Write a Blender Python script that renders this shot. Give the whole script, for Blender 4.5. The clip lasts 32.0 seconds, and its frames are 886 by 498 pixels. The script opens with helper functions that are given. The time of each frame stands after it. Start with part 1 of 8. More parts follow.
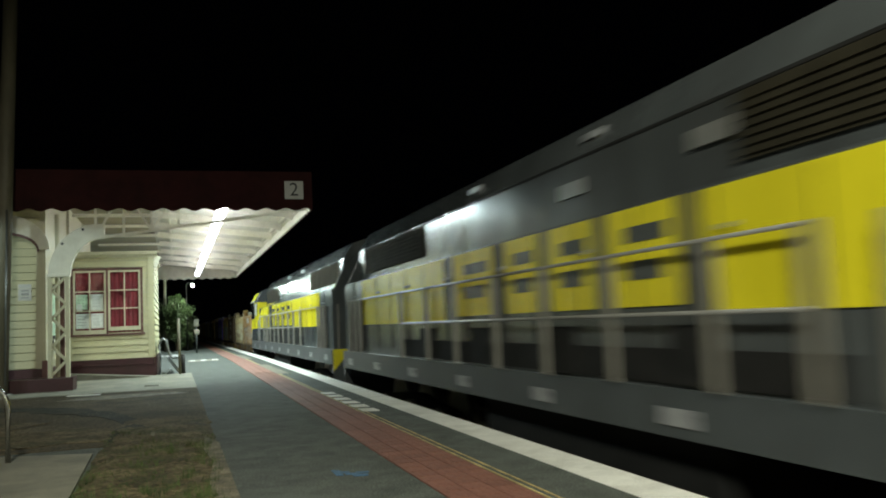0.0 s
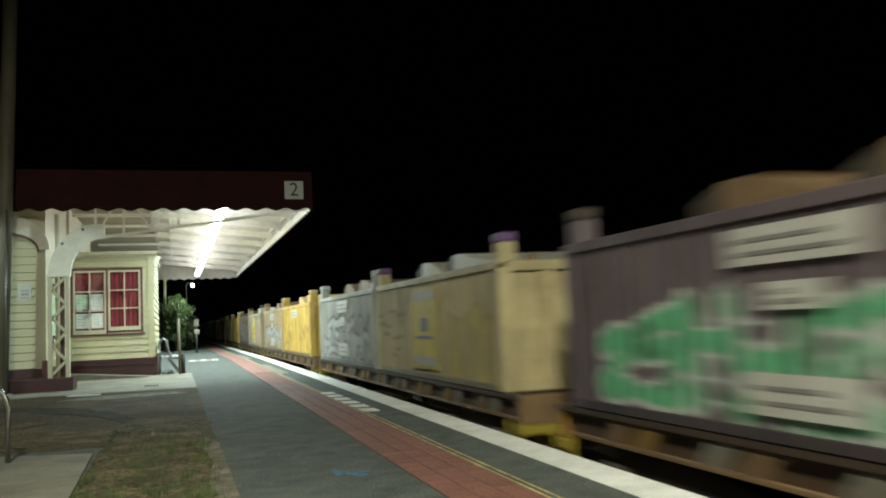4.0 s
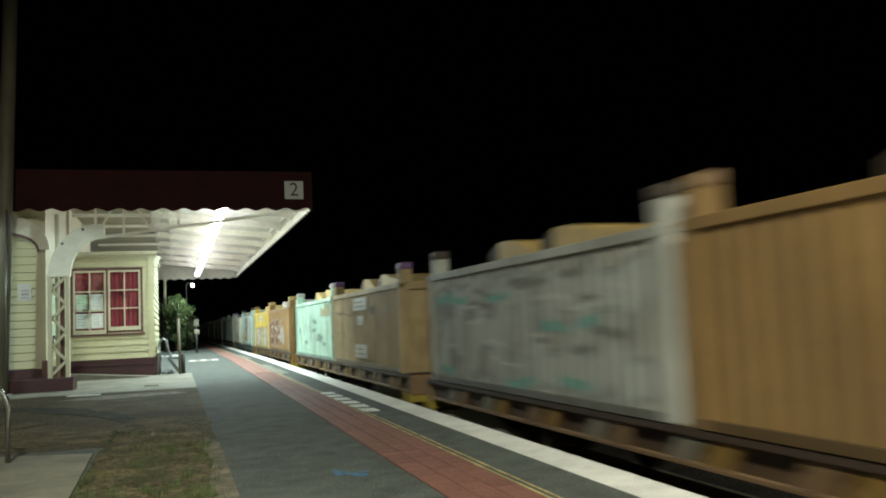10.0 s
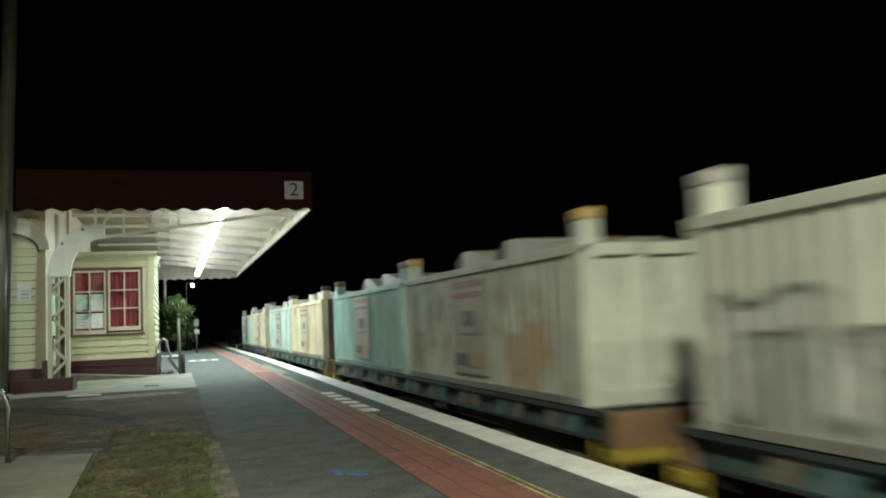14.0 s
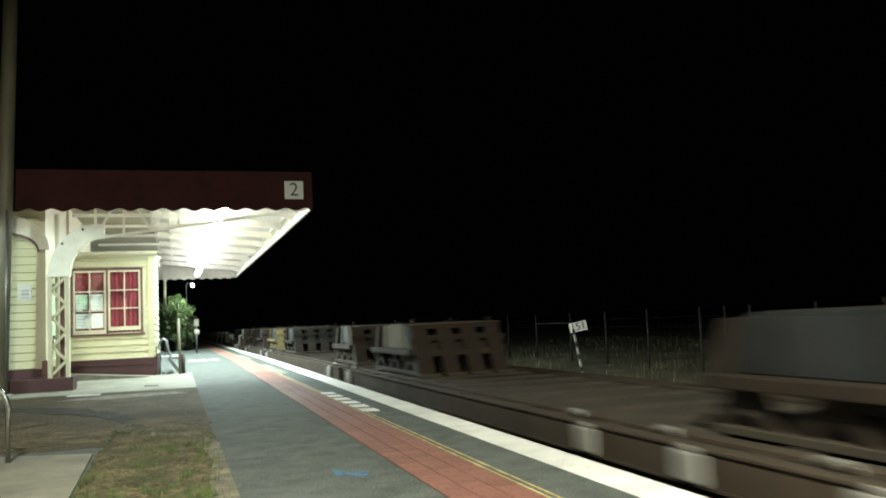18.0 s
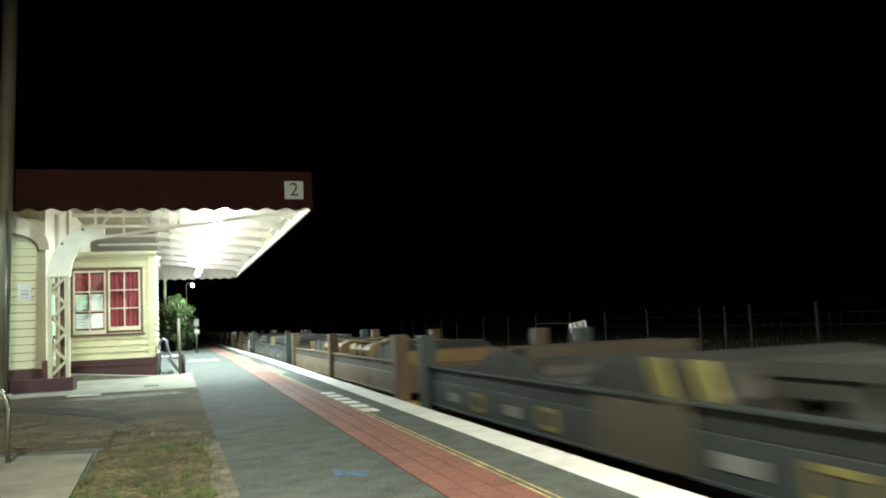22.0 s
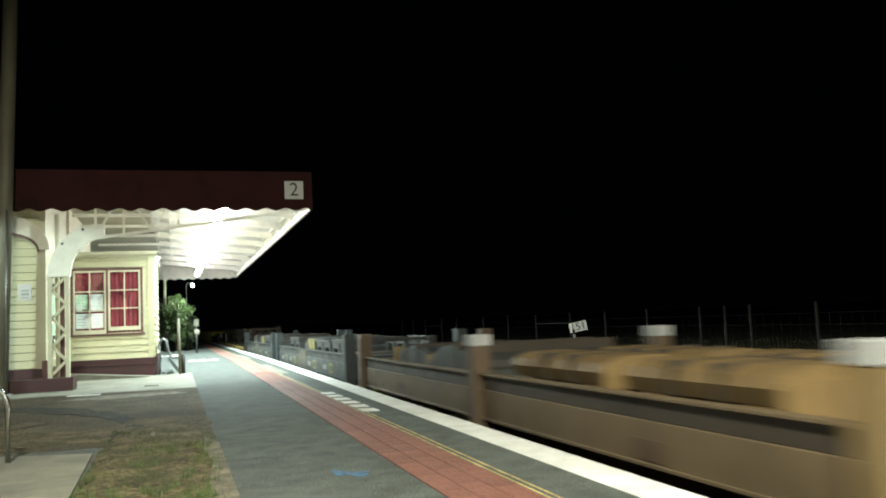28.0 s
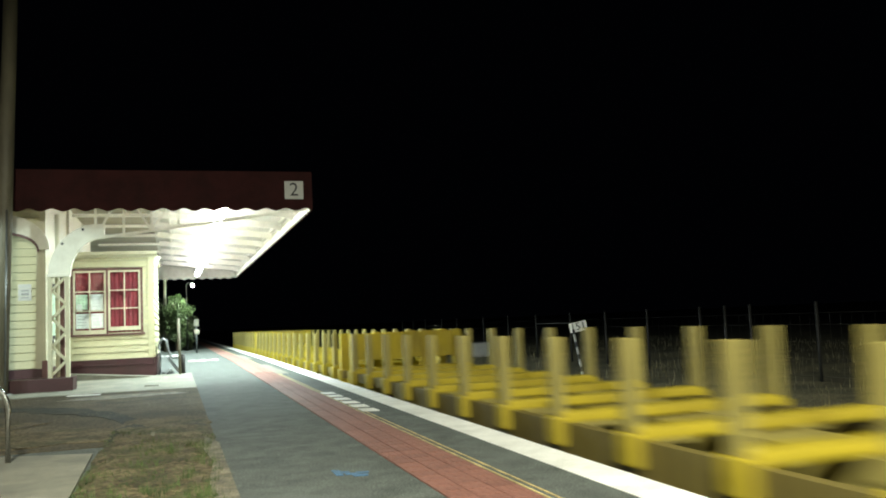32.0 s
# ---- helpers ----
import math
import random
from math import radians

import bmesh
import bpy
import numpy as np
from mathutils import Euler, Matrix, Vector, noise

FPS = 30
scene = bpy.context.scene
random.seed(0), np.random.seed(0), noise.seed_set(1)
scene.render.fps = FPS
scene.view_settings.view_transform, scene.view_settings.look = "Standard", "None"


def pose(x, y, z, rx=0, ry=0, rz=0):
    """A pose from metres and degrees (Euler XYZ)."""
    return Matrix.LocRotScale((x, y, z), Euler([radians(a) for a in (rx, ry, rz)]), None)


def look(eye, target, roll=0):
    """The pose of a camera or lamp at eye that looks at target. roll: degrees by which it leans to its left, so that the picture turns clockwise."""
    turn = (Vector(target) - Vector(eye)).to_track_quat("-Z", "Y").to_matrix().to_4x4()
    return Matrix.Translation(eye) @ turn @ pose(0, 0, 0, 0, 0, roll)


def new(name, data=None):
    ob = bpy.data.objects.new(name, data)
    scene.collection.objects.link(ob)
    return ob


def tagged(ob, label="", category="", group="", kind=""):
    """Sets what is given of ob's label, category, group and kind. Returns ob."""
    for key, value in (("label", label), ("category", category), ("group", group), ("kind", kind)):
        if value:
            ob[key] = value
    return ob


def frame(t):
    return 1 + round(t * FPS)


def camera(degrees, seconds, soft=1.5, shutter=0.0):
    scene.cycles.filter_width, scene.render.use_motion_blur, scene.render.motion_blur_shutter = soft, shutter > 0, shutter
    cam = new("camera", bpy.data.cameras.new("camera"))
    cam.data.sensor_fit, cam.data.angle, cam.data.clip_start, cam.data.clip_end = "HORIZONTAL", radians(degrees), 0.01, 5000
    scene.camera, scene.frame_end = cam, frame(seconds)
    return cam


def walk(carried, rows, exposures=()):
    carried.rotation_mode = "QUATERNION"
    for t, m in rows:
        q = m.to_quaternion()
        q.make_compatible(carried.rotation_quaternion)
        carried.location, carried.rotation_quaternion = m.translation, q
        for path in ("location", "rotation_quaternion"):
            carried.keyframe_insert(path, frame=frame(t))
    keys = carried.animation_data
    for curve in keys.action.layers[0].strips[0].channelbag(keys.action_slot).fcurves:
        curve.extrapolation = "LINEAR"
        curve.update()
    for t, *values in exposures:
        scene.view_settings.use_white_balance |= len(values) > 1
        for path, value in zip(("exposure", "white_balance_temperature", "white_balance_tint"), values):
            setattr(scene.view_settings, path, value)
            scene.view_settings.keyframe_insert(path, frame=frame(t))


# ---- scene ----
W_FOV = 55.2
EYE = Vector((0.0, 0.0, 1.091))
YAW, PITCH, ROLL = 0.3082, 0.0829, -2.564
AIM = EYE + Vector((math.sin(YAW) * math.cos(PITCH), math.cos(YAW) * math.cos(PITCH), math.sin(PITCH)))
cam = camera(W_FOV, 32.0, soft=1.9, shutter=0.45)
walk(cam, [(0.0, look(EYE, AIM, ROLL)), (32.0, look(EYE, AIM, ROLL))],
     exposures=[(0.0, -0.3), (0.5, -0.24), (1.0, -0.12), (2.0, 0.0), (10.0, -0.02), (12.0, -0.15), (13.0, -0.25), (14.5, -0.12), (16.5, 0.65), (17.0, 0.82), (18.0, 0.95), (32.0, 0.95)])

# ---- night sky and lamps ----
world = bpy.data.worlds.new("night_sky")
world.use_nodes = True
world.node_tree.nodes["Background"].inputs[0].default_value = (0.25, 0.3, 0.5, 1)
world.node_tree.nodes["Background"].inputs[1].default_value = 0.0007
scene.world = world

TUBE_Y = [19.98 + 2.38 * i for i in range(10)]
TUBE_X, TUBE_Z = 1.04, 3.80
TUBE_W, TUBE_C = 275, (0.77, 1.0, 0.96)
YARD_LAMP = (-1.5, -5.0, 9.0)
YARD_W, YARD_C = 3900, (0.94, 0.955, 0.765)
# unseen lamp added beyond the track to brighten the far rail
RAIL_FILL = (13.5, -7.0, 8.0)
RAIL_FILL_W = 1300
FAR_LAMP = (0.92, 48.0, 3.55)
FORE_FILL = (-6.0, 14.2, 3.3)


def area_lamp(name, m, sx, sy, watts, colour):
    d = bpy.data.lights.new(name, "AREA")
    d.shape, d.size, d.size_y, d.energy, d.color = "RECTANGLE", sx, sy, watts, colour
    ob = new(name, d)
    ob.matrix_world = m
    return ob


for ty in TUBE_Y[::2]:
    area_lamp("tube_light", pose(TUBE_X, ty + 1.19, TUBE_Z - 0.10), 0.2, 4.6, TUBE_W, TUBE_C)
# extra tilted lamp without a tube, added to brighten the ground and train ahead
area_lamp("tube_light", look((TUBE_X, 19.0, 3.70), (1.0, 11.5, 0.0)), 0.22, 0.12, 85, TUBE_C)
area_lamp("yard_light", pose(YARD_LAMP[0], YARD_LAMP[1], YARD_LAMP[2] - 0.05), 1.3, 1.0, YARD_W, YARD_C)
area_lamp("rail_fill_light", pose(RAIL_FILL[0], RAIL_FILL[1], RAIL_FILL[2] - 0.05), 0.5, 0.3, RAIL_FILL_W, YARD_C)
# unseen spot added to brighten the wing wall and column, kept off the fascia
d = bpy.data.lights.new("wall_fill_light", "SPOT")
d.energy, d.color, d.shadow_soft_size, d.spot_size, d.spot_blend = 560, TUBE_C, 0.2, radians(43), 0.2
new("wall_fill_light", d).matrix_world = look((FORE_FILL[0] + 0.06, FORE_FILL[1] + 0.1, FORE_FILL[2] - 0.06), (-2.3, 19.0, 1.15))
d = bpy.data.lights.new("far_light", "POINT")
d.energy, d.color, d.shadow_soft_size = 520, (0.8, 1.0, 0.9), 0.15
new("far_light", d).location = (FAR_LAMP[0], FAR_LAMP[1], FAR_LAMP[2] - 0.25)


# ---- materials ----
def mat(name, colour, rough=0.6, metal=0.0, scale=6.0, vary=0.25, grain=0.0, grain_scale=90.0, bump=0.15, stain=None, stain_amount=0.4,
        stain_scale=1.2, stretch=(1, 1, 1), emit=0.0, random_tint=0.0, alpha_spec=0.5):
    """A surface with a large mottling, a fine grain, stains and a little relief, in metres of the object."""
    m = bpy.data.materials.new(name)
    m.use_nodes = True
    nt = m.node_tree
    n, l = nt.nodes, nt.links
    b = n["Principled BSDF"]
    tc = n.new("ShaderNodeTexCoord")
    mp = n.new("ShaderNodeMapping")
    mp.inputs["Scale"].default_value = stretch
    l.new(tc.outputs["Object"], mp.inputs["Vector"])
    a = n.new("ShaderNodeTexNoise")
    a.inputs["Scale"].default_value, a.inputs["Detail"].default_value, a.inputs["Roughness"].default_value = scale, 6, 0.62
    l.new(mp.outputs[0], a.inputs["Vector"])
    g = n.new("ShaderNodeTexNoise")
    g.inputs["Scale"].default_value, g.inputs["Detail"].default_value = grain_scale, 3
    l.new(tc.outputs["Object"], g.inputs["Vector"])
    ramp = n.new("ShaderNodeMapRange")
    ramp.inputs["From Min"].default_value, ramp.inputs["From Max"].default_value = 0.36, 0.64
    ramp.inputs["To Min"].default_value, ramp.inputs["To Max"].default_value = 1 - vary, 1 + vary * 0.7
    l.new(a.outputs["Fac"], ramp.inputs["Value"])
    ramp2 = n.new("ShaderNodeMapRange")
    ramp2.inputs["From Min"].default_value, ramp2.inputs["From Max"].default_value = 0.36, 0.64
    ramp2.inputs["To Min"].default_value, ramp2.inputs["To Max"].default_value = 1 - grain, 1 + grain
    l.new(g.outputs["Fac"], ramp2.inputs["Value"])
    mul = n.new("ShaderNodeMath")
    mul.operation = "MULTIPLY"
    l.new(ramp.outputs[0], mul.inputs[0])
    l.new(ramp2.outputs[0], mul.inputs[1])
    last = mul.outputs[0]
    if random_tint:
        info = n.new("ShaderNodeObjectInfo")
        r3 = n.new("ShaderNodeMapRange")
        r3.inputs["To Min"].default_value, r3.inputs["To Max"].default_value = 1 - random_tint, 1 + random_tint
        l.new(info.outputs["Random"], r3.inputs["Value"])
        mul2 = n.new("ShaderNodeMath")
        mul2.operation = "MULTIPLY"
        l.new(last, mul2.inputs[0])
        l.new(r3.outputs[0], mul2.inputs[1])
        last = mul2.outputs[0]
    base = n.new("ShaderNodeVectorMath")
    base.operation = "SCALE"
    base.inputs[0].default_value = colour
    l.new(last, base.inputs["Scale"])
    col = base.outputs[0]
    if stain:
        s = n.new("ShaderNodeTexNoise")
        s.inputs["Scale"].default_value, s.inputs["Detail"].default_value, s.inputs["Roughness"].default_value = stain_scale, 8, 0.7
        l.new(mp.outputs[0], s.inputs["Vector"])
        sr = n.new("ShaderNodeMapRange")
        sr.inputs["From Min"].default_value, sr.inputs["From Max"].default_value = 0.48, 0.68
        sr.inputs["To Max"].default_value = stain_amount
        l.new(s.outputs["Fac"], sr.inputs["Value"])
        mix = n.new("ShaderNodeMix")
        mix.data_type = "RGBA"
        mix.inputs[7].default_value = (*stain, 1)
        l.new(sr.outputs[0], mix.inputs[0])
        l.new(col, mix.inputs[6])
        col = mix.outputs[2]
    l.new(col, b.inputs["Base Color"])
    b.inputs["Metallic"].default_value = metal
    b.inputs["Specular IOR Level"].default_value = alpha_spec
    rr = n.new("ShaderNodeMapRange")
    rr.inputs["To Min"].default_value, rr.inputs["To Max"].default_value = max(rough - 0.12, 0.03), min(rough + 0.12, 1)
    l.new(a.outputs["Fac"], rr.inputs["Value"])
    l.new(rr.outputs[0], b.inputs["Roughness"])
    if bump:
        bp = n.new("ShaderNodeBump")
        bp.inputs["Strength"].default_value, bp.inputs["Distance"].default_value = bump, 0.01
        l.new(g.outputs["Fac"], bp.inputs["Height"])
        l.new(bp.outputs[0], b.inputs["Normal"])
    if emit:
        b.inputs["Emission Color"].default_value = (*colour, 1)
        b.inputs["Emission Strength"].default_value = emit
    return m


M = {}
M["asphalt"] = mat("asphalt", (0.094, 0.103, 0.094), 0.9, alpha_spec=0.2, scale=3.5, vary=0.3, grain=0.5, grain_scale=70, bump=0.6, stain=(0.13, 0.14, 0.13), stain_amount=0.5, stain_scale=0.5)
M["asphalt_old"] = mat("asphalt_old", (0.108, 0.088, 0.055), 0.95, alpha_spec=0.1, scale=1.6, vary=0.45, grain=0.5, grain_scale=24, bump=0.8, stain=(0.032, 0.026, 0.014), stain_amount=0.95, stain_scale=0.4)
M["concrete"] = mat("concrete", (0.21, 0.20, 0.155), 0.85, scale=1.6, vary=0.25, grain=0.2, grain_scale=150, bump=0.35, stain=(0.11, 0.105, 0.09), stain_amount=0.7)
# dark ground colour that paints the forecourt's shadow
M["ground_shadow"] = mat("ground_shadow", (0.033, 0.031, 0.021), 0.9, alpha_spec=0.15, scale=2.5, vary=0.5, grain=0.5, grain_scale=24, bump=0.7, stain=(0.075, 0.062, 0.036), stain_amount=0.8, stain_scale=1.3)
M["worn_pale"] = mat("worn_pale", (0.19, 0.165, 0.115), 0.95, scale=5, vary=0.5, grain=0.5, grain_scale=60, bump=0.7, stain=(0.045, 0.04, 0.025), stain_amount=0.9, stain_scale=3.0)
M["white_line"] = mat("white_line", (0.82, 0.81, 0.77), 0.7, scale=2.5, vary=0.12, grain=0.12, grain_scale=130, bump=0.3, stain=(0.4, 0.38, 0.34), stain_amount=0.5, stain_scale=1.6)
M["yellow_line"] = mat("yellow_line", (0.48, 0.37, 0.15), 0.7, scale=5, vary=0.4, grain=0.35, bump=0.2)
M["tactile"] = mat("tactile", (0.235, 0.10, 0.075), 0.75, scale=2, vary=0.22, grain=0.25, grain_scale=110, bump=0.4, random_tint=0.12)
M["red_base"] = mat("red_base", (0.20, 0.083, 0.062), 0.85, scale=3, vary=0.3, grain=0.3, bump=0.3)
M["blue_paint"] = mat("blue_paint", (0.055, 0.135, 0.25), 0.8, scale=9, vary=0.5, grain=0.5, bump=0.2)
M["soil"] = mat("soil", (0.125, 0.098, 0.056), 0.95, alpha_spec=0.1, scale=2.6, vary=0.5, grain=0.5, grain_scale=24, bump=0.9, stain=(0.04, 0.052, 0.02), stain_amount=0.75, stain_scale=1.6)
M["grass"] = mat("grass", (0.066, 0.095, 0.028), 0.8, scale=3, vary=0.5, bump=0.0, random_tint=0.3)
M["dry_straw"] = mat("dry_straw", (0.15, 0.12, 0.065), 0.9, scale=3, vary=0.5, bump=0.0)
M["dry_grass"] = mat("dry_grass", (0.16, 0.14, 0.075), 0.9, scale=0.6, vary=0.5, grain=0.5, grain_scale=14, bump=0.5, stain=(0.06, 0.065, 0.03), stain_amount=0.7, stain_scale=0.4)
M["ballast"] = mat("ballast", (0.085, 0.078, 0.068), 0.95, scale=2, vary=0.4, grain=0.7, grain_scale=26, bump=1.0)
M["cream_board"] = mat("cream_board", (0.53, 0.50, 0.31), 0.5, scale=2, vary=0.06, grain=0.05, grain_scale=60, bump=0.08, stain=(0.42, 0.38, 0.25), stain_amount=0.35, stretch=(0.4, 0.4, 2), random_tint=0.03)
M["cream_trim"] = mat("cream_trim", (0.55, 0.52, 0.37), 0.5, scale=3, vary=0.06, bump=0.05)
M["white_iron"] = mat("white_iron", (0.78, 0.76, 0.66), 0.5, scale=3, vary=0.07, grain=0.04, bump=0.08, stain=(0.5, 0.45, 0.33), stain_amount=0.35, stain_scale=2.5)
M["ceiling_white"] = mat("ceiling_white", (0.64, 0.63, 0.56), 0.6, scale=2, vary=0.06, bump=0.05, stain=(0.55, 0.5, 0.38), stain_amount=0.3, stretch=(2, 0.4, 1))
M["maroon"] = mat("maroon", (0.046, 0.0105, 0.014), 0.45, scale=2, vary=0.2, grain=0.1, bump=0.08, stain=(0.06, 0.02, 0.018), stain_amount=0.4)
M["eaves_tan"] = mat("eaves_tan", (0.36, 0.33, 0.24), 0.7, scale=2, vary=0.15, bump=0.06, stain=(0.2, 0.17, 0.11), stain_amount=0.6, stretch=(0.4, 2, 1))
M["fascia_dark"] = mat("fascia_dark", (0.040, 0.0125, 0.0125), 0.85, alpha_spec=0.12, scale=2, vary=0.25, grain=0.1, bump=0.08, stain=(0.02, 0.01, 0.009), stain_amount=0.5)
M["fence_grey"] = mat("fence_grey", (0.013, 0.013, 0.012), 0.7, scale=8, vary=0.3, bump=0.05)
M["plate_white"] = mat("plate_white", (0.82, 0.82, 0.80), 0.5, scale=5, vary=0.06, bump=0.02)
M["brown_trim"] = mat("brown_trim", (0.115, 0.045, 0.04), 0.5, scale=3, vary=0.2, bump=0.05)
M["red_blind"] = mat("red_blind", (0.15, 0.013, 0.02), 0.85, scale=5, vary=0.45, grain=0.15, grain_scale=300, bump=0.1, stretch=(4, 4, 0.4))
M["paper"] = mat("paper", (0.56, 0.59, 0.56), 0.8, scale=9, vary=0.08, bump=0.0)
M["paper_green"] = mat("paper_green", (0.45, 0.62, 0.45), 0.8, scale=9, vary=0.2, bump=0.0)
M["ink"] = mat("ink", (0.03, 0.03, 0.035), 0.6, scale=9, vary=0.2, bump=0.0)
M["dark_metal"] = mat("dark_metal", (0.045, 0.042, 0.04), 0.5, 0.6, scale=6, vary=0.3, grain=0.2, bump=0.15)
M["galv"] = mat("galv", (0.22, 0.225, 0.225), 0.42, 0.8, scale=12, vary=0.2, grain=0.1, bump=0.05)
M["pole_paint"] = mat("pole_paint", (0.14, 0.126, 0.085), 0.6, scale=3, vary=0.25, grain=0.12, bump=0.1, stretch=(1, 1, 0.3))
M["steel"] = mat("steel", (0.55, 0.55, 0.54), 0.25, 1.0, scale=5, vary=0.12, bump=0.03)
M["rail_steel"] = mat("rail_steel", (0.52, 0.47, 0.36), 0.45, 0.1, scale=3, vary=0.25, bump=0.05)
M["timber"] = mat("timber", (0.12, 0.09, 0.065), 0.85, scale=3, vary=0.35, grain=0.3, bump=0.3, stretch=(0.3, 3, 3))
M["tube"] = mat("tube", (0.92, 0.93, 1.0), 0.5, vary=0.0, bump=0.0, emit=17.0)
M["lamp_glow"] = mat("lamp_glow", (1.0, 0.97, 0.9), 0.5, vary=0.0, bump=0.0, emit=25.0)
M["sign_white"] = mat("sign_white", (0.52, 0.52, 0.50), 0.45, scale=5, vary=0.06, bump=0.02)
M["leaf"] = mat("leaf", (0.062, 0.09, 0.03), 0.5, scale=2.5, vary=0.6, bump=0.0)
M["leaf_dark"] = mat("leaf_dark", (0.045, 0.055, 0.022), 0.55, scale=2.5, vary=0.6, bump=0.0)
M["bark"] = mat("bark", (0.10, 0.075, 0.05), 0.9, scale=5, vary=0.4, bump=0.5, stretch=(2, 2, 0.4))


def glass_mat():
    m = bpy.data.materials.new("window_glass")
    m.use_nodes = True
    b = m.node_tree.nodes["Principled BSDF"]
    b.inputs["Base Color"].default_value = (1, 1, 1, 1)
    b.inputs["Roughness"].default_value = 0.03
    b.inputs["Transmission Weight"].default_value = 1.0
    b.inputs["IOR"].default_value = 1.45
    return m


M["glass"] = glass_mat()


# ---- building helpers ----
def box(bm, x0, x1, y0, y1, z0, z1, bevel=0.0):
    vs = [bm.verts.new((x, y, z)) for x in (x0, x1) for y in (y0, y1) for z in (z0, z1)]
    fs = [(0, 1, 3, 2), (4, 6, 7, 5), (0, 4, 5, 1), (2, 3, 7, 6), (0, 2, 6, 4), (1, 5, 7, 3)]
    faces = [bm.faces.new([vs[i] for i in f]) for f in fs]
    if bevel:
        es = list({e for f in faces for e in f.edges})
        bmesh.ops.bevel(bm, geom=es, offset=bevel, segments=2, affect="EDGES", profile=0.6)


def bar(bm, a, b, w, h=None, up=(0, 0, 1)):
    """A square bar from a to b, w wide and h high."""
    a, b = Vector(a), Vector(b)
    h = h or w
    d = (b - a).normalized()
    s = d.cross(Vector(up))
    s = s.normalized() if s.length > 1e-4 else Vector((1, 0, 0))
    u = s.cross(d)
    vs = [bm.verts.new(p + s * i * w / 2 + u * j * h / 2) for p in (a, b) for i, j in ((-1, -1), (1, -1), (1, 1), (-1, 1))]
    for f in ((3, 2, 1, 0), (4, 5, 6, 7), (0, 1, 5, 4), (1, 2, 6, 5), (2, 3, 7, 6), (3, 0, 4, 7)):
        bm.faces.new([vs[i] for i in f])


def tube(bm, points, r, sides=10, r2=None):
    """A round bar along the points, from radius r to r2."""
    ps = [Vector(p) for p in points]
    rings = []
    for i, p in enumerate(ps):
        d = (ps[min(i + 1, len(ps) - 1)] - ps[max(i - 1, 0)]).normalized()
        s = d.cross(Vector((0, 0, 1)))
        s = s.normalized() if s.length > 1e-3 else Vector((1, 0, 0))
        u = s.cross(d)
        k = i / max(len(ps) - 1, 1)
        rad = r + ((r2 if r2 is not None else r) - r) * k
        rings.append([bm.verts.new(p + (s * math.cos(6.28319 * j / sides) + u * math.sin(6.28319 * j / sides)) * rad) for j in range(sides)])
    for q, w in zip(rings, rings[1:]):
        for j in range(sides):
            f = bm.faces.new((q[j], q[(j + 1) % sides], w[(j + 1) % sides], w[j]))
            f.smooth = True
    bm.faces.new(rings[0][::-1])
    bm.faces.new(rings[-1])


def prism(bm, outline, axis, a, b):
    """An outline in the two other axes, drawn out along axis ('x', 'y' or 'z') from a to b."""
    def at(p, k):
        return {"x": (k, p[0], p[1]), "y": (p[0], k, p[1]), "z": (p[0], p[1], k)}[axis]
    r0 = [bm.verts.new(at(p, a)) for p in outline]
    r1 = [bm.verts.new(at(p, b)) for p in outline]
    n = len(outline)
    for i in range(n):
        bm.faces.new((r0[i], r0[(i + 1) % n], r1[(i + 1) % n], r1[i]))
    bm.faces.new(r0[::-1])
    bm.faces.new(r1)


def link(name, bm, material, loc=(0, 0, 0)):
    bmesh.ops.recalc_face_normals(bm, faces=bm.faces)
    me = bpy.data.meshes.new(name)
    bm.to_mesh(me)
    bm.free()
    me.materials.append(material if not isinstance(material, str) else M[material])
    ob = new(name, me)
    ob.location = loc
    return ob


def part(name, bm, material, parent, label=""):
    ob = link(name, bm, material)
    ob.parent = parent
    return tagged(ob, label) if label else ob


def part_at(name, mesh, parent, loc=(0, 0, 0), rot=(0, 0, 0), label=""):
    """One more part on a mesh that is already there."""
    ob = new(name, mesh)
    ob.location, ob.rotation_euler, ob.parent = loc, rot, parent
    return tagged(ob, label) if label else ob


def pbox(name, material, parent, *b, bevel=0.0, label=""):
    bm = bmesh.new()
    box(bm, *b, bevel=bevel)
    return part(name, bm, material, parent, label)


def thing(name, label, category, loc=(0, 0, 0), group="", kind=""):
    ob = new(name)
    ob.empty_display_size = 0.2
    ob.location = loc
    return tagged(ob, label, category, group, kind)


def text_mesh(name, body, size, material, parent, m, extrude=0.004, label=""):
    c = bpy.data.curves.new(name, "FONT")
    c.body, c.size, c.extrude, c.align_x, c.align_y = body, size, extrude, "CENTER", "CENTER"
    tmp = new(name + "_tmp", c)
    me = bpy.data.meshes.new_from_object(tmp.evaluated_get(bpy.context.evaluated_depsgraph_get()))
    bpy.data.objects.remove(tmp)
    me.materials.clear()
    me.materials.append(M[material])
    ob = new(name, me)
    ob.parent = parent
    ob.matrix_local = m
    return tagged(ob, label) if label else ob


# ---- the ground, the platform and the track ----
RAIL = -0.80
LAND = -0.92
TRACK_X = 4.64


def edge_x(y):
    """The platform's edge drifts slowly towards the track."""
    return 2.86 + 0.009 * max(min(y, 30.0), -10.0)


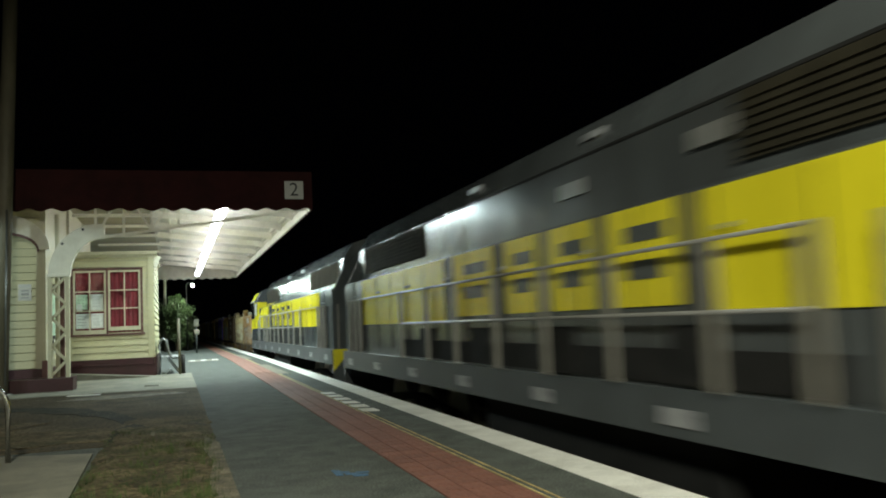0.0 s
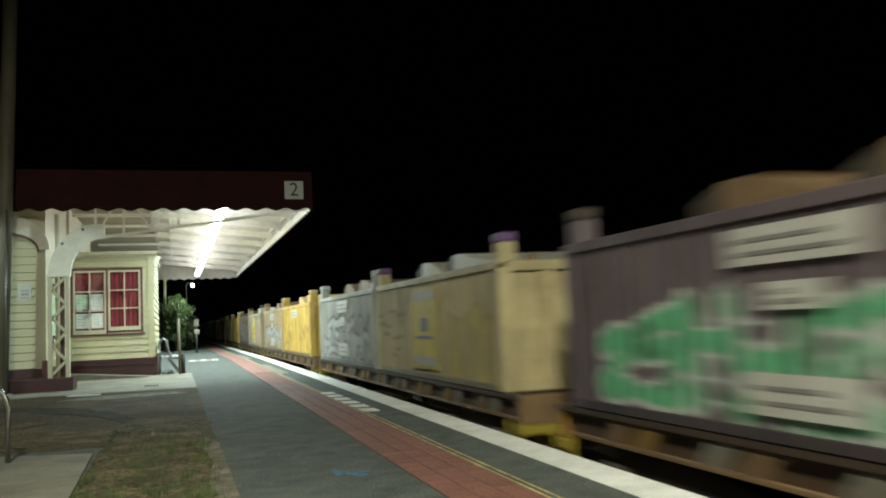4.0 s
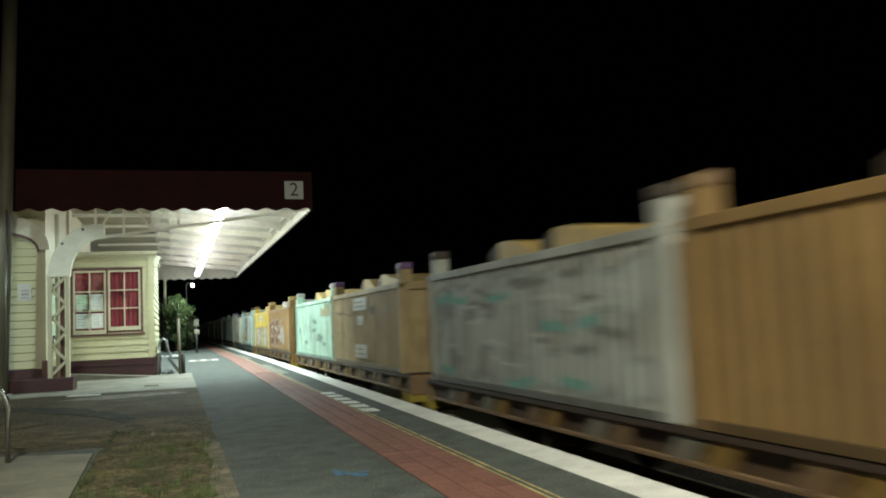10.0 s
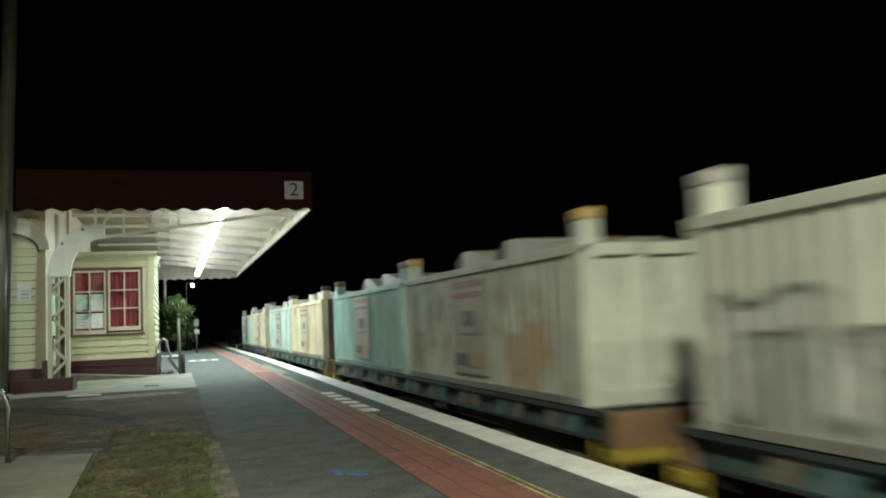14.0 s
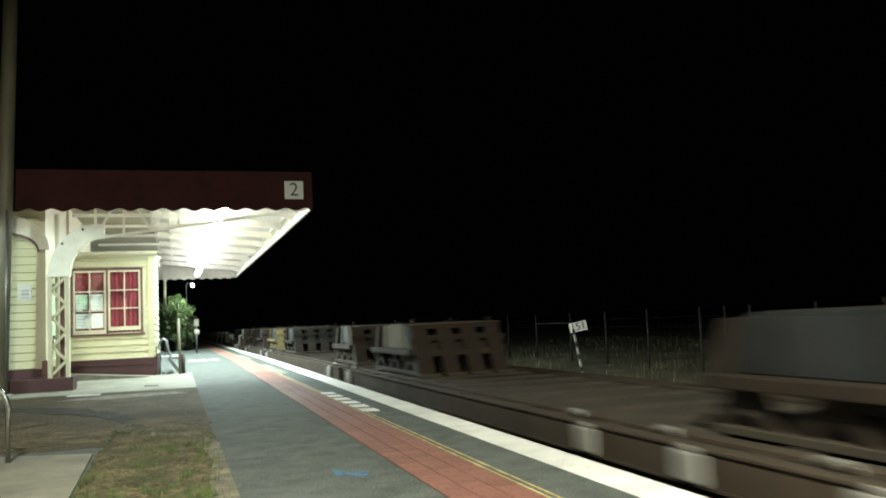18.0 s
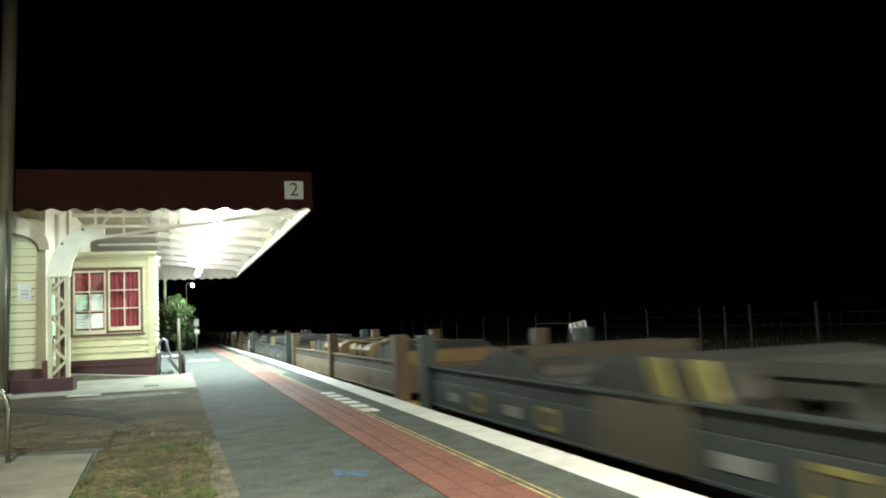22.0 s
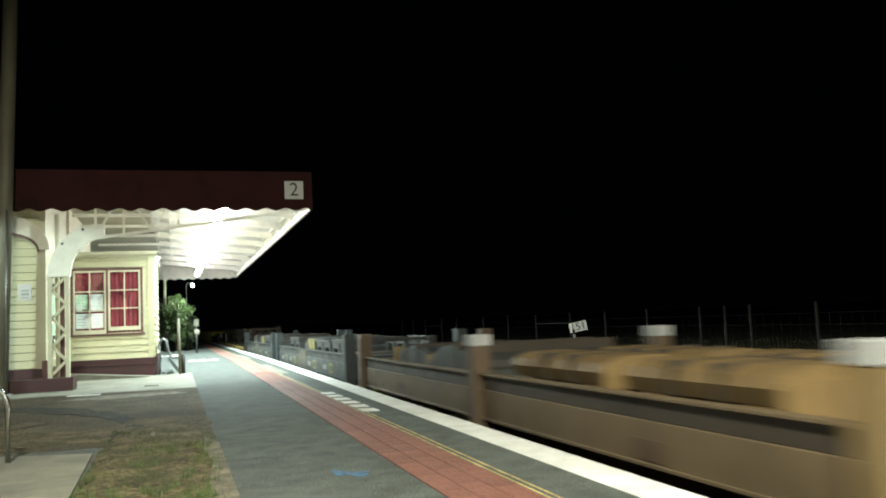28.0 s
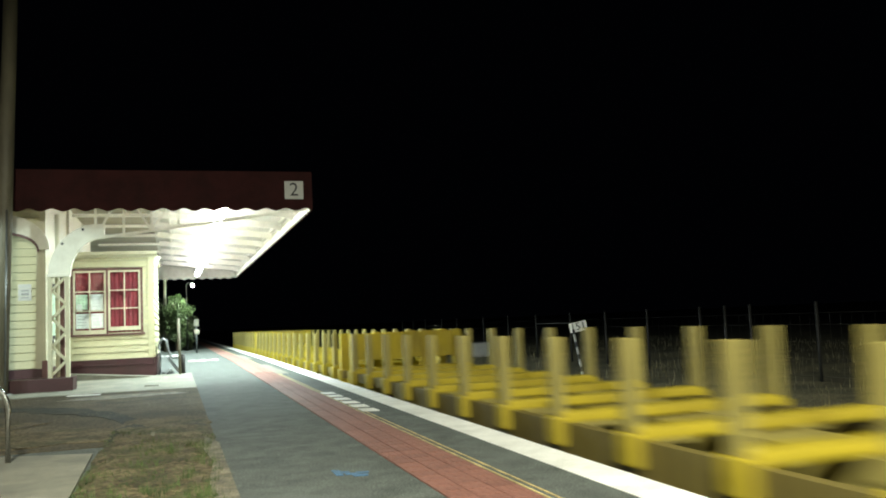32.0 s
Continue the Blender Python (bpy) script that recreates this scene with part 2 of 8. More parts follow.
def strip(name, material, x0, x1, y0, y1, z, thick=0.004, follow=True, label="", step=2.0):
    """A painted or laid strip along the platform, x0 and x1 counted from the edge when it follows it."""
    bm = bmesh.new()
    n = max(1, int((y1 - y0) / step))
    top = []
    for i in range(n + 1):
        y = y0 + (y1 - y0) * i / n
        e = edge_x(y) if follow else 0.0
        top.append([bm.verts.new((e + x, y, zz)) for x in (x0, x1) for zz in (z - thick, z)])
    for a, b in zip(top, top[1:]):
        bm.faces.new((a[1], a[3], b[3], b[1]))
        bm.faces.new((a[0], b[0], b[2], a[2]))
        bm.faces.new((a[0], a[1], b[1], b[0]))
        bm.faces.new((a[2], b[2], b[3], a[3]))
    bm.faces.new((top[0][0], top[0][2], top[0][3], top[0][1]))
    bm.faces.new((top[-1][0], top[-1][1], top[-1][3], top[-1][2]))
    ob = link(name, bm, material)
    return tagged(ob, label, kind="structure")


def flat(name, material, outline, z0, z1, label):
    bm = bmesh.new()
    prism(bm, outline, "z", z0, z1)
    return tagged(link(name, bm, material), label, kind="structure")


def build_ground():
    bm = bmesh.new()
    rng = random.Random(4)
    xs = [-1500, -200, -45, 2.0, 3.0, 4.0, 5.5, 6.6, 7.4, 8.6] + [10 + 1.5 * i for i in range(28)] + [60, 90, 150, 400, 1800]
    ys = [-1500, -300, -60, -10] + [2.5 * i for i in range(40)] + [110, 140, 200, 400, 2500]
    grid = []
    for x in xs:
        row = []
        for y in ys:
            z = LAND - 0.30
            if 3 < x < 6.8:
                z = RAIL - 0.16
            if 9 < x < 55 and 0 <= y <= 100:
                z = LAND - 0.02 + rng.uniform(-0.08, 0.08)
            elif x >= 9:
                z = LAND - 0.02
            row.append(bm.verts.new((x, y, z)))
        grid.append(row)
    for i in range(len(xs) - 1):
        for j in range(len(ys) - 1):
            f = bm.faces.new((grid[i][j], grid[i + 1][j], grid[i + 1][j + 1], grid[i][j + 1]))
            f.smooth = True
            f.material_index = 1 if 2.0 <= xs[i] < 8.0 else 0
    ob = link("ground", bm, "dry_grass")
    ob.data.materials.append(M["ballast"])
    tagged(ob, "dry grassy railway land with a dark ballast bed", kind="structure")

    outline = [(-45, -40), (edge_x(-40), -40)] + [(edge_x(y), y) for y in range(-10, 34, 4)] + [(edge_x(60), 300), (-45, 300)]
    flat("platform", "asphalt", outline, LAND - 0.4, 0.0, "grey asphalt station platform with a worn surface")
    strip("platform_coping", "concrete", -0.34, 0.0, -12, 220, -0.008, 0.16, label="concrete coping along the platform edge")
    strip("edge_line", "white_line", -0.325, -0.004, -12, 220, 0.005, 0.009, label="broad white painted line on the platform edge")
    strip("yellow_line_inner", "yellow_line", -0.798, -0.780, -12, 160, 0.004, label="thin yellow line beside the red tactile strip")
    strip("yellow_line_outer", "yellow_line", -0.742, -0.725, -12, 160, 0.004, label="thin yellow line beside the red tactile strip")
    bed = strip("tactile_strip", "red_base", -1.335, -0.815, -12, 160, 0.004, label="red tactile paving strip along the platform")
    # the tiles of the strip that lie nearest
    bm = bmesh.new()
    t = 0.2
    box(bm, 0, t - 0.008, 0, t - 0.008, 0, 0.006)
    for i in range(3):
        box(bm, 0.02 + 0.06 * i, 0.052 + 0.06 * i, 0.012, t - 0.02, 0.006, 0.008)
    bmesh.ops.recalc_face_normals(bm, faces=bm.faces)
    me = bpy.data.meshes.new("tile")
    bm.to_mesh(me)
    bm.free()
    me.materials.append(M["tactile"])
    rest = bmesh.new()
    for i in range(420):
        y = 1.6 + i * t
        for k in range(3):
            x = edge_x(y) - 1.335 + 0.003 + k * 0.1735
            if y < 21 and i < 97:
                ob = part_at("tile", me, bed, (x, y, 0.004))
                ob.scale = (0.86, 1, 1)
            else:
                box(rest, x, x + 0.166, y, y + t - 0.008, 0.004, 0.012)
    tagged(part("far_tiles", rest, "tactile", bed), kind="stuff")
    # painted marks on the asphalt
    for i in range(6):
        y = 10.45 + i * 0.6
        flat("hatch_mark", "white_line", [(2.20, y), (2.40, y - 0.05), (2.40, y + 0.3), (2.20, y + 0.35)], 0.0, 0.005, "white painted hatch mark on the platform")
    flat("pale_patch", "concrete", [(2.24, 20.2), (2.52, 20.2), (2.54, 25.6), (2.27, 25.6)], 0.0, 0.005, "pale concrete patch in the asphalt")
    flat("pale_patch", "concrete", [(2.26, 31), (2.56, 31), (2.56, 36), (2.30, 36)], 0.0, 0.005, "pale concrete patch in the asphalt")
    flat("pale_bar", "concrete", [(0.40, 31.2), (1.45, 31.2), (1.45, 33.2), (0.40, 33.2)], 0.0, 0.005, "pale concrete patch across the platform")
    for x in (0.45, 0.85, 1.25):
        flat("white_spot", "white_line", [(x, 31.9), (x + 0.2, 31.9), (x + 0.2, 32.5), (x, 32.5)], 0.005, 0.010, "small white painted spot on the platform")
    for x0, x1, y0, y1 in ((1.09, 1.14, 6.2, 6.42), (1.14, 1.2, 6.28, 6.33), (1.2, 1.3, 6.1, 6.16), (1.16, 1.24, 6.19, 6.24), (1.25, 1.33, 6.22, 6.26)):
        flat("blue_mark", "blue_paint", [(x0, y0), (x1, y0 - 0.02), (x1 + 0.01, y1), (x0, y1 + 0.03)], 0.0, 0.003, "faded blue spray mark on the asphalt")
    # the forecourt beside the asphalt
    flat("forecourt", "asphalt_old", [(-44, 9.0), (0.36, 9.0), (0.37, 17.1), (-44, 17.1)], 0.0, 0.006, "worn old asphalt before the station building")
    flat("apron", "concrete", [(-44, 17.1), (0.37, 17.1), (0.37, 23.2), (-0.36, 23.0), (-0.36, 22.95), (-44, 22.95)], 0.0, 0.010, "pale concrete apron before the station building")
    flat("apron_slab", "concrete", [(-0.62, 18.3), (-0.34, 18.3), (-0.34, 22.4), (-0.62, 22.4)], 0.010, 0.030, "raised concrete slab beside the station wall")
    flat("pale_bar", "white_line", [(-1.9, 16.75), (-1.33, 16.68), (-1.33, 16.9), (-1.9, 17.0)], 0.006, 0.011, "short pale line on the forecourt")
    flat("path", "concrete", [(-9, 1), (-0.70, 1), (-0.70, 6.4), (-0.74, 8.45), (-1.53, 8.72), (-9, 9.0)], 0.0, 0.02, "pale concrete path slab")
    def patch(name, material, cx, cy, rx, ry, top, seed, label):
        """A thin patch with a ragged outline."""
        g = random.Random(seed)
        pts = []
        for i in range(46):
            t = i * 6.28319 / 46
            k = 1 + 0.35 * noise.noise((2.2 * math.cos(t), 2.2 * math.sin(t), seed * 1.7)) + g.uniform(-0.07, 0.07)
            pts.append((cx + rx * k * math.cos(t), cy + ry * k * math.sin(t)))
        flat(name, material, pts, 0.0, top, label)
    # a curved dark band: the shadow edge beyond the apron, painted into the ground
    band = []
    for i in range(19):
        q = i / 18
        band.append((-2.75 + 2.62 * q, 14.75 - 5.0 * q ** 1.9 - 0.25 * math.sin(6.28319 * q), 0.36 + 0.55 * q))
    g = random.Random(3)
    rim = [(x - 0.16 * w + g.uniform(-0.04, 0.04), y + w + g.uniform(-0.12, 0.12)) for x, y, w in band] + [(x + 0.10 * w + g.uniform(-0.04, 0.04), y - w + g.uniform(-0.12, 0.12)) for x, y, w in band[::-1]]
    flat("shadow_patch", "ground_shadow", rim, 0.0, 0.009, "dark shadow band painted across the old asphalt")
    patch("shadow_patch", "ground_shadow", -0.42, 9.9, 0.30, 0.85, 0.0135, 8, "dark shadow patch painted on the old asphalt")
    patch("soil_patch", "soil", -0.15, 10.6, 0.5, 0.9, 0.012, 4, "bare brown soil spread over the asphalt")
    patch("soil_patch", "soil", -1.3, 10.1, 1.1, 0.75, 0.0115, 6, "bare brown soil spread over the asphalt")
    patch("soil_patch", "soil", -2.9, 11.6, 1.3, 1.0, 0.011, 11, "bare brown soil spread over the asphalt")
    patch("pale_patch", "worn_pale", -0.9, 15.9, 1.0, 0.5, 0.0085, 9, "worn pale patch of old asphalt")
    # the grass patch, as a low uneven bed
    bm = bmesh.new()
    rng = random.Random(9)
    nx, ny = 10, 40
    vs = []
    for i in range(nx + 1):
        row = []
        for j in range(ny + 1):
            x = -0.69 + (0.36 + 0.69) * i / nx
            y = 2.0 + 8.6 * j / ny
            edge = i in (0, nx) or j in (0, ny)
            if edge:
                x += rng.uniform(-0.03, 0.02)
                y += rng.uniform(-0.5, 0.5) if j in (0, ny) else 0
            row.append(bm.verts.new((x, y, 0.002 if edge else 0.012 + rng.uniform(0, 0.02))))
        vs.append(row)
    for i in range(nx):
        for j in range(ny):
            bm.faces.new((vs[i][j], vs[i + 1][j], vs[i + 1][j + 1], vs[i][j + 1])).smooth = True
    tagged(link("grass_bed", bm, "soil"), "patchy bed of soil and thin grass", kind="structure")
    flat("worn_edge", "worn_pale", [(0.20, 5.0), (0.37, 5.0), (0.37, 8.4), (0.26, 8.9), (0.22, 8.0), (0.27, 7.2), (0.21, 6.3)], 0.018, 0.034, "broken pale edge between grass and asphalt")
    bm = bmesh.new()
    for i in range(15000):
        x, y = rng.uniform(-0.70, 0.36), rng.uniform(2.5, 10.3)
        if noise.noise((x * 2.2, y * 0.9, 0.3)) < -0.12 + rng.uniform(-0.3, 0.3):
            continue
        h, a, w = rng.uniform(0.008, 0.04) * (1.6 if rng.random() < 0.06 else 1), rng.uniform(0, 6.28), rng.uniform(0.002, 0.005)
        lean = rng.uniform(0, 0.05)
        dx, dy = math.cos(a), math.sin(a)
        v = [bm.verts.new(q) for q in ((x - dy * w, y + dx * w, 0.01), (x + dy * w, y - dx * w, 0.01), (x + dx * lean, y + dy * lean, 0.01 + h))]
        bm.faces.new(v)
    for i in range(170):
        x, y = rng.uniform(-0.62, 0.30), rng.uniform(2.6, 8.6)
        if noise.noise((x * 1.5, y * 0.6, 4.2)) < -0.05:
            continue
        for j in range(26):
            a, w, h, lean = rng.uniform(0, 6.28), rng.uniform(0.002, 0.004), rng.uniform(0.03, 0.095), rng.uniform(0.005, 0.05)
            px, py = x + rng.gauss(0, 0.022), y + rng.gauss(0, 0.04)
            dx, dy = math.cos(a), math.sin(a)
            v = [bm.verts.new(q) for q in ((px - dy * w, py + dx * w, 0.008), (px + dy * w, py - dx * w, 0.008), (px + dx * lean, py + dy * lean, 0.01 + h))]
            bm.faces.new(v)
    tagged(link("grass", bm, "grass"), "short green and yellowed grass in a patch", "grass", kind="stuff")
    bm = bmesh.new()
    for i in range(5200):
        x, y = rng.uniform(-1.6, 0.36), rng.uniform(2.4, 13.5)
        if x < -0.70 and y < 9.1 or noise.noise((x * 1.2, y * 0.5, 9.1)) < rng.uniform(-0.25, 0.35):
            continue
        a, w, ln = rng.uniform(0, 6.28), rng.uniform(0.003, 0.008), rng.uniform(0.02, 0.07)
        dx, dy = math.cos(a), math.sin(a)
        z = 0.034 if y < 10.3 and x > -0.69 else 0.012
        v = [bm.verts.new(q) for q in ((x - dy * w, y + dx * w, z), (x + dy * w, y - dx * w, z), (x + dx * ln, y + dy * ln, z + 0.006))]
        bm.faces.new(v)
    tagged(link("straw", bm, "dry_straw"), "scattered dry straw and dead grass on the forecourt", "straw", kind="stuff")
    # tufts on the far side of the track
    bm = bmesh.new()
    for i in range(9000):
        x, y = rng.uniform(8.8, 34), rng.uniform(3, 62)
        if noise.noise((x * 0.4, y * 0.4, 0.7)) < -0.1:
            continue
        h, a, w = rng.uniform(0.08, 0.32), rng.uniform(0, 6.28), rng.uniform(0.01, 0.022)
        lean = rng.uniform(0, 0.12)
        dx, dy = math.cos(a), math.sin(a)
        v = [bm.verts.new(q) for q in ((x - dy * w, y + dx * w, LAND - 0.08), (x + dy * w, y - dx * w, LAND - 0.08), (x + dx * lean, y + dy * lean, LAND + h))]
        bm.faces.new(v)
    tagged(link("wild_grass", bm, "dry_grass"), "tall dry grass beyond the track", "grass", kind="stuff")


def build_track():
    for side, x in (("near", TRACK_X - 0.8), ("far", TRACK_X + 0.8)):
        bm = bmesh.new()
        prism(bm, [(x - 0.07, RAIL - 0.16), (x + 0.07, RAIL - 0.16), (x + 0.07, RAIL - 0.145), (x + 0.012, RAIL - 0.12), (x + 0.012, RAIL - 0.04),
                   (x + 0.036, RAIL - 0.028), (x + 0.036, RAIL - 0.004), (x + 0.026, RAIL), (x - 0.026, RAIL), (x - 0.036, RAIL - 0.004),
                   (x - 0.036, RAIL - 0.028), (x - 0.012, RAIL - 0.04), (x - 0.012, RAIL - 0.12), (x - 0.07, RAIL - 0.145)], "y", -80, 900)
        tagged(link("rail_" + side, bm, "rail_steel"), "worn steel rail with a bright head", kind="structure")
    bm = bmesh.new()
    box(bm, -1.3, 1.3, -0.12, 0.12, -0.16, 0.0)
    bmesh.ops.recalc_face_normals(bm, faces=bm.faces)
    me = bpy.data.meshes.new("sleeper")
    bm.to_mesh(me)
    bm.free()
    me.materials.append(M["timber"])
    bed = thing("track_bed", "row of dark sleepers under the rails", "track", (TRACK_X, 0, RAIL - 0.155), kind="structure")
    for i in range(110):
        part_at("sleeper", me, bed, (0, -6 + i * 0.66, 0))


# ---- the station building ----
def scallop(a, b, period, low, deep, top):
    """Outline of a valance board from a to b with a wavy lower edge."""
    n = int(abs(b - a) / period * 10)
    pts = [(a + (b - a) * i / n, low + deep * 0.5 * (1 - math.cos(6.28319 * (a + (b - a) * i / n) / period))) for i in range(n + 1)]
    return pts + [(b, top), (a, top)]


CAN_X0, CAN_X1, CAN_Y0, CAN_Y1 = -7.0, 2.95, 18.68, 43.6
CEIL_Z = 4.28


def build_canopy():
    can = thing("platform_canopy", "cantilevered platform canopy with a maroon scalloped fascia and white underside", "canopy", kind="structure")
    bm = bmesh.new()
    prism(bm, scallop(CAN_X0, CAN_X1, 0.43, 3.635, 0.06, 4.50), "y", CAN_Y0, CAN_Y0 + 0.03)
    part("front_fascia", bm, "fascia_dark", can, "maroon scalloped fascia board")
    bm = bmesh.new()
    prism(bm, scallop(CAN_X0, CAN_X1 - 0.04, 0.43, 3.64, 0.06, 4.40), "y", CAN_Y0 + 0.032, CAN_Y0 + 0.045)
    part("fascia_lining", bm, "white_iron", can)
    bm = bmesh.new()
    prism(bm, scallop(CAN_X0, CAN_X1, 0.43, 3.60, 0.06, 4.50), "y", CAN_Y1 - 0.03, CAN_Y1)
    part("end_fascia", bm, "white_iron", can)
    bm = bmesh.new()
    prism(bm, scallop(CAN_Y0 + 0.03, CAN_Y1 - 0.03, 0.43, 3.62, 0.06, 4.50), "x", CAN_X1 - 0.03, CAN_X1)
    part("side_fascia", bm, "fascia_dark", can, "maroon scalloped fascia board")
    bm = bmesh.new()
    prism(bm, scallop(CAN_Y0 + 0.06, CAN_Y1 - 0.06, 0.43, 3.63, 0.06, 4.40), "x", CAN_X1 - 0.048, CAN_X1 - 0.032)
    part("side_lining", bm, "white_iron", can)
    # gutter edge along the lining
    bm = bmesh.new()
    box(bm, CAN_X1 - 0.14, CAN_X1 - 0.05, CAN_Y0 + 0.1, CAN_Y1 - 0.1, 3.86, 3.90)
    part("edge_beam", bm, "white_iron", can)
    # corrugated ceiling, rising gently to the wall
    bm = bmesh.new()
    n = 260
    prev = None
    for i in range(n + 1):
        y = CAN_Y0 + 0.05 + (CAN_Y1 - CAN_Y0 - 0.1) * i / n
        dz = 0.018 * (i % 2)
        cur = [bm.verts.new((x, y, z + dz)) for x, z in ((CAN_X1 - 0.05, CEIL_Z - 0.32), (-0.6, CEIL_Z + 0.05), (-0.6, CEIL_Z + 0.12), (CAN_X1 - 0.05, CEIL_Z - 0.25))]
        if prev:
            bm.faces.new((prev[0], prev[1], cur[1], cur[0]))
            bm.faces.new((prev[2], prev[3], cur[3], cur[2]))
        prev = cur
    ob = link("canopy_ceiling", bm, "ceiling_white")
    tagged(ob, "white corrugated iron ceiling of the canopy", kind="structure")
    bm = bmesh.new()
    box(bm, CAN_X0, -0.6, CAN_Y0 + 0.05, CAN_Y1, CEIL_Z + 0.0, CEIL_Z + 0.1)
    tagged(link("ceiling", bm, "eaves_tan"), "dull cream boarded ceiling beside the wall", kind="structure")
    bm = bmesh.new()
    box(bm, CAN_X0, CAN_X1 - 0.06, CAN_Y0 + 0.06, CAN_Y1 - 0.06, 4.40, 4.46)
    tagged(link("roof", bm, "galv"), "grey iron roof over the canopy", kind="structure")
    # purlins along the canopy
    for x in (-0.1, 2.75):
        z = CEIL_Z + 0.05 - 0.37 * (x + 0.6) / 3.5
        pbox("purlin", "white_iron", can, x - 0.03, x + 0.03, CAN_Y0 + 0.08, CAN_Y1 - 0.08, z - 0.05, z - 0.002)
    # the end truss, and plain rafters with knee brackets behind it
    ys = [18.85, 21.2, 23.6, 26.0, 28.6, 31.4, 34.4, 37.4, 40.4, 43.35]
    for k, y in enumerate(ys):
        tr = bmesh.new()
        ta, tb = Vector((-0.5, y, CEIL_Z - 0.06)), Vector((2.86, y, CEIL_Z - 0.42))
        if k in (0, len(ys) - 1):
            x0 = -1.55 if k == 0 else -0.5
            ta = Vector((x0, y, CEIL_Z - 0.06))
            a, b = Vector((x0, y, 3.09 + (x0 + 1.55) * 0.134)), Vector((2.84, y, 3.69))
            if k:
                a.z = 3.72
            bar(tr, a, b, 0.055, 0.07, (0, 1, 0))
            bar(tr, ta, tb, 0.06, 0.09, (0, 1, 0))
            m = 8
            for i in range(4 if k == 0 else m + 1):
                q = i / m
                bar(tr, a.lerp(b, q), ta.lerp(tb, q), 0.05, 0.045, (0, 1, 0))
                if i < (3 if k == 0 else m):
                    q2 = (i + 1) / m
                    bar(tr, (a.lerp(b, q) if i % 2 == 0 else ta.lerp(tb, q)), (ta.lerp(tb, q2) if i % 2 == 0 else a.lerp(b, q2)), 0.045, 0.03, (0, 1, 0))
            part("truss", tr, "white_iron", can, "white lattice truss of riveted bars")
        else:
            bar(tr, ta, tb, 0.17, 0.09, (0, 1, 0))
            bar(tr, (2.80, y, CEIL_Z - 0.36), (2.80, y, 3.72), 0.05, 0.05, (0, 1, 0))
            bar(tr, (2.80, y, 3.76), (2.30, y, CEIL_Z - 0.37), 0.035, 0.04, (0, 1, 0))
            bar(tr, (-2.5, y, CEIL_Z - 0.09), (-0.5, y, CEIL_Z - 0.09), 0.07, 0.16, (0, 1, 0))
            part("rafter", tr, "white_iron", can, "white painted iron rafter")


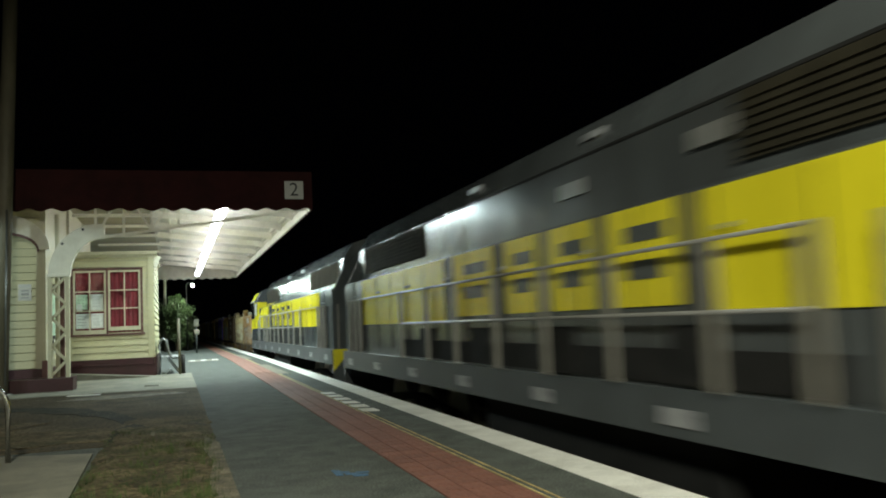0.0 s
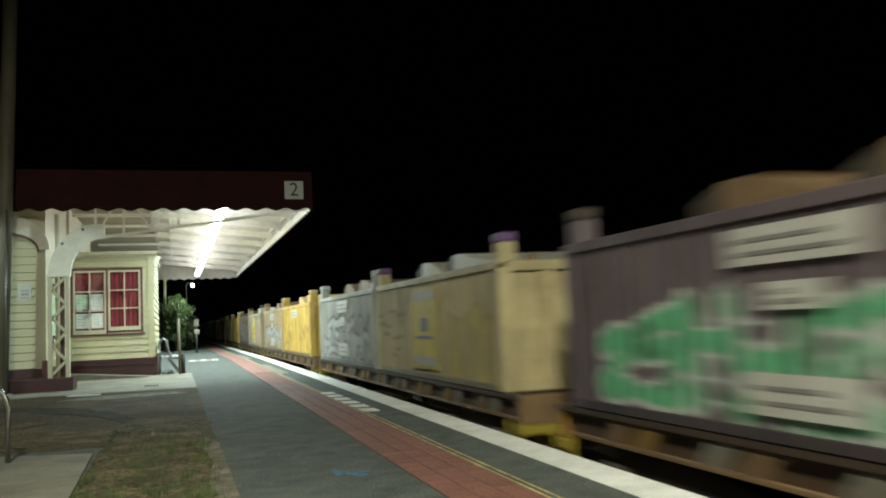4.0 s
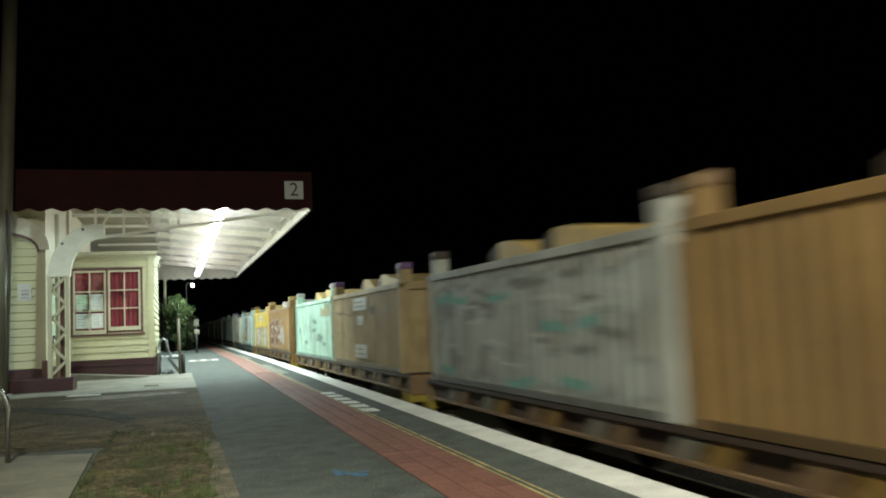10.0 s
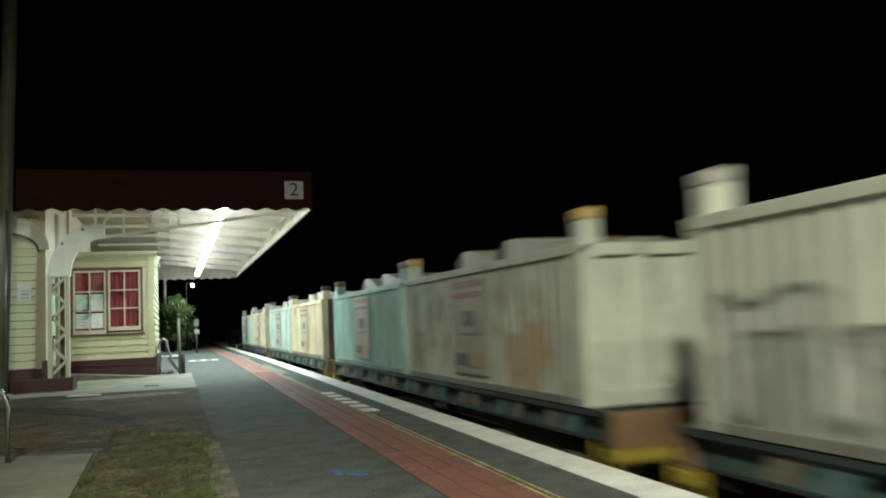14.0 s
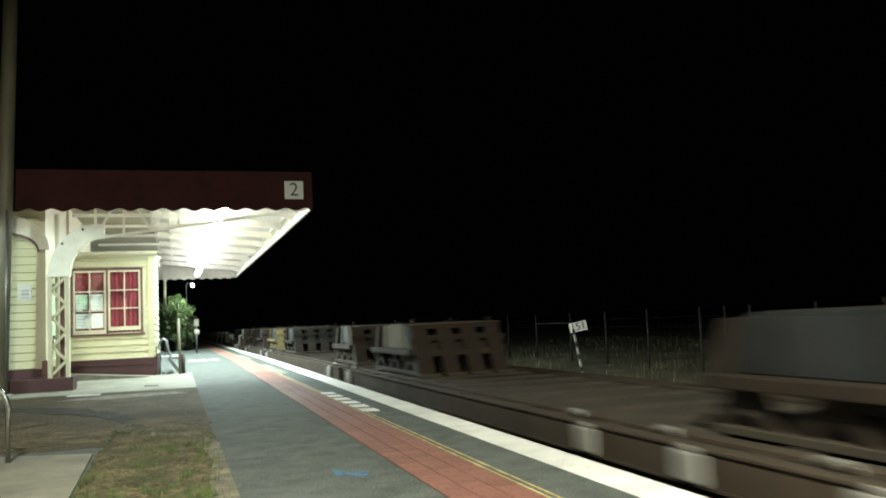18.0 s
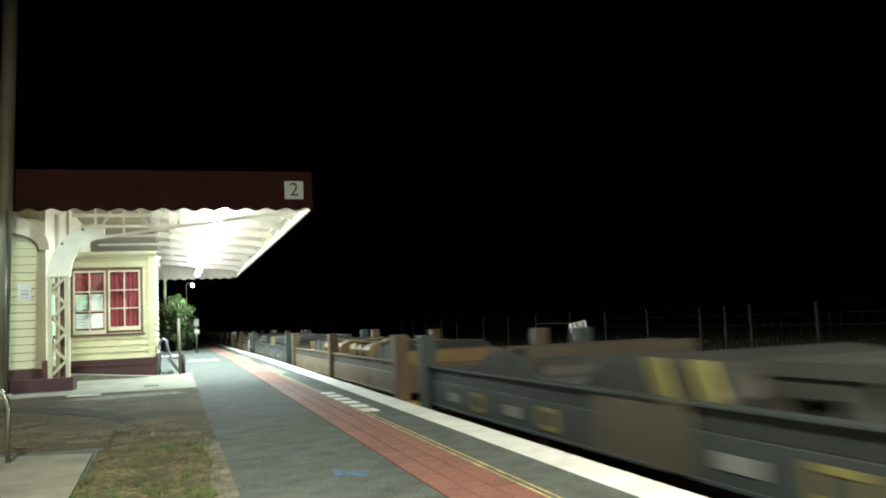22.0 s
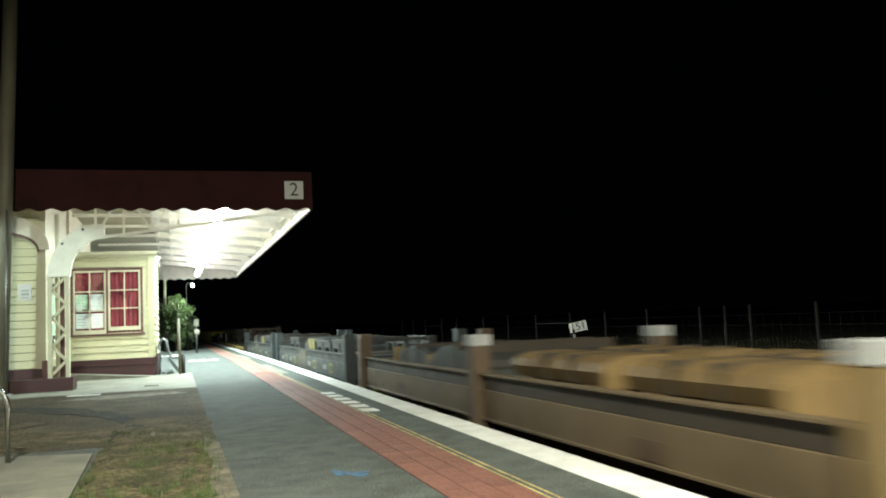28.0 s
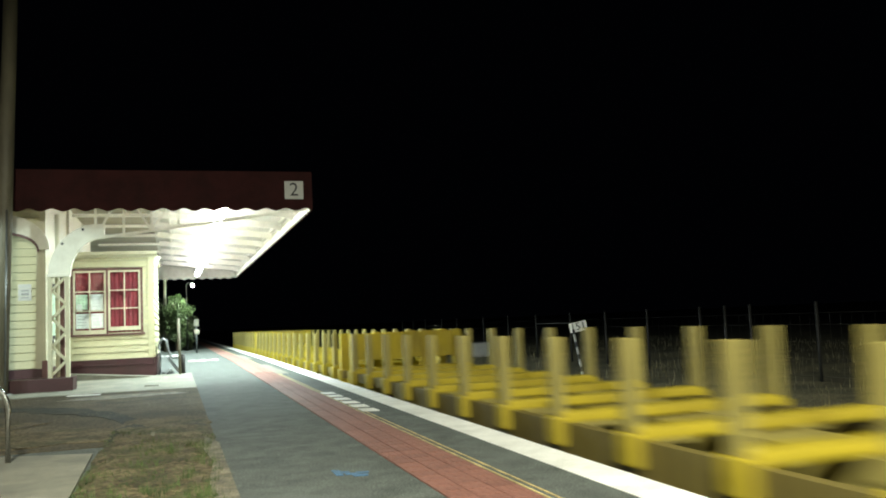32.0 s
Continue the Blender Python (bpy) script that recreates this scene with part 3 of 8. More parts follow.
def build_column():
    col = thing("verandah_column", "white cast iron lattice column with an arched bracket", "column", (0, 0, 0), kind="structure")
    y0, y1 = 18.74, 18.90
    for x in (-2.42, -2.09):
        pbox("post", "cream_trim", col, x - 0.035, x + 0.035, y0, y1, 0.27, 2.34)
    bm = bmesh.new()
    n = 7
    for i in range(n):
        za, zb = 0.32 + i * 0.285, 0.32 + (i + 1) * 0.285
        xa, xb = (-2.39, -2.12) if i % 2 == 0 else (-2.12, -2.39)
        bar(bm, (xa, y0 + 0.05, za), (xb, y0 + 0.05, zb), 0.05, 0.015, (0, 1, 0))
        bar(bm, (xa, y1 - 0.05, za), (xb, y1 - 0.05, zb), 0.05, 0.015, (0, 1, 0))
    part("lattice", bm, "cream_trim", col)
    # curved plate bracket; two dark discs on it paint the shade of its holes
    bm = bmesh.new()
    outer, inner = [], []
    for i in range(15):
        a = 1.5708 * i / 14
        outer.append((-1.52 - 0.93 * math.cos(a), 2.33 + 1.05 * math.sin(a)))
        inner.append((-1.40 - 0.66 * math.cos(a), 2.33 + 0.78 * math.sin(a)))
    outer.append((-1.37, 3.38))
    inner.append((-1.37, 3.11))
    prism(bm, outer + inner[::-1], "y", y0 + 0.04, y1 - 0.04)
    part("bracket", bm, "white_iron", col, "curved white iron bracket plate")
    bm = bmesh.new()
    low = [(x + 0.028 * (-1.40 - x) / 0.66 * 1.0, z - 0.028 * (z - 2.33) / 0.78) for x, z in inner]
    prism(bm, inner + low[::-1], "y", y0 - 0.01, y1 + 0.01)
    part("flange", bm, "white_iron", col)
    for x, z in ((-2.18, 2.98), (-1.79, 3.27)):
        bm = bmesh.new()
        tube(bm, [(x, y0 + 0.038, z), (x, y0 + 0.034, z)], 0.028, 12)
        part("hole", bm, "ink", col)
    # mirrored bracket towards the wing
    bm = bmesh.new()
    outer = [(-2.44 - 0.02, 2.9)] + [(-3.32 + 0.86 * math.cos(1.5708 * i / 10), 2.9 + 0.72 * math.sin(1.5708 * i / 10)) for i in range(11)]
    ring = [(-3.32 + 0.66 * math.cos(1.5708 * i / 10), 2.9 + 0.36 * math.sin(1.5708 * i / 10)) for i in range(11)]
    prism(bm, outer + ring[::-1], "y", 19.08, 19.14)
    part("bracket", bm, "white_iron", col, "curved white iron bracket plate")
    bm = bmesh.new()
    prism(bm, [(p[0] + 0.0, p[1]) for p in ring] + [(p[0] - 0.04 * (p[0] + 3.32), p[1] - 0.05) for p in ring[::-1]], "y", 19.06, 19.16)
    part("bracket_edge", bm, "brown_trim", col)
    pbox("capital", "white_iron", col, -2.47, -2.04, y0 - 0.03, y1 + 0.03, 2.30, 2.36, bevel=0.008)
    bm = bmesh.new()
    tube(bm, [(-2.3, 18.98, 0.27), (-2.3, 18.98, 3.6)], 0.045, 12)
    part("downpipe", bm, "cream_trim", col)
    # slender maroon post behind the lattice
    pbox("inner_post", "brown_trim", col, -2.31, -2.19, 19.14, 19.20, 0.27, 2.34)
    pbox("pier", "maroon", col, -6.5, -1.975, 18.55, 19.26, 0.0, 0.27, bevel=0.012, label="maroon painted plinth under the column")
    return col


def board_wall(name, x0, x1, y, z0, z1, label, holes=()):
    """A weatherboard wall that faces the camera: every board is a part. holes: (x0, x1, z0, z1)."""
    w = thing(name, label, "", (0, 0, 0), kind="structure")
    bm = bmesh.new()
    zs = sorted({z0, z1, *[h for q in holes for h in q[2:]]})
    for a, b in zip(zs, zs[1:]):
        cuts = [q for q in holes if q[2] <= a and q[3] >= b]
        x = x0
        for q in sorted(cuts):
            box(bm, x, q[0], y + 0.02, y + 0.14, a, b)
            x = q[1]
        box(bm, x, x1, y + 0.02, y + 0.14, a, b)
    part("backing", bm, "cream_trim", w)
    z = z0
    while z < z1 - 0.01:
        h = min(0.165, z1 - z)
        segs = [(x0, x1)]
        for q in holes:
            if q[2] < z + h - 0.02 and q[3] > z + 0.02:
                segs = [(x0, q[0]), (q[1], x1)]
        for a, b in segs:
            bm = bmesh.new()
            vs = [bm.verts.new(c) for xx in (a, b) for c in ((xx, y + 0.018, z + 0.014), (xx, y - 0.036, z + 0.014), (xx, y - 0.006, z + h), (xx, y + 0.018, z + h))]
            for f in ((0, 1, 5, 4), (1, 2, 6, 5), (2, 3, 7, 6), (3, 2, 1, 0), (4, 5, 6, 7)):
                bm.faces.new([vs[i] for i in f])
            part("board", bm, "cream_board", w)
        z += h
    return w


def build_station():
    # the wing beside the column
    board_wall("wall_wing", -6.5, -2.66, 19.30, 0.45, 4.2, "cream weatherboard wall of the station wing")
    bm = bmesh.new()
    box(bm, -2.66, -2.56, 19.27, 22.9, 0.45, 4.2)
    tagged(link("wall_wing_side", bm, "cream_trim"), "cream painted side wall of the wing", kind="structure")
    bm = bmesh.new()
    box(bm, -6.5, -2.54, 19.24, 22.9, 0.0, 0.45)
    tagged(link("baseboard_wing", bm, "maroon"), "maroon painted base of the wing", kind="structure")
    bm = bmesh.new()
    box(bm, -2.74, -2.60, 19.262, 19.282, 0.45, 3.5)
    tagged(link("trim_wing", bm, "cream_trim"), "cream corner board of the wing", kind="structure")
    # the wall with the window
    hole = (-2.42, -0.84, 1.13, 2.70)
    board_wall("wall_window", -2.56, -0.60, 22.90, 0.46, 3.02, "cream weatherboard wall with a sash window", [hole])
    bm = bmesh.new()
    box(bm, -2.56, -0.53, 22.84, 23.1, 0.30, 0.47)
    prism(bm, [(-2.56, 0.19), (-0.50, -0.02), (-0.50, 0.30), (-2.56, 0.30)], "y", 22.80, 23.1)
    prism(bm, [(-2.56, 0.325), (-0.49, 0.295), (-0.49, 0.325), (-2.56, 0.355)], "y", 22.765, 22.83)
    tagged(link("baseboard_window", bm, "maroon"), "maroon painted base of the window wall", kind="structure")
    bm = bmesh.new()
    prism(bm, [(-2.56, 0.0), (-0.50, 0.0), (-0.50, 0.012), (-2.56, 0.185)], "y", 22.2, 22.99)
    tagged(link("ramp", bm, "concrete"), "low concrete ramp along the wall", kind="structure")
    bm = bmesh.new()
    box(bm, -0.66, -0.52, 22.855, 22.885, 0.47, 3.02)
    box(bm, -0.60, -0.545, 22.89, 28.5, 0.47, 3.13)
    box(bm, -2.5, -0.60, 28.38, 28.5, 0.0, 3.13)
    wp = link("wall_platform", bm, "cream_board")
    tagged(wp, "cream weatherboard wall of the station along the platform", kind="structure")
    for i in range(16):
        z = 0.475 + i * 0.165
        bm = bmesh.new()
        prism(bm, [(-0.544, z + 0.014), (-0.490, z + 0.014), (-0.520, z + 0.162), (-0.544, z + 0.162)], "y", 22.90, 28.5)
        part("board", bm, "cream_board", wp)
    bm = bmesh.new()
    box(bm, -0.52, -0.47, 23.0, 28.5, 0.0, 0.47)
    tagged(link("baseboard_platform", bm, "maroon"), "maroon painted base along the platform", kind="structure")
    # cornice
    co = bmesh.new()
    prism(co, [(22.90, 3.02), (22.84, 3.02), (22.82, 3.06), (22.76, 3.08), (22.74, 3.13), (22.90, 3.13)], "x", -2.56, -0.42)
    tagged(link("trim_cornice", co, "cream_trim"), "moulded cream cornice over the window", kind="structure")
    bm = bmesh.new()
    box(bm, -2.56, -0.44, 22.78, 28.5, 3.13, 3.17)
    tagged(link("bay_roof", bm, "cream_trim"), "flat cream painted roof of the bay", kind="structure")
    bm = bmesh.new()
    box(bm, -6.5, -2.56, 22.9, 23.04, 0.45, 4.28)
    box(bm, -2.60, -2.50, 22.9, 28.5, 3.17, 4.28)
    box(bm, -6.5, -2.6, 28.4, 28.5, 0, 4.28)
    tagged(link("wall_upper", bm, "cream_trim"), "cream wall of the station behind the bay", kind="structure")
    # brackets of the eaves at the corner
    br = thing("eave_bracket", "small white scrolled bracket under the eaves", "bracket", kind="structure")
    bm = bmesh.new()
    prism(bm, [(-0.50, 2.72), (-0.44, 2.74), (-0.36, 2.98), (-0.33, 3.02), (-0.50, 3.06)], "y", 22.92, 23.0)
    part("scroll", bm, "white_iron", br)
    build_window(hole)
    # notice board on the corner of the wing
    nb = thing("notice_board", "narrow notice board with a pale green sheet", "notice board")
    pbox("frame", "dark_metal", nb, -2.552, -2.53, 19.55, 20.55, 1.05, 2.25)
    pbox("sheet", "paper_green", nb, -2.530, -2.526, 19.62, 20.48, 1.12, 2.18)
    # small white sign on the wing wall
    sg = thing("wall_sign", "small white sign on the weatherboards", "sign")
    pbox("plate", "sign_white", sg, -3.08, -2.83, 19.265, 19.28, 1.86, 2.20)
    for i, (a, b) in enumerate(((1.97, 2.02), (2.05, 2.08), (1.91, 1.93))):
        pbox("bar", "galv", sg, -3.02, -2.88, 19.262, 19.266, a, b)
    tp = thing("wall_tap", "white pipe with a tap beside the corner", "tap")
    bm = bmesh.new()
    tube(bm, [(-2.50, 19.2, 0.27), (-2.50, 19.2, 0.95), (-2.40, 19.2, 0.98)], 0.02, 8)
    part("pipe", bm, "white_iron", tp)
    bm = bmesh.new()
    tube(bm, [(-2.42, 19.17, 0.93), (-2.42, 19.17, 1.03)], 0.03, 8)
    part("tap", bm, "galv", tp)
    bo = thing("bollard_stub", "dark maroon stub beside the column", "post")
    pbox("stub", "brown_trim", bo, -2.60, -2.50, 18.98, 19.08, 0.27, 0.62, bevel=0.01)


def build_window(hole):
    x0, x1, z0, z1 = hole
    win = thing("window_1", "double sash window with red blinds and paper notices", "window", kind="structure")
    for b in ((x0 - 0.06, x0 + 0.0, z0 - 0.02, z1 + 0.06), (x1, x1 + 0.06, z0 - 0.02, z1 + 0.06)):
        pbox("architrave", "brown_trim", win, b[0], b[1], 22.865, 22.93, b[2], b[3])
    pbox("architrave", "brown_trim", win, x0, x1, 22.865, 22.93, z1, z1 + 0.06)
    pbox("sill", "brown_trim", win, x0 - 0.14, x1 + 0.10, 22.82, 22.93, z0 - 0.07, z0 - 0.02, bevel=0.006)
    mid = (x0 + x1) / 2
    pbox("mullion", "brown_trim", win, mid - 0.025, mid + 0.025, 22.868, 22.93, z0 - 0.02, z1)
    for k, (a, b, za) in enumerate(((x0, mid - 0.025, z0 - 0.02), (mid + 0.025, x1, z0 + 0.05))):
        sash = bmesh.new()
        f = 0.045
        box(sash, a, a + f, 22.875, 22.92, za, z1)
        box(sash, b - f, b, 22.875, 22.92, za, z1)
        box(sash, a + f, b - f, 22.875, 22.92, z1 - f, z1)
        box(sash, a + f, b - f, 22.875, 22.92, za, za + 0.10)
        sp = part("sash", sash, "cream_trim", win, "cream painted timber sash")
        c = (a + b) / 2
        bars = bmesh.new()
        box(bars, c - 0.014, c + 0.014, 22.88, 22.915, za + 0.10, z1 - f)
        hh = (z1 - f - za - 0.10) / 3
        for i in (1, 2):
            box(bars, a + f, b - f, 22.882, 22.913, za + 0.10 + hh * i - 0.014, za + 0.10 + hh * i + 0.014)
        part("glazing_bars", bars, "cream_trim", sp)
        for i in range(3):
            for xa, xb in ((a + f, c - 0.014), (c + 0.014, b - f)):
                pane = pbox("pane", "glass", sp, xa, xb, 22.897, 22.901, za + 0.10 + hh * i, za + 0.10 + hh * (i + 1))
                pane.visible_shadow = False
    pbox("blind", "red_blind", win, x0 + 0.01, mid - 0.01, 22.955, 22.965, z0 + 0.0, z1, label="red window blind")
    bl = bmesh.new()
    n = 26
    vs = []
    for i in range(n + 1):
        x = mid + 0.01 + (x1 - mid - 0.02) * i / n
        vs.append([bm_v for bm_v in (bl.verts.new((x, 22.95 + 0.012 * math.sin(i * 1.7), z0)), bl.verts.new((x, 22.95 + 0.012 * math.sin(i * 1.7), z1)))])
    for p, q in zip(vs, vs[1:]):
        bl.faces.new((p[0], q[0], q[1], p[1])).smooth = True
    part("curtain", bl, "red_blind", win, "red window curtain in folds")
    # papers stuck behind the glass
    sheets = [(0.06, 0.33, 0.60, 0.98, "paper_green"), (0.40, 0.70, 0.58, 0.98, "paper"), (0.08, 0.20, 0.57, 0.74, "paper"), (0.06, 0.36, 0.13, 0.50, "paper"),
              (0.41, 0.70, 0.13, 0.50, "paper")]
    for i, (a, b, za, zb, mm) in enumerate(sheets):
        y = 22.925 - 0.004 * (i == 2)
        no = pbox("notice", mm, win, x0 + a, x0 + b, y, y + 0.002, z0 + za, z0 + zb)
        for j in range(4):
            zz = z0 + zb - 0.06 - j * (zb - za) * 0.2
            pbox("text_bar", "dark_metal", no, x0 + a + 0.04, x0 + b - 0.05 - 0.03 * (j % 2), y - 0.003, y - 0.001, zz - 0.006, zz)
    # black sheet added behind the blinds to paint the unlit room
    bm = bmesh.new()
    box(bm, x0, x1, 22.99, 23.0, z0, z1)
    part("dark_backing", bm, "ink", win)


def build_lamps():
    for ty in TUBE_Y:
        lf = thing("tube_lamp", "lit fluorescent batten lamp under the canopy", "lamp", (TUBE_X, ty, TUBE_Z), group="canopy lamps")
        pbox("batten", "white_iron", lf, -0.05, 0.05, -1.15, 1.15, 0.03, 0.085, bevel=0.006)
        bm = bmesh.new()
        prism(bm, [(-0.09, 0.03), (-0.12, -0.03), (-0.07, -0.09), (0.07, -0.09), (0.12, -0.03), (0.09, 0.03)], "y", -1.12, 1.12)
        part("diffuser", bm, "tube", lf, "glowing white diffuser")
        for y in (-1.135, 1.135):
            pbox("end_cap", "white_iron", lf, -0.11, 0.11, y - 0.015, y + 0.015, -0.05, 0.04)
        bm = bmesh.new()
        tube(bm, [(0, -0.4, 0.08), (0, -0.4, 0.28)], 0.008, 6)
        part("hanger", bm, "white_iron", lf)
        bm = bmesh.new()
        tube(bm, [(0, 0.4, 0.08), (0, 0.4, 0.28)], 0.008, 6)
        part("hanger", bm, "white_iron", lf)
    # post and case made up for the added spot, out of view
    x, y, z = FORE_FILL
    wl = thing("fill_lamp", "added unseen fill lamp on a short post in the forecourt", "lamp", (x, y, 0))
    bm = bmesh.new()
    tube(bm, [(-0.12, -0.15, 0), (-0.12, -0.15, z + 0.1)], 0.05, 10)
    part("post", bm, "galv", wl)
    ca = pbox("case", "galv", wl, -0.14, 0.14, -0.12, 0.0, z - 0.12, z + 0.12, bevel=0.01)
    pbox("lens", "lamp_glow", ca, -0.12, 0.12, 0.0, 0.006, z - 0.1, z + 0.1)
    x, y, z = YARD_LAMP
    yl = thing("street_lamp", "tall grey lamp post with a warm lit lantern", "lamp", (x, y, 0))
    bm = bmesh.new()
    tube(bm, [(-0.9, 0, 0), (-0.9, 0, z - 0.3), (-0.6, 0, z), (-0.2, 0, z + 0.04)], 0.07, 12, 0.035)
    part("pole", bm, "galv", yl)
    bm = bmesh.new()
    prism(bm, [(-0.70, z + 0.0), (0.70, z + 0.0), (0.55, z + 0.16), (-0.55, z + 0.16)], "y", -0.55, 0.55)
    part("hood", bm, "galv", yl)
    pbox("lens", "lamp_glow", yl, -0.64, 0.64, -0.49, 0.49, z - 0.03, z - 0.002)
    pbox("base_plate", "galv", yl, -1.05, -0.75, -0.15, 0.15, 0, 0.02)
    # post made up to carry the added lamp for the far rail
    x, y, z = RAIL_FILL
    ll = thing("street_lamp", "added unseen grey lamp post beyond the track with a lit lantern", "lamp", (x, y, LAND - 0.02))
    z -= LAND - 0.02
    bm = bmesh.new()
    tube(bm, [(1.1, 0, 0), (1.1, 0, z - 0.3), (0.8, 0, z + 0.02), (0.2, 0, z + 0.06)], 0.07, 12, 0.035)
    part("pole", bm, "galv", ll)
    pbox("hood", "galv", ll, -0.32, 0.32, -0.2, 0.2, z, z + 0.12, bevel=0.03)
    pbox("lens", "lamp_glow", ll, -0.26, 0.26, -0.16, 0.16, z - 0.03, z - 0.002)
    x, y, z = FAR_LAMP
    fl = thing("street_lamp", "distant lit street lamp on a slim pole", "lamp", (x, y, 0))
    bm = bmesh.new()
    tube(bm, [(-0.3, 1.6, 0), (-0.3, 1.6, z + 0.1), (-0.2, 0.9, z + 0.2), (0, 0.1, z + 0.14)], 0.06, 8, 0.03)
    part("pole", bm, "dark_metal", fl)
    bm = bmesh.new()
    bmesh.ops.create_uvsphere(bm, u_segments=12, v_segments=8, radius=0.09)
    bmesh.ops.translate(bm, verts=bm.verts, vec=(0, 0, z))
    part("globe", bm, "lamp_glow", fl, "glowing white lamp globe")


def build_platform_things():
    # number sign on the fascia
    sg = thing("platform_sign", "white square platform sign with a grey number two", "sign", (2.545, CAN_Y0 - 0.02, 4.085))
    pbox("plate", "sign_white", sg, -0.205, 0.205, -0.012, 0.012, -0.20, 0.20, bevel=0.006)
    text_mesh("number", "2", 0.42, "ink", sg, pose(0, -0.014, 0, 90, 0, 0), label="dark number two")
    # tall pole at the end of the canopy
    pl = thing("tall_pole", "tall tapering painted pole before the canopy", "pole", (-3.26, 18.3, 0))
    bm = bmesh.new()
    tube(bm, [(0, 0, 0), (0.11, 0, 4.0), (0.25, 0, 9.0)], 0.155, 20, 0.135)
    part("shaft", bm, "pole_paint", pl)
    bm = bmesh.new()
    tube(bm, [(0.01, 0, 0.0), (0.015, 0, 0.05)], 0.22, 20)
    part("collar", bm, "galv", pl)
    bm = bmesh.new()
    tube(bm, [(0.13, -0.15, 0.2), (0.165, -0.15, 3.6)], 0.018, 8)
    part("conduit", bm, "galv", pl)
    # steel hoop rail
    hp = thing("hoop_rail", "bent steel hoop rail on the path", "rail", (-1.41, 8.3, 0))
    bm = bmesh.new()
    pts = [(0, 0, 0.0), (0, 0, 0.48)] + [(-0.28 + 0.28 * math.cos(0.2618 * i), 0, 0.48 + 0.26 * math.sin(0.2618 * i)) for i in range(1, 7)] + [(-0.9, 0, 0.74)]
    tube(bm, pts, 0.027, 12)
    part("hoop", bm, "steel", hp)
    bm = bmesh.new()
    tube(bm, [(0, 0, 0.0), (0, 0, 0.012)], 0.06, 14)
    part("flange", bm, "steel", hp)
    # bench by the wall and the leaning pole
    b = thing("bench", "grey metal platform bench with curled arms", "bench", (-0.16, 24.0, 0))
    for y in (-0.9, 0.9):
        bm = bmesh.new()
        tube(bm, [(-0.26, y, 0.0), (-0.24, y, 0.45), (-0.27, y, 0.75), (-0.18, y, 0.93), (-0.08, y, 0.86), (-0.02, y, 0.52), (0.08, y, 0.40), (0.24, y, 0.42)], 0.022, 8)
        tube(bm, [(-0.05, y, 0.41), (0.1, y, 0.2), (0.26, y, 0.0)], 0.02, 8)
        tube(bm, [(0.24, y, 0.42), (0.27, y, 0.3), (0.26, y, 0.0)], 0.022, 8)
        part("end_frame", bm, "galv", b)
    for i in range(5):
        pbox("seat_slat", "galv", b, -0.22 + i * 0.092, -0.15 + i * 0.092, -0.95, 0.95, 0.425, 0.445, bevel=0.004)
    for i in range(4):
        pbox("back_slat", "galv", b, -0.27, -0.25, -0.95, 0.95, 0.52 + i * 0.1, 0.59 + i * 0.1, bevel=0.004)
    pbox("stretcher", "galv", b, -0.02, 0.02, -0.9, 0.9, 0.06, 0.09)
    sp = thing("leaning_post", "slim grey steel post leaning slightly", "post", (0.09, 22.7, 0))
    bm = bmesh.new()
    tube(bm, [(0, 0, 0), (-0.02, 0, 1.42)], 0.035, 12)
    part("shaft", bm, "pole_paint", sp)
    bn = thing("litter_bin", "small dark bin beside the post", "bin", (0.17, 23.0, 0))
    bm = bmesh.new()
    tube(bm, [(0, 0, 0.0), (0, 0, 0.5)], 0.05, 12)
    part("body", bm, "dark_metal", bn)
    # litter on the grass
    lt = thing("paper_scrap", "crumpled white paper scrap on the ground", "litter", (-0.25, 9.47, 0.015))
    bm = bmesh.new()
    rng = random.Random(5)
    vs = [bm.verts.new((0.03 * math.cos(i) + rng.uniform(-.015, .015), 0.045 * math.sin(i) + rng.uniform(-.02, .02), rng.uniform(0, .03))) for i in range(6)]
    c = bm.verts.new((0, 0, 0.05))
    for i in range(6):
        bm.faces.new((vs[i], vs[(i + 1) % 6], c))
    part("sheet", bm, "concrete", lt)


def foliage(bm, centre, radii, count, size, rng):
    for i in range(count):
        while True:
            p = Vector((rng.uniform(-1, 1), rng.uniform(-1, 1), rng.uniform(-1, 1)))
            if 0.35 < p.length < 1:
                break
        k = 0.75 + 0.5 * noise.noise(p * 2.1 + Vector(centre))
        q = Vector(centre) + Vector((p.x * radii[0], p.y * radii[1], p.z * radii[2])) * k
        a = Vector((rng.uniform(-1, 1), rng.uniform(-1, 1), rng.uniform(-0.6, 0.6))).normalized()
        b = a.cross(Vector((rng.uniform(-1, 1), rng.uniform(-1, 1), rng.uniform(-1, 1)))).normalized()
        s = size * rng.uniform(0.5, 1.2)
        v = [bm.verts.new(q - a * s), bm.verts.new(q + b * s * 0.42), bm.verts.new(q + a * s), bm.verts.new(q - b * s * 0.42)]
        bm.faces.new(v)


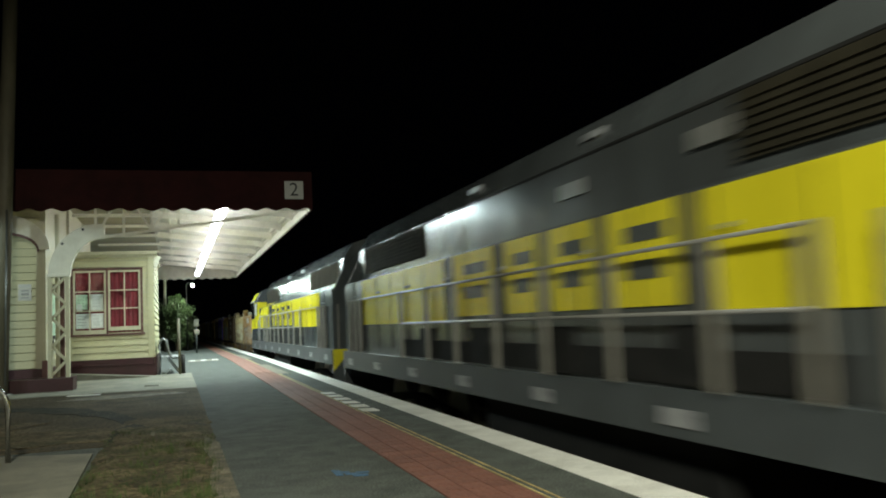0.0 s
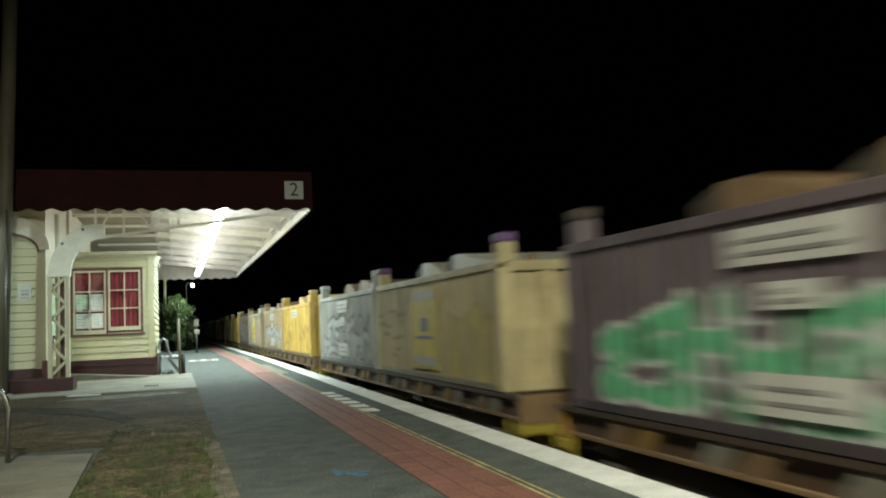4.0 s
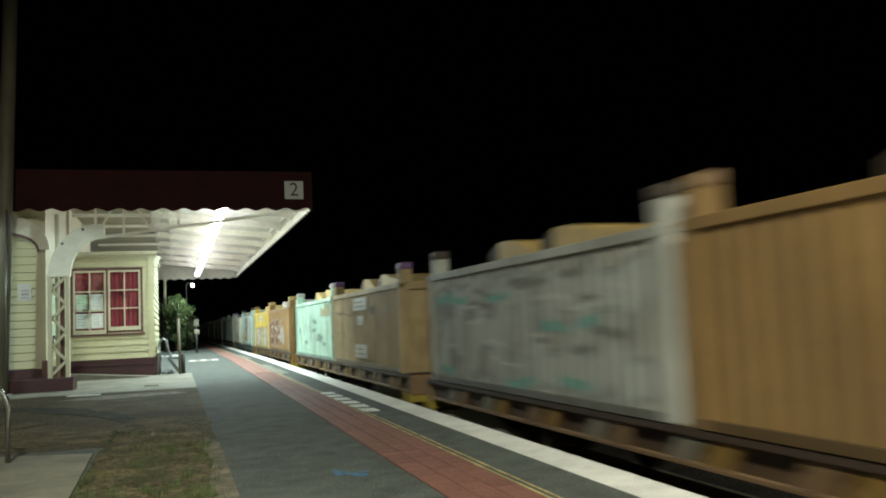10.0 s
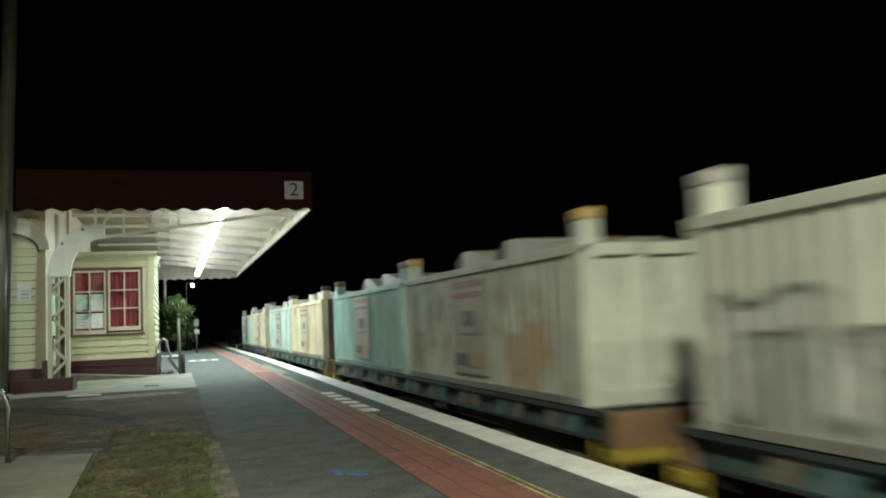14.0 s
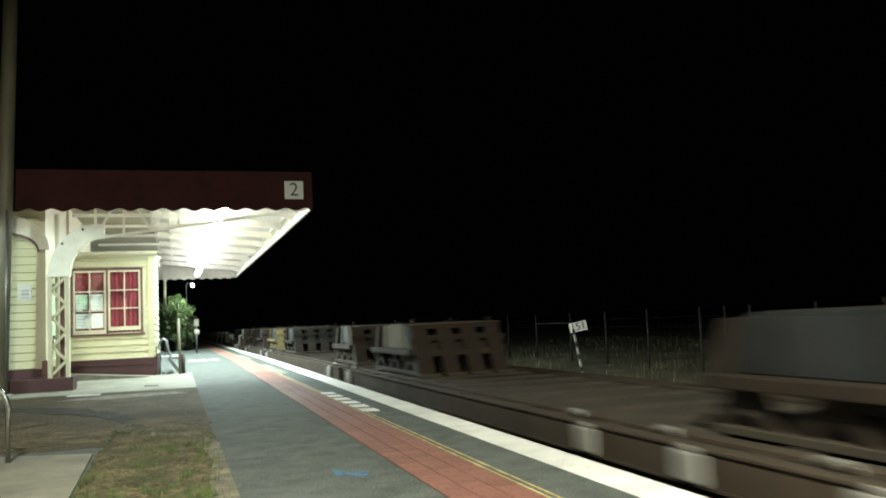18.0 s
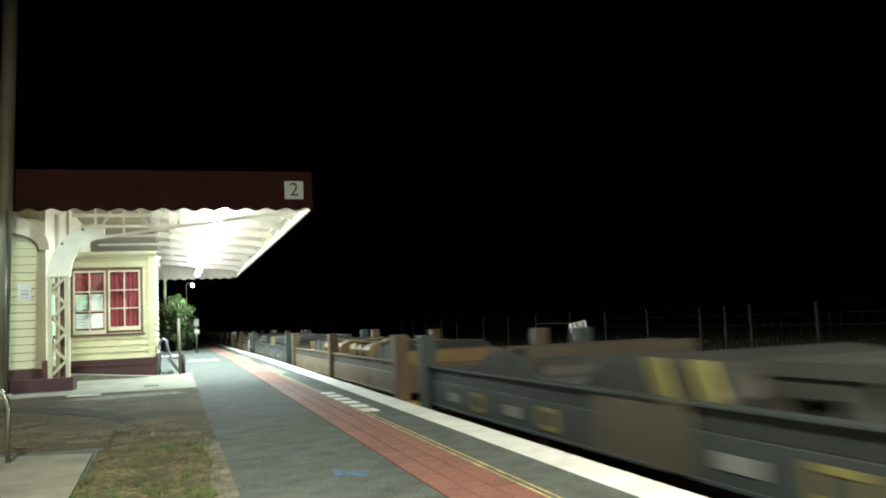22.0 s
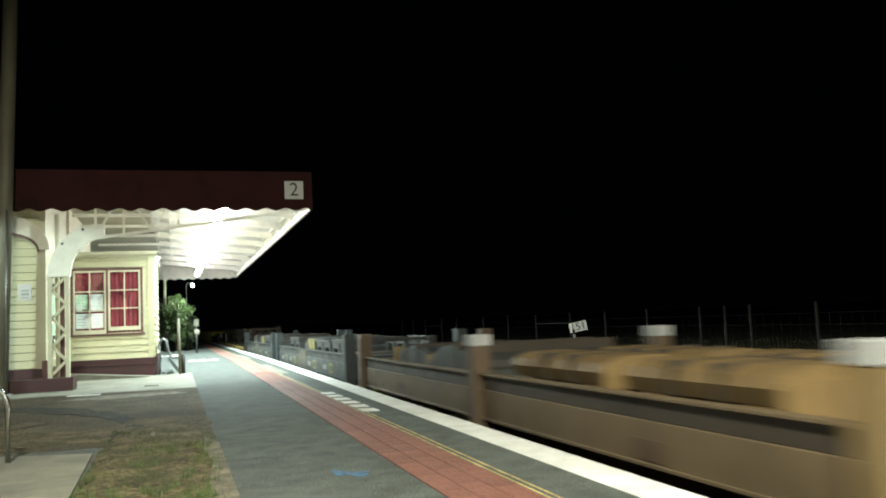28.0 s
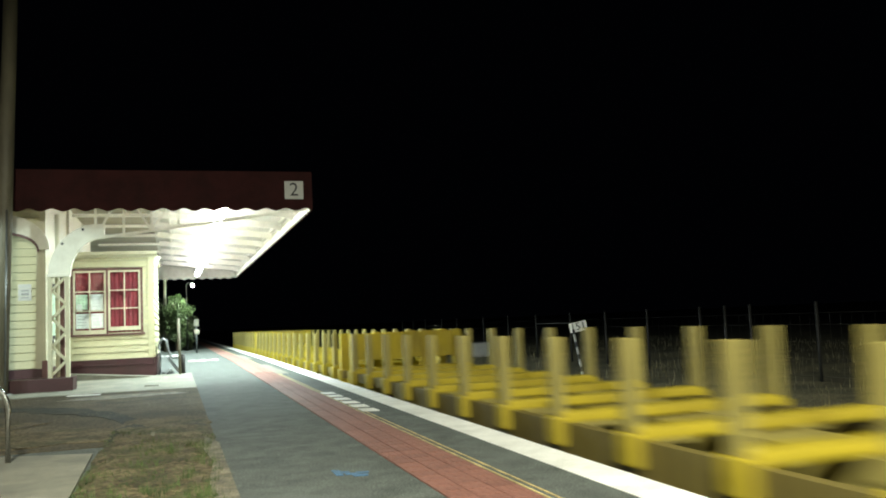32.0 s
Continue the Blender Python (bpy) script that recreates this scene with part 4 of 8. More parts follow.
def build_far_things():
    rng = random.Random(21)
    # shrub trees at the end of the building
    for k, (x, y, h, r, n, mm) in enumerate(((0.05, 49.6, 3.25, 0.92, 11000, "leaf"), (0.62, 50.6, 2.3, 0.62, 5000, "leaf_dark"), (-0.9, 50.2, 3.1, 0.9, 4200, "leaf_dark"))):
        tr = thing("shrub_tree", "bushy green shrub tree at the platform end", "tree", (x, y, 0), group="shrubs at the platform end")
        bm = bmesh.new()
        tube(bm, [(0, 0, 0), (0.05, 0.02, h * 0.35), (0.0, 0, h * 0.7)], 0.08, 8, 0.03)
        for i in range(7):
            a = i * 0.9
            tube(bm, [(0.03, 0, h * (0.2 + 0.05 * i)), (0.35 * r * math.cos(a), 0.35 * r * math.sin(a), h * (0.4 + 0.05 * i)), (0.8 * r * math.cos(a), 0.8 * r * math.sin(a), h * (0.5 + 0.06 * i))], 0.03, 6, 0.01)
        part("trunk", bm, "bark", tr)
        bm = bmesh.new()
        foliage(bm, (0, 0, h * 0.62), (r, r, h * 0.40), n, 0.062, rng)
        foliage(bm, (0.2 * r, 0.2, h * 0.3), (r * 0.8, r, h * 0.3), n // 2, 0.06, rng)
        part("crown", bm, mm, tr)
    # fence beyond the track
    fn = thing("wire_fence", "grey wire mesh fence on steel posts", "fence", (16, 0, LAND))
    bm = bmesh.new()
    tube(bm, [(0, 0, -0.2), (0, 0, 2.05)], 0.04, 8)
    bmesh.ops.recalc_face_normals(bm, faces=bm.faces)
    me = bpy.data.meshes.new("post")
    bm.to_mesh(me)
    bm.free()
    me.materials.append(M["fence_grey"])
    for y in (9, 12, 15, 18.3, 21, 22.2, 23.5, 26.7, 29.8, 32.9, 36.5, 40, 43.6, 48.2, 51.2, 54.9, 58, 61):
        part_at("post", me, fn, (0, y, 0))
    bm = bmesh.new()
    for z in (0.1, 0.55, 1.0, 1.45, 1.75):
        tube(bm, [(0, 6, z), (0, 62, z)], 0.0035, 4)
    for i in range(150):
        y = 6 + i * 0.37
        bar(bm, (0, y, 0.1), (0, y, 1.75), 0.0025)
    part("mesh", bm, "fence_grey", fn)
    for a, b in ((51.2, 54.9), (32.9, 36.5)):
        bm = bmesh.new()
        tube(bm, [(0, a, 1.62), (0, b, 1.62)], 0.03, 8)
        part("top_rail", bm, "fence_grey", fn)
    # kilometre post
    km = thing("kilometre_post", "leaning striped post with a white distance sign", "sign", (12.42, 24.8, LAND - 0.05))
    bm = bmesh.new()
    for i in range(8):
        bar(bm, (-0.035 * i, 0, 0.2 * i), (-0.035 * (i + 1), 0, 0.2 * (i + 1)), 0.06)
    part("post", bm, "sign_white", km)
    for i in range(1, 8, 2):
        bm = bmesh.new()
        bar(bm, (-0.035 * i, -0.003, 0.2 * i), (-0.035 * (i + 0.8), -0.003, 0.2 * (i + 0.8)), 0.063)
        part("stripe", bm, "ink", km)
    pm = pose(-0.12, -0.06, 1.64, 0, -10, -25)
    bm = bmesh.new()
    box(bm, -0.28, 0.28, -0.01, 0.01, -0.155, 0.155)
    pp = part("plate", bm, "plate_white", km)
    pp.matrix_local = pm
    text_mesh("digits", "151", 0.33, "ink", pp, pose(0, -0.012, 0, 90, 0, 0), label="black kilometre number")
    # pale equipment box and rocks in the grass
    eb = thing("equipment_cabinet", "pale weathered trackside cabinet in the grass", "cabinet", (15.2, 42.5, LAND - 0.05))
    pbox("body", "sign_white", eb, -0.55, 0.55, -0.4, 0.4, 0.0, 0.75, bevel=0.06)
    pbox("lid", "galv", eb, -0.58, 0.58, -0.43, 0.43, 0.75, 0.80, bevel=0.02)
    # white fixtures at the platform's far end
    fx = thing("signal_box", "white signal lamp case on a short post", "signal", (0.98, 44.0, 0))
    bm = bmesh.new()
    tube(bm, [(0, 0, 0), (0, 0, 1.3)], 0.04, 8)
    part("post", bm, "galv", fx)
    pbox("case", "concrete", fx, -0.12, 0.12, -0.1, 0.1, 1.3, 1.65, bevel=0.02)
    pbox("case", "eaves_tan", fx, -0.1, 0.14, -0.1, 0.1, 0.92, 1.14, bevel=0.02)
    up = thing("far_pole", "slim dark pole behind the station", "pole", (-0.55, 50.0, 0))
    bm = bmesh.new()
    tube(bm, [(0, 0, 0), (0, 0, 5.5)], 0.1, 10, 0.08)
    part("shaft", bm, "pole_paint", up)


build_ground()
build_track()
build_canopy()
build_column()
build_station()
build_lamps()
build_platform_things()
build_far_things()


# ---- the train ----
TRAVEL = [(0.0, -42.9), (1.0, -21.5), (2.0, 0.0), (3.0, 22.0), (4.0, 44.5)] + [(float(t), 44.5 + 22.6 * (t - 4)) for t in range(6, 33, 2)]
MOVERS = []


def paint(name, base, rust=(0.10, 0.058, 0.035), wear=0.5, seed=0.0, rough=0.6, dirt=0.52, spec=0.35, coat=False):
    """Weathered wagon paint. Object metres: y along, z up. coat: sprayed colours lie on the mesh as the attribute 'coat'."""
    m = bpy.data.materials.new(name)
    m.use_nodes = True
    nt = m.node_tree
    n, l = nt.nodes, nt.links
    b = n["Principled BSDF"]
    tc = n.new("ShaderNodeTexCoord")

    def mapping(scale, off=0.0):
        mp = n.new("ShaderNodeMapping")
        mp.inputs["Scale"].default_value = scale
        mp.inputs["Location"].default_value = (off, off * 1.7, off * 0.6)
        l.new(tc.outputs["Object"], mp.inputs["Vector"])
        return mp.outputs[0]

    def noise_tex(vec, scale, detail=5, rough_=0.6, dist=0.0):
        t = n.new("ShaderNodeTexNoise")
        t.inputs["Scale"].default_value, t.inputs["Detail"].default_value = scale, detail
        t.inputs["Roughness"].default_value, t.inputs["Distortion"].default_value = rough_, dist
        l.new(vec, t.inputs["Vector"])
        return t.outputs["Fac"]

    def ramp(v, a, c, lo=0.0, hi=1.0):
        r = n.new("ShaderNodeMapRange")
        for key, val in (("From Min", a), ("From Max", c), ("To Min", lo), ("To Max", hi)):
            r.inputs[key].default_value = val
        l.new(v, r.inputs["Value"])
        return r.outputs[0]

    def mix(fac, a, c):
        x = n.new("ShaderNodeMix")
        x.data_type = "RGBA"
        l.new(fac, x.inputs[0])
        for sock, val in ((x.inputs[6], a), (x.inputs[7], c)):
            if isinstance(val, tuple):
                sock.default_value = (*val, 1)
            else:
                l.new(val, sock)
        return x.outputs[2]

    straight = mapping((1, 1, 1), seed)
    streaks = mapping((1, 2.2, 0.35), seed + 3)
    dull = tuple(c * 0.62 for c in base)
    col = mix(ramp(noise_tex(straight, 0.9, 6), 0.35, 0.7), base, dull)
    col = mix(ramp(noise_tex(streaks, 2.2, 8, 0.7), 0.52, 0.72, 0, wear), col, rust)
    if coat:
        at = n.new("ShaderNodeAttribute")
        at.attribute_name = "coat"
        worn = ramp(noise_tex(streaks, 3.1, 6, 0.7), 0.38, 0.75, 1.0, 0.72)
        cover = n.new("ShaderNodeMath")
        cover.operation = "MULTIPLY"
        l.new(at.outputs["Alpha"], cover.inputs[0])
        l.new(worn, cover.inputs[1])
        col = mix(cover.outputs[0], col, at.outputs["Color"])
    grime = tuple(c * 0.32 + 0.012 for c in base)
    col = mix(ramp(noise_tex(mapping((1, 5, 0.25), seed + 2), 2.0, 6, 0.65), 0.42, 0.72, 0, dirt), col, grime)
    if coat:
        col = mix(ramp(noise_tex(mapping((1, 0.7, 1.1), seed + 6), 1.3, 7, 0.7), 0.50, 0.74, 0, 0.5), col, grime)
    b.inputs["Specular IOR Level"].default_value = spec
    l.new(col, b.inputs["Base Color"])
    l.new(ramp(noise_tex(straight, 5.0), 0.2, 0.8, rough - 0.15, rough + 0.2), b.inputs["Roughness"])
    bp = n.new("ShaderNodeBump")
    bp.inputs["Strength"].default_value, bp.inputs["Distance"].default_value = 0.15, 0.01
    l.new(noise_tex(straight, 45.0, 3), bp.inputs["Height"])
    l.new(bp.outputs[0], b.inputs["Normal"])
    return m


ORANGE, TAN, CREAM = (0.35, 0.20, 0.068), (0.32, 0.228, 0.125), (0.44, 0.365, 0.20)
YELLOW, GOLD, BROWN = (0.52, 0.345, 0.048), (0.50, 0.33, 0.07), (0.105, 0.068, 0.042)
GREY, AQUA = (0.30, 0.30, 0.27), (0.44, 0.55, 0.505)
VIOLET = (0.125, 0.075, 0.40)

T = {}
T["axle_steel"] = mat("axle_steel", (0.13, 0.105, 0.085), 0.6, 0.5, scale=5, vary=0.4, grain=0.3, bump=0.3)
T["tread"] = mat("tread", (0.40, 0.38, 0.36), 0.3, 0.9, scale=5, vary=0.2, bump=0.05)
T["brown_frame"] = paint("brown_frame", (0.06, 0.036, 0.024), wear=0.4, seed=1)
T["teal_frame"] = paint("teal_frame", (0.030, 0.048, 0.043), wear=0.35, seed=2)
T["gold_frame"] = paint("gold_frame", (0.36, 0.19, 0.03), wear=0.35, seed=3)
T["coupler_yellow"] = paint("coupler_yellow", (0.36, 0.27, 0.035), wear=0.4, seed=4)
T["loco_grey"] = mat("loco_grey", (0.078, 0.087, 0.091), 0.19, scale=1.5, vary=0.15, grain=0.04, grain_scale=3.2, bump=0.35, stain=(0.05, 0.05, 0.05), stain_amount=0.5, stretch=(1, 1, 0.4))
T["loco_yellow"] = mat("loco_yellow", (0.84, 0.74, 0.026), 0.20, scale=1.5, vary=0.10, grain=0.03, grain_scale=3.2, bump=0.25, stain=(0.42, 0.33, 0.03), stain_amount=0.4, stretch=(1, 1, 0.4))
T["loco_sill"] = mat("loco_sill", (0.06, 0.070, 0.076), 0.45, scale=2, vary=0.2, grain=0.08, bump=0.06)
T["loco_silver"] = mat("loco_silver", (0.25, 0.25, 0.24), 0.4, 0.3, scale=3, vary=0.15, bump=0.05)
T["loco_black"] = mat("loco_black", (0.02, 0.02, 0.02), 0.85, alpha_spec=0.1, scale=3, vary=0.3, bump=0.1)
T["loco_rib"] = mat("loco_rib", (0.20, 0.19, 0.165), 0.5, scale=3, vary=0.2, bump=0.05)
T["loco_slat"] = mat("loco_slat", (0.036, 0.032, 0.022), 0.9, alpha_spec=0.08, scale=3, vary=0.3, bump=0.05)
T["cab_glass"] = mat("cab_glass", (0.012, 0.015, 0.015), 0.06, vary=0.1, bump=0.0)
T["reflector"] = mat("reflector", (0.33, 0.34, 0.36), 0.3, scale=4, vary=0.1, bump=0.0)
T["label_white"] = mat("label_white", (0.44, 0.43, 0.39), 0.6, scale=4, vary=0.15, grain=0.1, bump=0.05, stain=(0.35, 0.28, 0.2), stain_amount=0.5)
T["label_faint"] = mat("label_faint", (0.40, 0.36, 0.29), 0.6, scale=4, vary=0.2, grain=0.1, bump=0.05, stain=(0.3, 0.22, 0.14), stain_amount=0.6)
T["label_grey"] = mat("label_grey", (0.19, 0.185, 0.17), 0.6, scale=4, vary=0.2, bump=0.05)
T["label_red"] = mat("label_red", (0.33, 0.15, 0.11), 0.6, scale=4, vary=0.2, bump=0.05)
T["label_orange"] = mat("label_orange", (0.38, 0.29, 0.16), 0.6, scale=4, vary=0.2, bump=0.05)
T["label_dark"] = mat("label_dark", (0.10, 0.105, 0.11), 0.6, scale=4, vary=0.2, bump=0.05)
T["label_blue"] = mat("label_blue", (0.16, 0.32, 0.55), 0.6, scale=12, vary=0.3, bump=0.05)
T["label_teal"] = mat("label_teal", (0.12, 0.20, 0.21), 0.6, scale=4, vary=0.2, bump=0.05)
T["lid_white"] = mat("lid_white", (0.52, 0.50, 0.43), 0.55, scale=2, vary=0.15, grain=0.08, bump=0.1, stain=(0.3, 0.22, 0.13), stain_amount=0.5, stretch=(1, 1, 0.4))
T["lid_cream"] = mat("lid_cream", (0.56, 0.48, 0.27), 0.6, scale=2, vary=0.2, grain=0.08, bump=0.1, stain=(0.2, 0.15, 0.08), stain_amount=0.5)
T["lid_dark"] = mat("lid_dark", (0.05, 0.038, 0.026), 0.7, scale=3, vary=0.4, bump=0.1)
T["lid_gold"] = mat("lid_gold", (0.52, 0.36, 0.13), 0.6, scale=2, vary=0.2, grain=0.08, bump=0.1, stain=(0.2, 0.13, 0.07), stain_amount=0.5)
T["lid_brown"] = mat("lid_brown", (0.20, 0.12, 0.06), 0.6, scale=2, vary=0.25, grain=0.1, bump=0.1, stain=(0.08, 0.05, 0.03), stain_amount=0.5)
T["well_tan"] = paint("well_tan", (0.158, 0.110, 0.061), wear=0.45, seed=7, dirt=0.6)
T["well_brown"] = paint("well_brown", (0.12, 0.078, 0.046), wear=0.4, seed=8)
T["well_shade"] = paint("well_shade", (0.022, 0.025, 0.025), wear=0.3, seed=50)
T["well_blue"] = paint("well_blue", (0.037, 0.045, 0.046), wear=0.3, seed=9)
T["well_patch"] = paint("well_patch", (0.075, 0.066, 0.046), wear=0.5, seed=51)
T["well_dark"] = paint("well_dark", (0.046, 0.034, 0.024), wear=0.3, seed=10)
T["load_gold"] = paint("load_gold", (0.22, 0.14, 0.056), wear=0.7, dirt=0.75, seed=11)
T["load_grey"] = paint("load_grey", (0.042, 0.042, 0.039), wear=0.3, seed=12)
T["rack_brown"] = paint("rack_brown", (0.0298, 0.0211, 0.0149), rust=(0.0515, 0.0322, 0.0192), dirt=0.7, wear=0.8, rough=0.8, spec=0.12, seed=13)
T["rack_grey"] = paint("rack_grey", (0.0199, 0.0176, 0.0143), wear=0.3, rough=0.8, spec=0.12, seed=14)
T["rack_cream"] = paint("rack_cream", (0.1575, 0.1207, 0.0551), wear=0.35, rough=0.8, spec=0.12, seed=15)
T["rack_orange"] = paint("rack_orange", (0.0285, 0.0192, 0.0124), rust=(0.0583, 0.036, 0.0205), dirt=0.7, wear=0.8, rough=0.8, spec=0.12, seed=25)
T["mark_yellow"] = paint("mark_yellow", (0.22, 0.19, 0.06), wear=0.5, seed=28)
T["print_grey"] = paint("print_grey", (0.20, 0.21, 0.20), wear=0.4, seed=29)
T["end_tan"] = paint("end_tan", (0.20, 0.135, 0.06), wear=0.4, seed=30, dirt=0.5)
T["rack_pale"] = paint("rack_pale", (0.0446, 0.0367, 0.0289), rust=(0.0682, 0.0446, 0.0262), dirt=0.7, wear=0.7, rough=0.8, spec=0.12, seed=31)
T["rack_rust"] = paint("rack_rust", (0.085, 0.056, 0.034), rust=(0.12, 0.07, 0.036), dirt=0.6, wear=0.7, rough=0.8, spec=0.12, seed=52)
T["pack_brown"] = paint("pack_brown", (0.165, 0.14, 0.105), rust=(0.17, 0.115, 0.075), wear=0.6, dirt=0.5, rough=0.85, spec=0.1, seed=53)
T["rack_worn"] = paint("rack_worn", (0.0576, 0.048, 0.036), wear=0.4, rough=0.8, spec=0.12, seed=26)
T["deck"] = paint("deck", (0.062, 0.052, 0.041), rust=(0.092, 0.068, 0.049), dirt=0.8, wear=0.8, rough=0.8, spec=0.12, seed=16)
T["stake_sill"] = paint("stake_sill", (0.20, 0.155, 0.04), wear=0.6, seed=54, dirt=0.7)
T["stake_yellow"] = paint("stake_yellow", (0.50, 0.38, 0.02), wear=0.5, seed=17, dirt=0.6)
T["stake_worn"] = paint("stake_worn", (0.38, 0.315, 0.085), wear=0.55, seed=18, dirt=0.6)
T["stripe_yellow"] = paint("stripe_yellow", (0.51, 0.323, 0.0255), wear=0.6, dirt=0.6, seed=19)
T["stripe_white"] = paint("stripe_white", (0.45, 0.45, 0.45), wear=0.4, seed=20)
T["tip_violet"] = mat("tip_violet", (0.16, 0.08, 0.22), 0.6, scale=4, vary=0.3, bump=0.05)
T["label_violet"] = mat("label_violet", (0.14, 0.13, 0.32), 0.6, scale=4, vary=0.2, bump=0.05)
T["poster_yellow"] = mat("poster_yellow", (0.52, 0.40, 0.03), 0.6, scale=3, vary=0.25, grain=0.1, bump=0.05, stain=(0.30, 0.22, 0.08), stain_amount=0.5)
T["stay_ochre"] = paint("stay_ochre", (0.28, 0.165, 0.04), wear=0.5, seed=33)
T["end_brown"] = paint("end_brown", (0.13, 0.085, 0.055), wear=0.6, seed=34, rust=(0.17, 0.09, 0.045))
T["rack_tarp"] = paint("rack_tarp", (0.0225, 0.02475, 0.027), wear=0.25, dirt=0.3, rough=0.55, spec=0.3, seed=41)
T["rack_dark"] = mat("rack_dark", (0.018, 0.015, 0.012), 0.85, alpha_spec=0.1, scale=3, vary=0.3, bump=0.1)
T["rack_ledge"] = paint("rack_ledge", (0.09, 0.069, 0.048), wear=0.4, rough=0.8, spec=0.12, seed=42)
T["rack_foot"] = paint("rack_foot", (0.182, 0.14, 0.084), wear=0.4, rough=0.8, spec=0.12, seed=43)
T["deck_sill"] = paint("deck_sill", (0.06, 0.0448, 0.032), rust=(0.104, 0.068, 0.044), dirt=0.6, wear=0.7, rough=0.8, spec=0.12, seed=44)
T["rail_pale"] = mat("rail_pale", (0.238, 0.231, 0.21), 0.5, scale=6, vary=0.2, bump=0.05, stain=(0.16, 0.12, 0.09), stain_amount=0.5)
T["mark_ochre"] = paint("mark_ochre", (0.17, 0.13, 0.04), wear=0.6, seed=45)
T["stay_pale"] = paint("stay_pale", (0.28, 0.255, 0.205), wear=0.5, dirt=0.6, seed=46)
T["web_brown_frame"] = paint("web_brown_frame", (0.088, 0.052, 0.029), wear=0.6, seed=47)
T["web_teal_frame"] = paint("web_teal_frame", (0.068, 0.112, 0.10), wear=0.4, seed=48)
T["web_gold_frame"] = paint("web_gold_frame", (0.45, 0.26, 0.03), wear=0.4, seed=49)
M.update(T)
MESH = {}


def shared(key, build, material):
    """A mesh that many parts share, built once."""
    if key not in MESH:
        bm = bmesh.new()
        build(bm)
        bmesh.ops.recalc_face_normals(bm, faces=bm.faces)
        me = bpy.data.meshes.new(key)
        bm.to_mesh(me)
        bm.free()
        me.materials.append(M[material] if isinstance(material, str) else material)
        MESH[key] = me
    return MESH[key]


def mover(name, label, category, s, group="", turned=0):
    """A vehicle or load that rides the track: s is where its front stands when the train has gone 0 m."""
    ob = thing(name, label, category, (TRACK_X, s, LAND), group=group)
    MOVERS.append((ob, s, turned))
    return ob


LIFT = RAIL - LAND


def bogie(parent, y, r=0.46, half=0.9, frame_mat="axle_steel", tag="", axles=2):
    """A bogie on the rails: side frames, wheels, axle boxes, axles and springs."""
    def side(bm):
        prism(bm, [(-half - 0.3, 0.46), (-half - 0.3, 0.62), (-0.5, 0.74), (0.5, 0.74), (half + 0.3, 0.62), (half + 0.3, 0.46), (half - 0.25, 0.44), (0.45, 0.22), (-0.45, 0.22), (-half + 0.25, 0.44)], "x", -0.06, 0.06)
        for dy in (-0.24, -0.08, 0.08, 0.24):
            tube(bm, [(-0.09, dy, 0.30), (-0.09, dy, 0.56)], 0.06, 8)
            tube(bm, [(0.09, dy, 0.30), (0.09, dy, 0.56)], 0.06, 8)
    size = "%.0f" % (r * 100)
    sf = shared("bogie_side" + tag + "%.0f" % (half * 100), side, frame_mat)
    wh = shared("bogie_wheel" + size, lambda bm: (tube(bm, [(-0.065, 0, 0), (0.065, 0, 0)], r, 28), tube(bm, [(-0.075, 0, 0), (0.075, 0, 0)], r * 0.34, 16)), "axle_steel")
    if len(wh.materials) == 1:
        wh.materials.append(M["tread"])
        for f in wh.polygons:
            f.material_index = 1 if abs(f.normal.x) < 0.5 and f.center.yz.length > r * 0.9 else 0
    bx = shared("axle_box", lambda bm: (box(bm, -0.09, 0.09, -0.14, 0.14, -0.13, 0.15, 0.03), tube(bm, [(-0.12, 0, 0), (0.1, 0, 0)], 0.09, 12)), "axle_steel")
    ax = shared("axle", lambda bm: tube(bm, [(-0.8, 0, 0), (0.8, 0, 0)], 0.08, 10), "axle_steel")
    steps = (-half, half) if axles == 2 else (-half, 0.0, half)
    for x in (-1.0, 1.0):
        part_at("side_frame", sf, parent, (x, y, LIFT))
        for dy in steps:
            part_at("wheel", wh, parent, (x * 0.8, y + dy, r + LIFT))
            part_at("axle_box", bx, parent, (x * 1.06, y + dy, r + LIFT))
    for dy in steps:
        part_at("axle", ax, parent, (0, y + dy, r + LIFT))
    part_at("bolster", shared("bolster" + tag, lambda bm: box(bm, -1.05, 1.05, -0.22, 0.22, 0.60, 0.86, 0.02), frame_mat), parent, (0, y, 0))


def brake_wheel(parent, x, y, z, r, sideways):
    """A spoked hand wheel on a spindle: turned to the side of the track, or to its length."""
    bm = bmesh.new()
    ring = [(0, r * math.cos(i * 6.28319 / 16), r * math.sin(i * 6.28319 / 16)) for i in range(17)]
    tube(bm, ring, 0.022, 6)
    for i in range(4):
        c, d = math.cos(i * 0.7854), math.sin(i * 0.7854)
        bar(bm, (0, -r * c, -r * d), (0, r * c, r * d), 0.022)
    tube(bm, [(0, 0, 0), (0.14, 0, 0)], 0.03, 8)
    ob = part("brake_wheel", bm, "rail_pale", parent, "pale spoked hand brake wheel")
    ob.location = (x, y, z)
    ob.rotation_euler = (0, 0, 0 if sideways else -1.2)
    return ob


def coupler(parent, y, way, material="coupler_yellow"):
    def shape(bm):
        box(bm, -0.1, 0.1, 0.0, 0.62, 0.72, 0.98, 0.02)
        prism(bm, [(-0.2, 0.55), (0.2, 0.55), (0.24, 0.82), (0.05, 0.92), (-0.24, 0.86)], "z", 0.70, 1.0)
    part_at("coupler", shared("coupler_" + material, shape, material), parent, (0, y, 0), (0, 0, 0 if way > 0 else math.pi))


